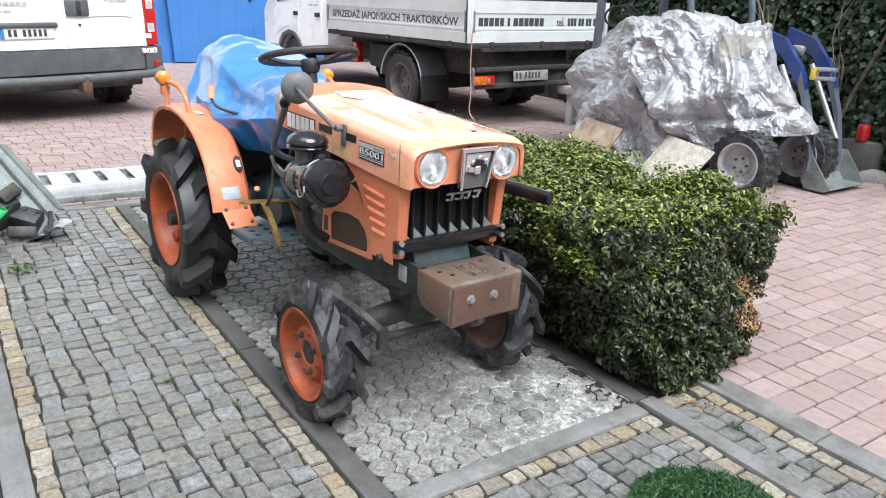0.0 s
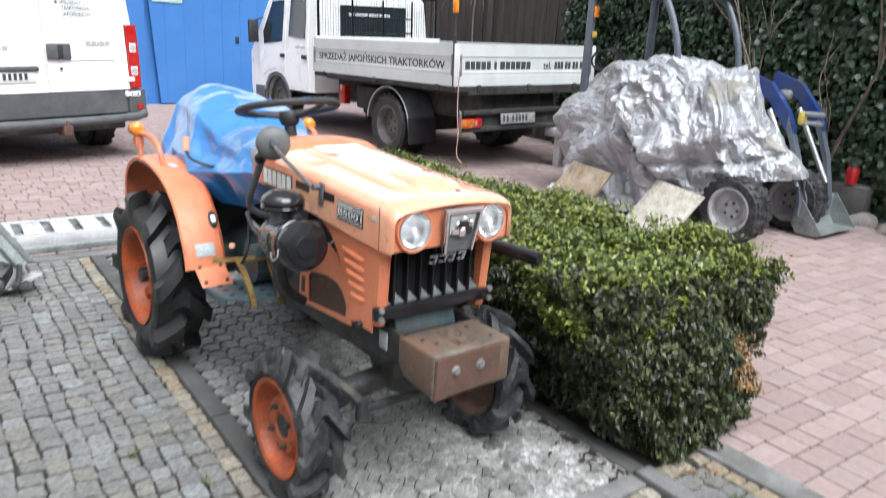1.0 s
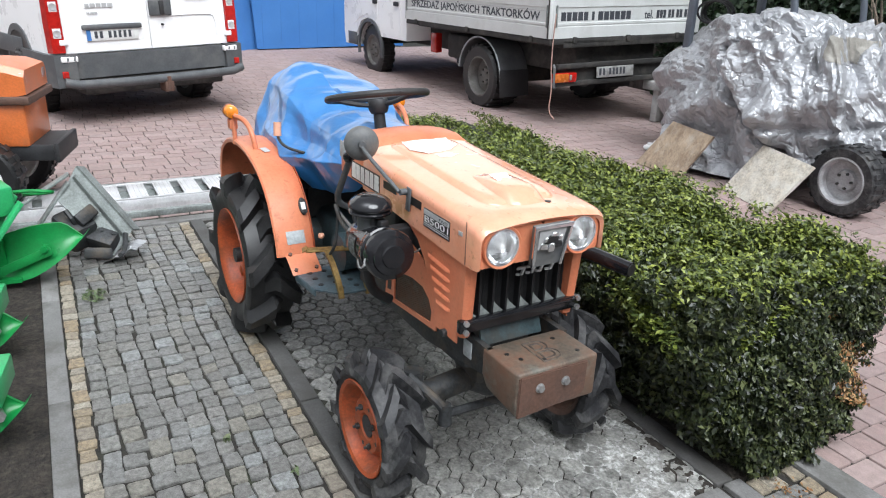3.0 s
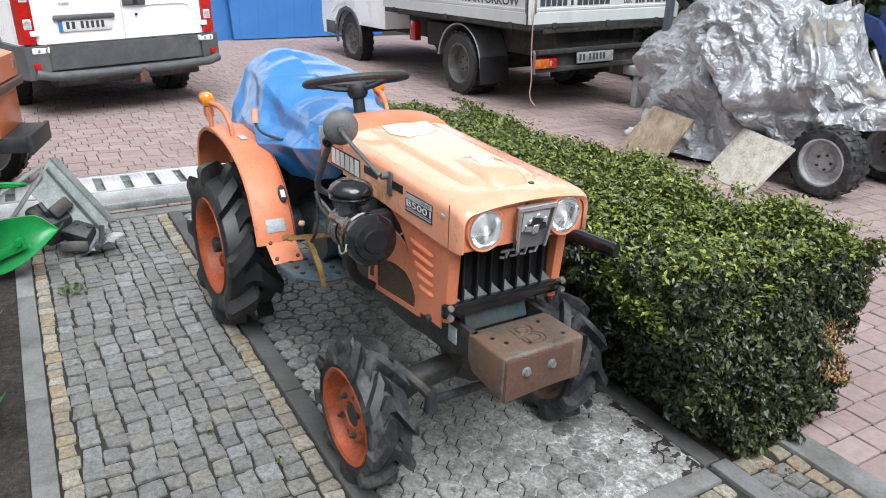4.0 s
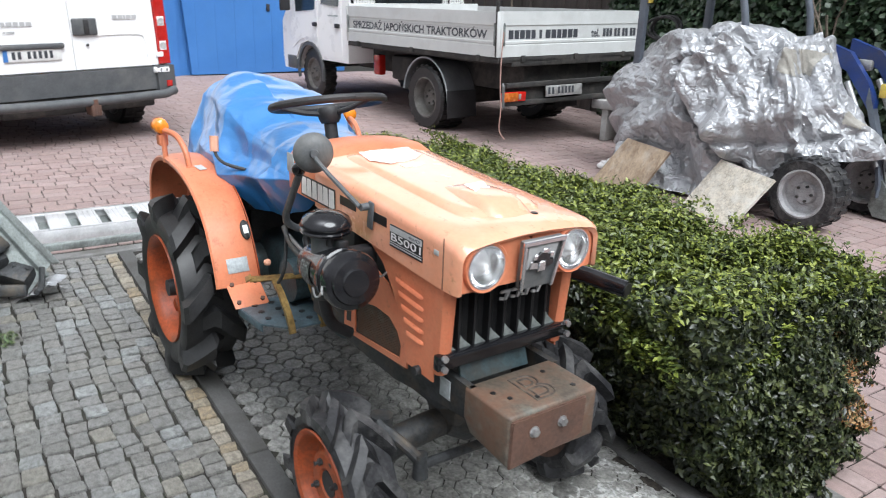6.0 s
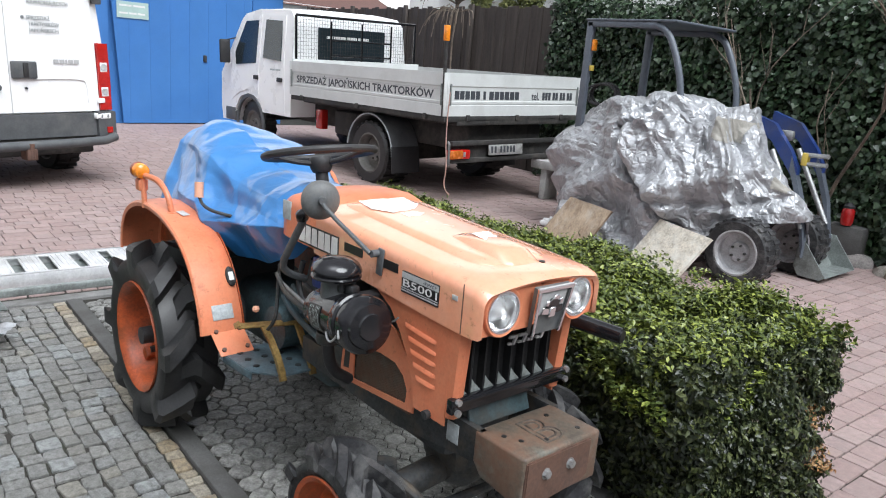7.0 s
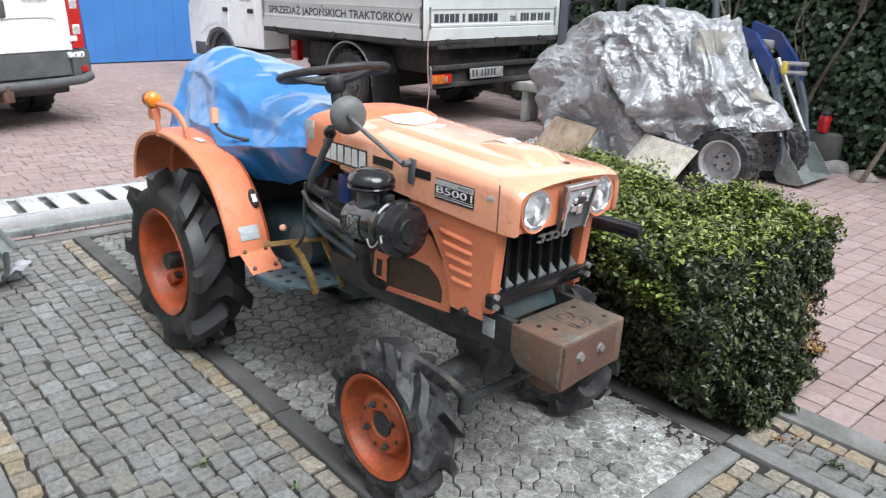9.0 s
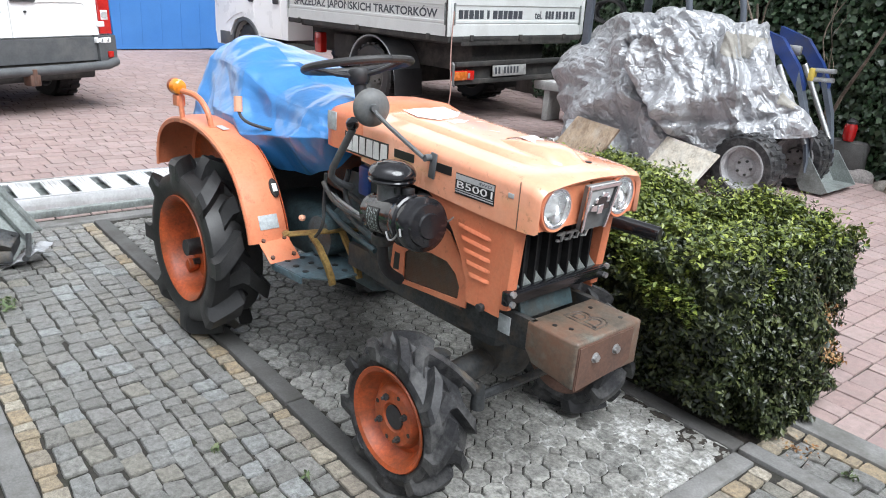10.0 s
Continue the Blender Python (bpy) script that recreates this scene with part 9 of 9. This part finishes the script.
box(b, (0.08, 0, 0.28), (0.12, 0.6, 0.10), bevel=0.03)
box(b, (0.52, 0, 0.40), (0.03, 0.46, 0.12), bevel=0.008)
box(b, (0.30, 0, 0.435), (0.44, 0.40, 0.03), bevel=0.006)
part("chassis", b, M["black_matt"], T2, "dark chassis and front bar")

# ---- grass mat and weeds ----
GM = thing("grass_mat", "round patch of short green grass matting on the cobbles", "grass mat", pose(2.43, 0.27, 0))
part("mat_base", lathe(bmesh.new(), [(0, 0.025), (0.20, 0.022), (0.225, 0.010), (0.23, 0.0), (0, 0.0)], pose(0, 0, 0.004), 40), M["hedge_core"], GM)
q = np.random.RandomState(3)
n = 9000
r, a = 0.225 * np.sqrt(q.rand(n)), q.rand(n) * 6.283
p = np.stack([r * np.cos(a), r * np.sin(a), 0.025 + 0.02 * q.rand(n)], 1)
ob = leaves_mesh("turf", p, np.stack([np.cos(q.rand(n) * 6), np.sin(q.rand(n) * 6), 0.3 + 0 * a], 1), 0.030 * (0.6 + 0.8 * q.rand(n)), M["grass"], 4, aspect=0.16)
ob.parent, ob["kind"] = GM, "stuff"


def weed(c, r, n, seed):
    t = np.random.RandomState(seed)
    rr, a = r * np.sqrt(t.rand(n)), t.rand(n) * 6.283
    p = np.stack([rr * np.cos(a) * 1.3, rr * np.sin(a), 0.006 + 0.018 * t.rand(n)], 1)
    ob = leaves_mesh("weed", p, np.tile((0, 0, 1.0), (n, 1)), 0.026 * (0.5 + t.rand(n)), M["weed"], seed, aspect=0.35)
    ob.matrix_basis = PAVE @ pose(*c)
    tagged(ob, "small green weed growing in the cobble joints", "weed", "weeds in the joints")


for k, (u, v, r, n) in enumerate(((-2.35, -0.70, 0.055, 110), (-0.92, -0.385, 0.012, 12), (-0.66, -0.225, 0.012, 12), (0.30, 1.20, 0.02, 20), (-0.02, 1.30, 0.03, 30))):
    weed((u, v, 0.0), r, n, 40 + k)
# dry leaves by the hedge end
q = np.random.RandomState(8)
n = 60
p = np.stack([0.12 + 0.03 * q.normal(0, 1, n), 1.21 + 0.03 * q.normal(0, 1, n), 0.006 + 0.008 * q.rand(n)], 1)
ob = leaves_mesh("dry_leaf_litter", p, np.tile((0, 0, 1.0), (n, 1)), 0.013 * (0.6 + 0.8 * q.rand(n)), M["dry_leaf"], 9)
ob.matrix_basis = PAVE
tagged(ob, "brown dry leaves fallen on the cobbles by the hedge", "leaf litter", kind="stuff")
# ---- pavement pieces ----
prs = random.Random(17)


def piece_mesh(name, mat, jitter, chamfer, round_, dome=0.0, poly=None):
    """A unit stone with a worn top edge, to be scaled to its size."""
    if poly is None:
        cs = [Vector((sx * 0.5 + prs.uniform(-jitter, jitter), sy * 0.5 + prs.uniform(-jitter, jitter))) for sx, sy in ((-1, -1), (1, -1), (1, 1), (-1, 1))]
        poly = []
        for k in range(4):
            p, q = cs[k], cs[(k + 1) % 4]
            out = Vector(((q - p).y, -(q - p).x))
            for t in (round_, 0.5 + prs.uniform(-0.12, 0.12), 1 - round_):
                poly.append(tuple(p.lerp(q, t) + out * (prs.uniform(-0.5, 0.35) * jitter if 0.2 < t < 0.8 else prs.uniform(-0.2, 0.1) * jitter)))
    n = len(poly)
    b = bmesh.new()
    top = [b.verts.new((x * (1 - chamfer), y * (1 - chamfer), dome + prs.uniform(-0.001, 0.001))) for x, y in poly]
    mid = [b.verts.new((x, y, -0.005)) for x, y in poly]
    bot = [b.verts.new((x, y, -0.045)) for x, y in poly]
    b.faces.new(top)
    for j in range(n):
        k = (j + 1) % n
        b.faces.new((mid[j], mid[k], top[k], top[j]))
        b.faces.new((bot[j], bot[k], mid[k], mid[j]))
    me = bpy.data.meshes.new(name)
    bmesh.ops.recalc_face_normals(b, faces=b.faces[:])
    b.to_mesh(me)
    b.free()
    me.materials.append(mat)
    return me


def lay(parent, name, meshes, spots, rest_mat, limit=300, tilt=0.6):
    """spots: (u, v, lu, lv, dz, turn), the nearest first; past the limit they are joined into one part."""
    for k, (u, v, lu, lv, dz, turn) in enumerate(spots[:limit]):
        ob = new(name, meshes[prs.randrange(len(meshes))])
        ob.parent = parent
        ob.matrix_basis = pose(u, v, dz, prs.uniform(-1, 1) * tilt, prs.uniform(-1, 1) * tilt, turn) @ Matrix.Diagonal((lu, lv, 1, 1))
    rest = spots[limit:]
    if rest:
        vs, fs = [], []
        for u, v, lu, lv, dz, turn in rest:
            me = meshes[prs.randrange(len(meshes))]
            m = pose(u, v, dz, prs.uniform(-1, 1) * tilt * 0.7, prs.uniform(-1, 1) * tilt * 0.7, turn) @ Matrix.Diagonal((lu, lv, 1, 1))
            o = len(vs)
            vs += [m @ w.co for w in me.vertices]
            fs += [[o + i for i in p.vertices] for p in me.polygons]
        ob = raw_mesh(name, vs, fs, rest_mat)
        ob.parent, ob["kind"] = parent, "stuff"


def near(spots):
    return sorted(spots, key=lambda q: (q[0] - 0.3) ** 2 + (q[1] - 0.0) ** 2)


def cobble_rows(u0, u1, v0, v1):
    """Courses run along the bay, each a stone wide, with cross joints out of step."""
    out = []
    n = max(1, round((v1 - v0) / 0.070))
    ws = [prs.uniform(0.85, 1.15) for _ in range(n)]
    v = v0
    for k in range(n):
        lv = ws[k] * (v1 - v0) / sum(ws)
        u = u0 - prs.uniform(0, 0.03)
        while u < u1 - 0.02:
            lu = prs.choice((0.062, 0.072, 0.078, 0.084, 0.088, 0.10)) + prs.uniform(-0.006, 0.006)
            if u + lu > u1 - 0.04:
                lu = u1 - u
            sk = 0.008 * math.sin(u * 5.0 + 1) + 0.005 * math.sin(u * 13 + v * 4) + prs.uniform(-0.003, 0.003)
            sk *= min(1, (v + lv / 2 - v0) * 12, (v1 - v - lv / 2) * 12)
            lo = max(u, u0)
            out.append(((lo + u + lu) / 2, v + lv / 2 + sk, u + lu - lo - 0.008, lv * prs.uniform(0.98, 1.02) - 0.005, prs.uniform(-0.002, 0.0015), prs.uniform(-4, 4)))
            u += lu
        v += lv
    return out


cob = thing("cobble_paving", "grey granite cobbles laid in courses", "pavement", PAVE, kind="structure")
cm = [piece_mesh("cobble", M["cobble"], 0.085, 0.05, 0.07, 0.0) for _ in range(30)]
spots = cobble_rows(-3.32, 0.0, -0.785, -0.148) + cobble_rows(0.0, 2.0, -0.785, -0.08) + cobble_rows(0.148, 2.0, -0.08, 0.975) + cobble_rows(0.10, 2.2, 1.125, 1.285)
lay(cob, "cobble", cm, near(spots), M["cobble_island"], tilt=1.4)

yel = thing("yellow_cobble_edging", "row of yellow sandstone setts along the kerbs", "pavement", PAVE, kind="structure")
ym = [piece_mesh("yellow_sett", M["sandstone"], 0.085, 0.03, 0.06, 0.0) for _ in range(14)]
spots = []


def sett_row(along, a0, a1, c0, c1):
    a = a0
    while a < a1 - 0.04:
        la = prs.uniform(0.05, 0.092)
        w = (c1 - c0) - 0.006
        w *= prs.uniform(0.88, 1.04)
        d = prs.uniform(-0.002, 0.001)
        spots.append((a + la / 2, (c0 + c1) / 2, la - 0.008, w, d, prs.uniform(-3, 3)) if along else ((c0 + c1) / 2, a + la / 2, w, la - 0.008, d, prs.uniform(-3, 3)))
        a += la


sett_row(True, -3.32, 0.08, -0.148, -0.083)
sett_row(False, -0.08, 1.035, 0.083, 0.148)
sett_row(True, -3.32, 2.2, -0.848, -0.785)
sett_row(True, 0.17, 2.2, 0.975, 1.037)
sett_row(True, 0.02, 2.2, 1.288, 1.357)
sett_row(False, 1.125, 1.285, 0.022, 0.095)
lay(yel, "yellow_sett", ym, near(spots), M["sandstone"])

octs = thing("octagon_paving", "worn grey octagon and square concrete pavers", "pavement", PAVE, kind="structure")
PITCH = 0.086
c8 = PITCH * 0.2929
om = [piece_mesh("octagon_paver", mt, 0, 0.075, 0, 0.0, [(0.5, -0.2071), (0.5, 0.2071), (0.2071, 0.5), (-0.2071, 0.5), (-0.5, 0.2071), (-0.5, -0.2071), (-0.2071, -0.5), (0.2071, -0.5)]) for mt in (M["octagon"], M["octagon_pale"], M["octagon"], M["octagon_pale"])]
qm = [piece_mesh("square_paver", mt, 0.01, 0.06, 0.04, 0.0) for mt in (M["octagon"], M["octagon_pale"])]
so, sq = [], []
u = -PITCH / 2
while u > -3.3:
    v = PITCH / 2
    while v < 1.02:
        so.append((u, v, PITCH - 0.0055, PITCH - 0.0055, prs.uniform(-0.003, 0.0015), prs.uniform(-1.5, 1.5)))
        if v + PITCH / 2 < 1.0:
            sq.append((u - PITCH / 2, v + PITCH / 2, 0.0325, 0.0325, prs.uniform(-0.0025, -0.0005), 45 + prs.uniform(-3, 3)))
        v += PITCH
    u -= PITCH
def pale(q):
    """Cement dust on the front of the bay; further back the paleness paints light under the tractor."""
    return noise.noise(Vector((q[0] * 2.2, q[1] * 2.2, 4.0))) + 0.9 * max(0, 1 - abs(q[0] + 0.45) / 1.1) - 0.38 + 0.35 * noise.noise(Vector((q[0] * 7, q[1] * 7, 1.0))) > 0


so, sq = near(so), near(sq)
for k, (name, meshes, spots, lim) in enumerate((("octagon_paver", om, so, 200), ("square_paver", qm, sq, 100))):
    first, rest = spots[:lim], spots[lim:]
    for flag, mi in ((True, 1), (False, 0)):
        sel = [q for q in first if pale(q) == flag]
        lay(octs, name, meshes[mi::2], sel, M["octagon_island"], 1000, tilt=1.6)
    for flag, mi in ((True, 1), (False, 0)):
        sel = [q for q in rest if pale(q) == flag]
        lay(octs, name, meshes[mi::2], sel, M["octagon_pale_island" if flag else "octagon_island"], 0, tilt=2.2)

red = thing("red_paving", "pinkish red concrete block paving of mixed lengths", "pavement", PAVE, kind="structure")
pm = [piece_mesh("red_paver", M["paver"], 0.012, 0.03, 0.05, 0.0) for _ in range(6)]
spots = []
ROW = 0.116
k = -70
while True:
    u = k * ROW
    k += 1
    if u > 3.2:
        break
    v0 = 1.487 if u > -3.5 else -6.0
    v1 = 7.3
    if u > -3.42 and u + ROW > 3.2:
        continue
    v = v0 - (prs.uniform(0, 0.1) if u <= -3.5 else 0)
    while v < v1:
        lv = prs.choice((0.085, 0.12, 0.16, 0.16, 0.19))
        spots.append((u + ROW / 2, v + lv / 2, ROW - 0.0055, lv - 0.0055, prs.uniform(-0.003, 0.002), prs.uniform(-0.6, 0.6)))
        v += lv
for kk in range(36):
    u = -8.12 - ROW * (kk + 1)
    v = -5.0
    while v < 6.8:
        lv = prs.choice((0.12, 0.16, 0.16, 0.19))
        spots.append((u + ROW / 2, v + lv / 2, ROW - 0.0055, lv - 0.0055, 0, 0))
        v += lv
spots.sort(key=lambda q: (q[0] - 0.6) ** 2 + (q[1] - 1.6) ** 2)
lay(red, "red_paver", pm, spots, M["paver_island"], tilt=0.35)
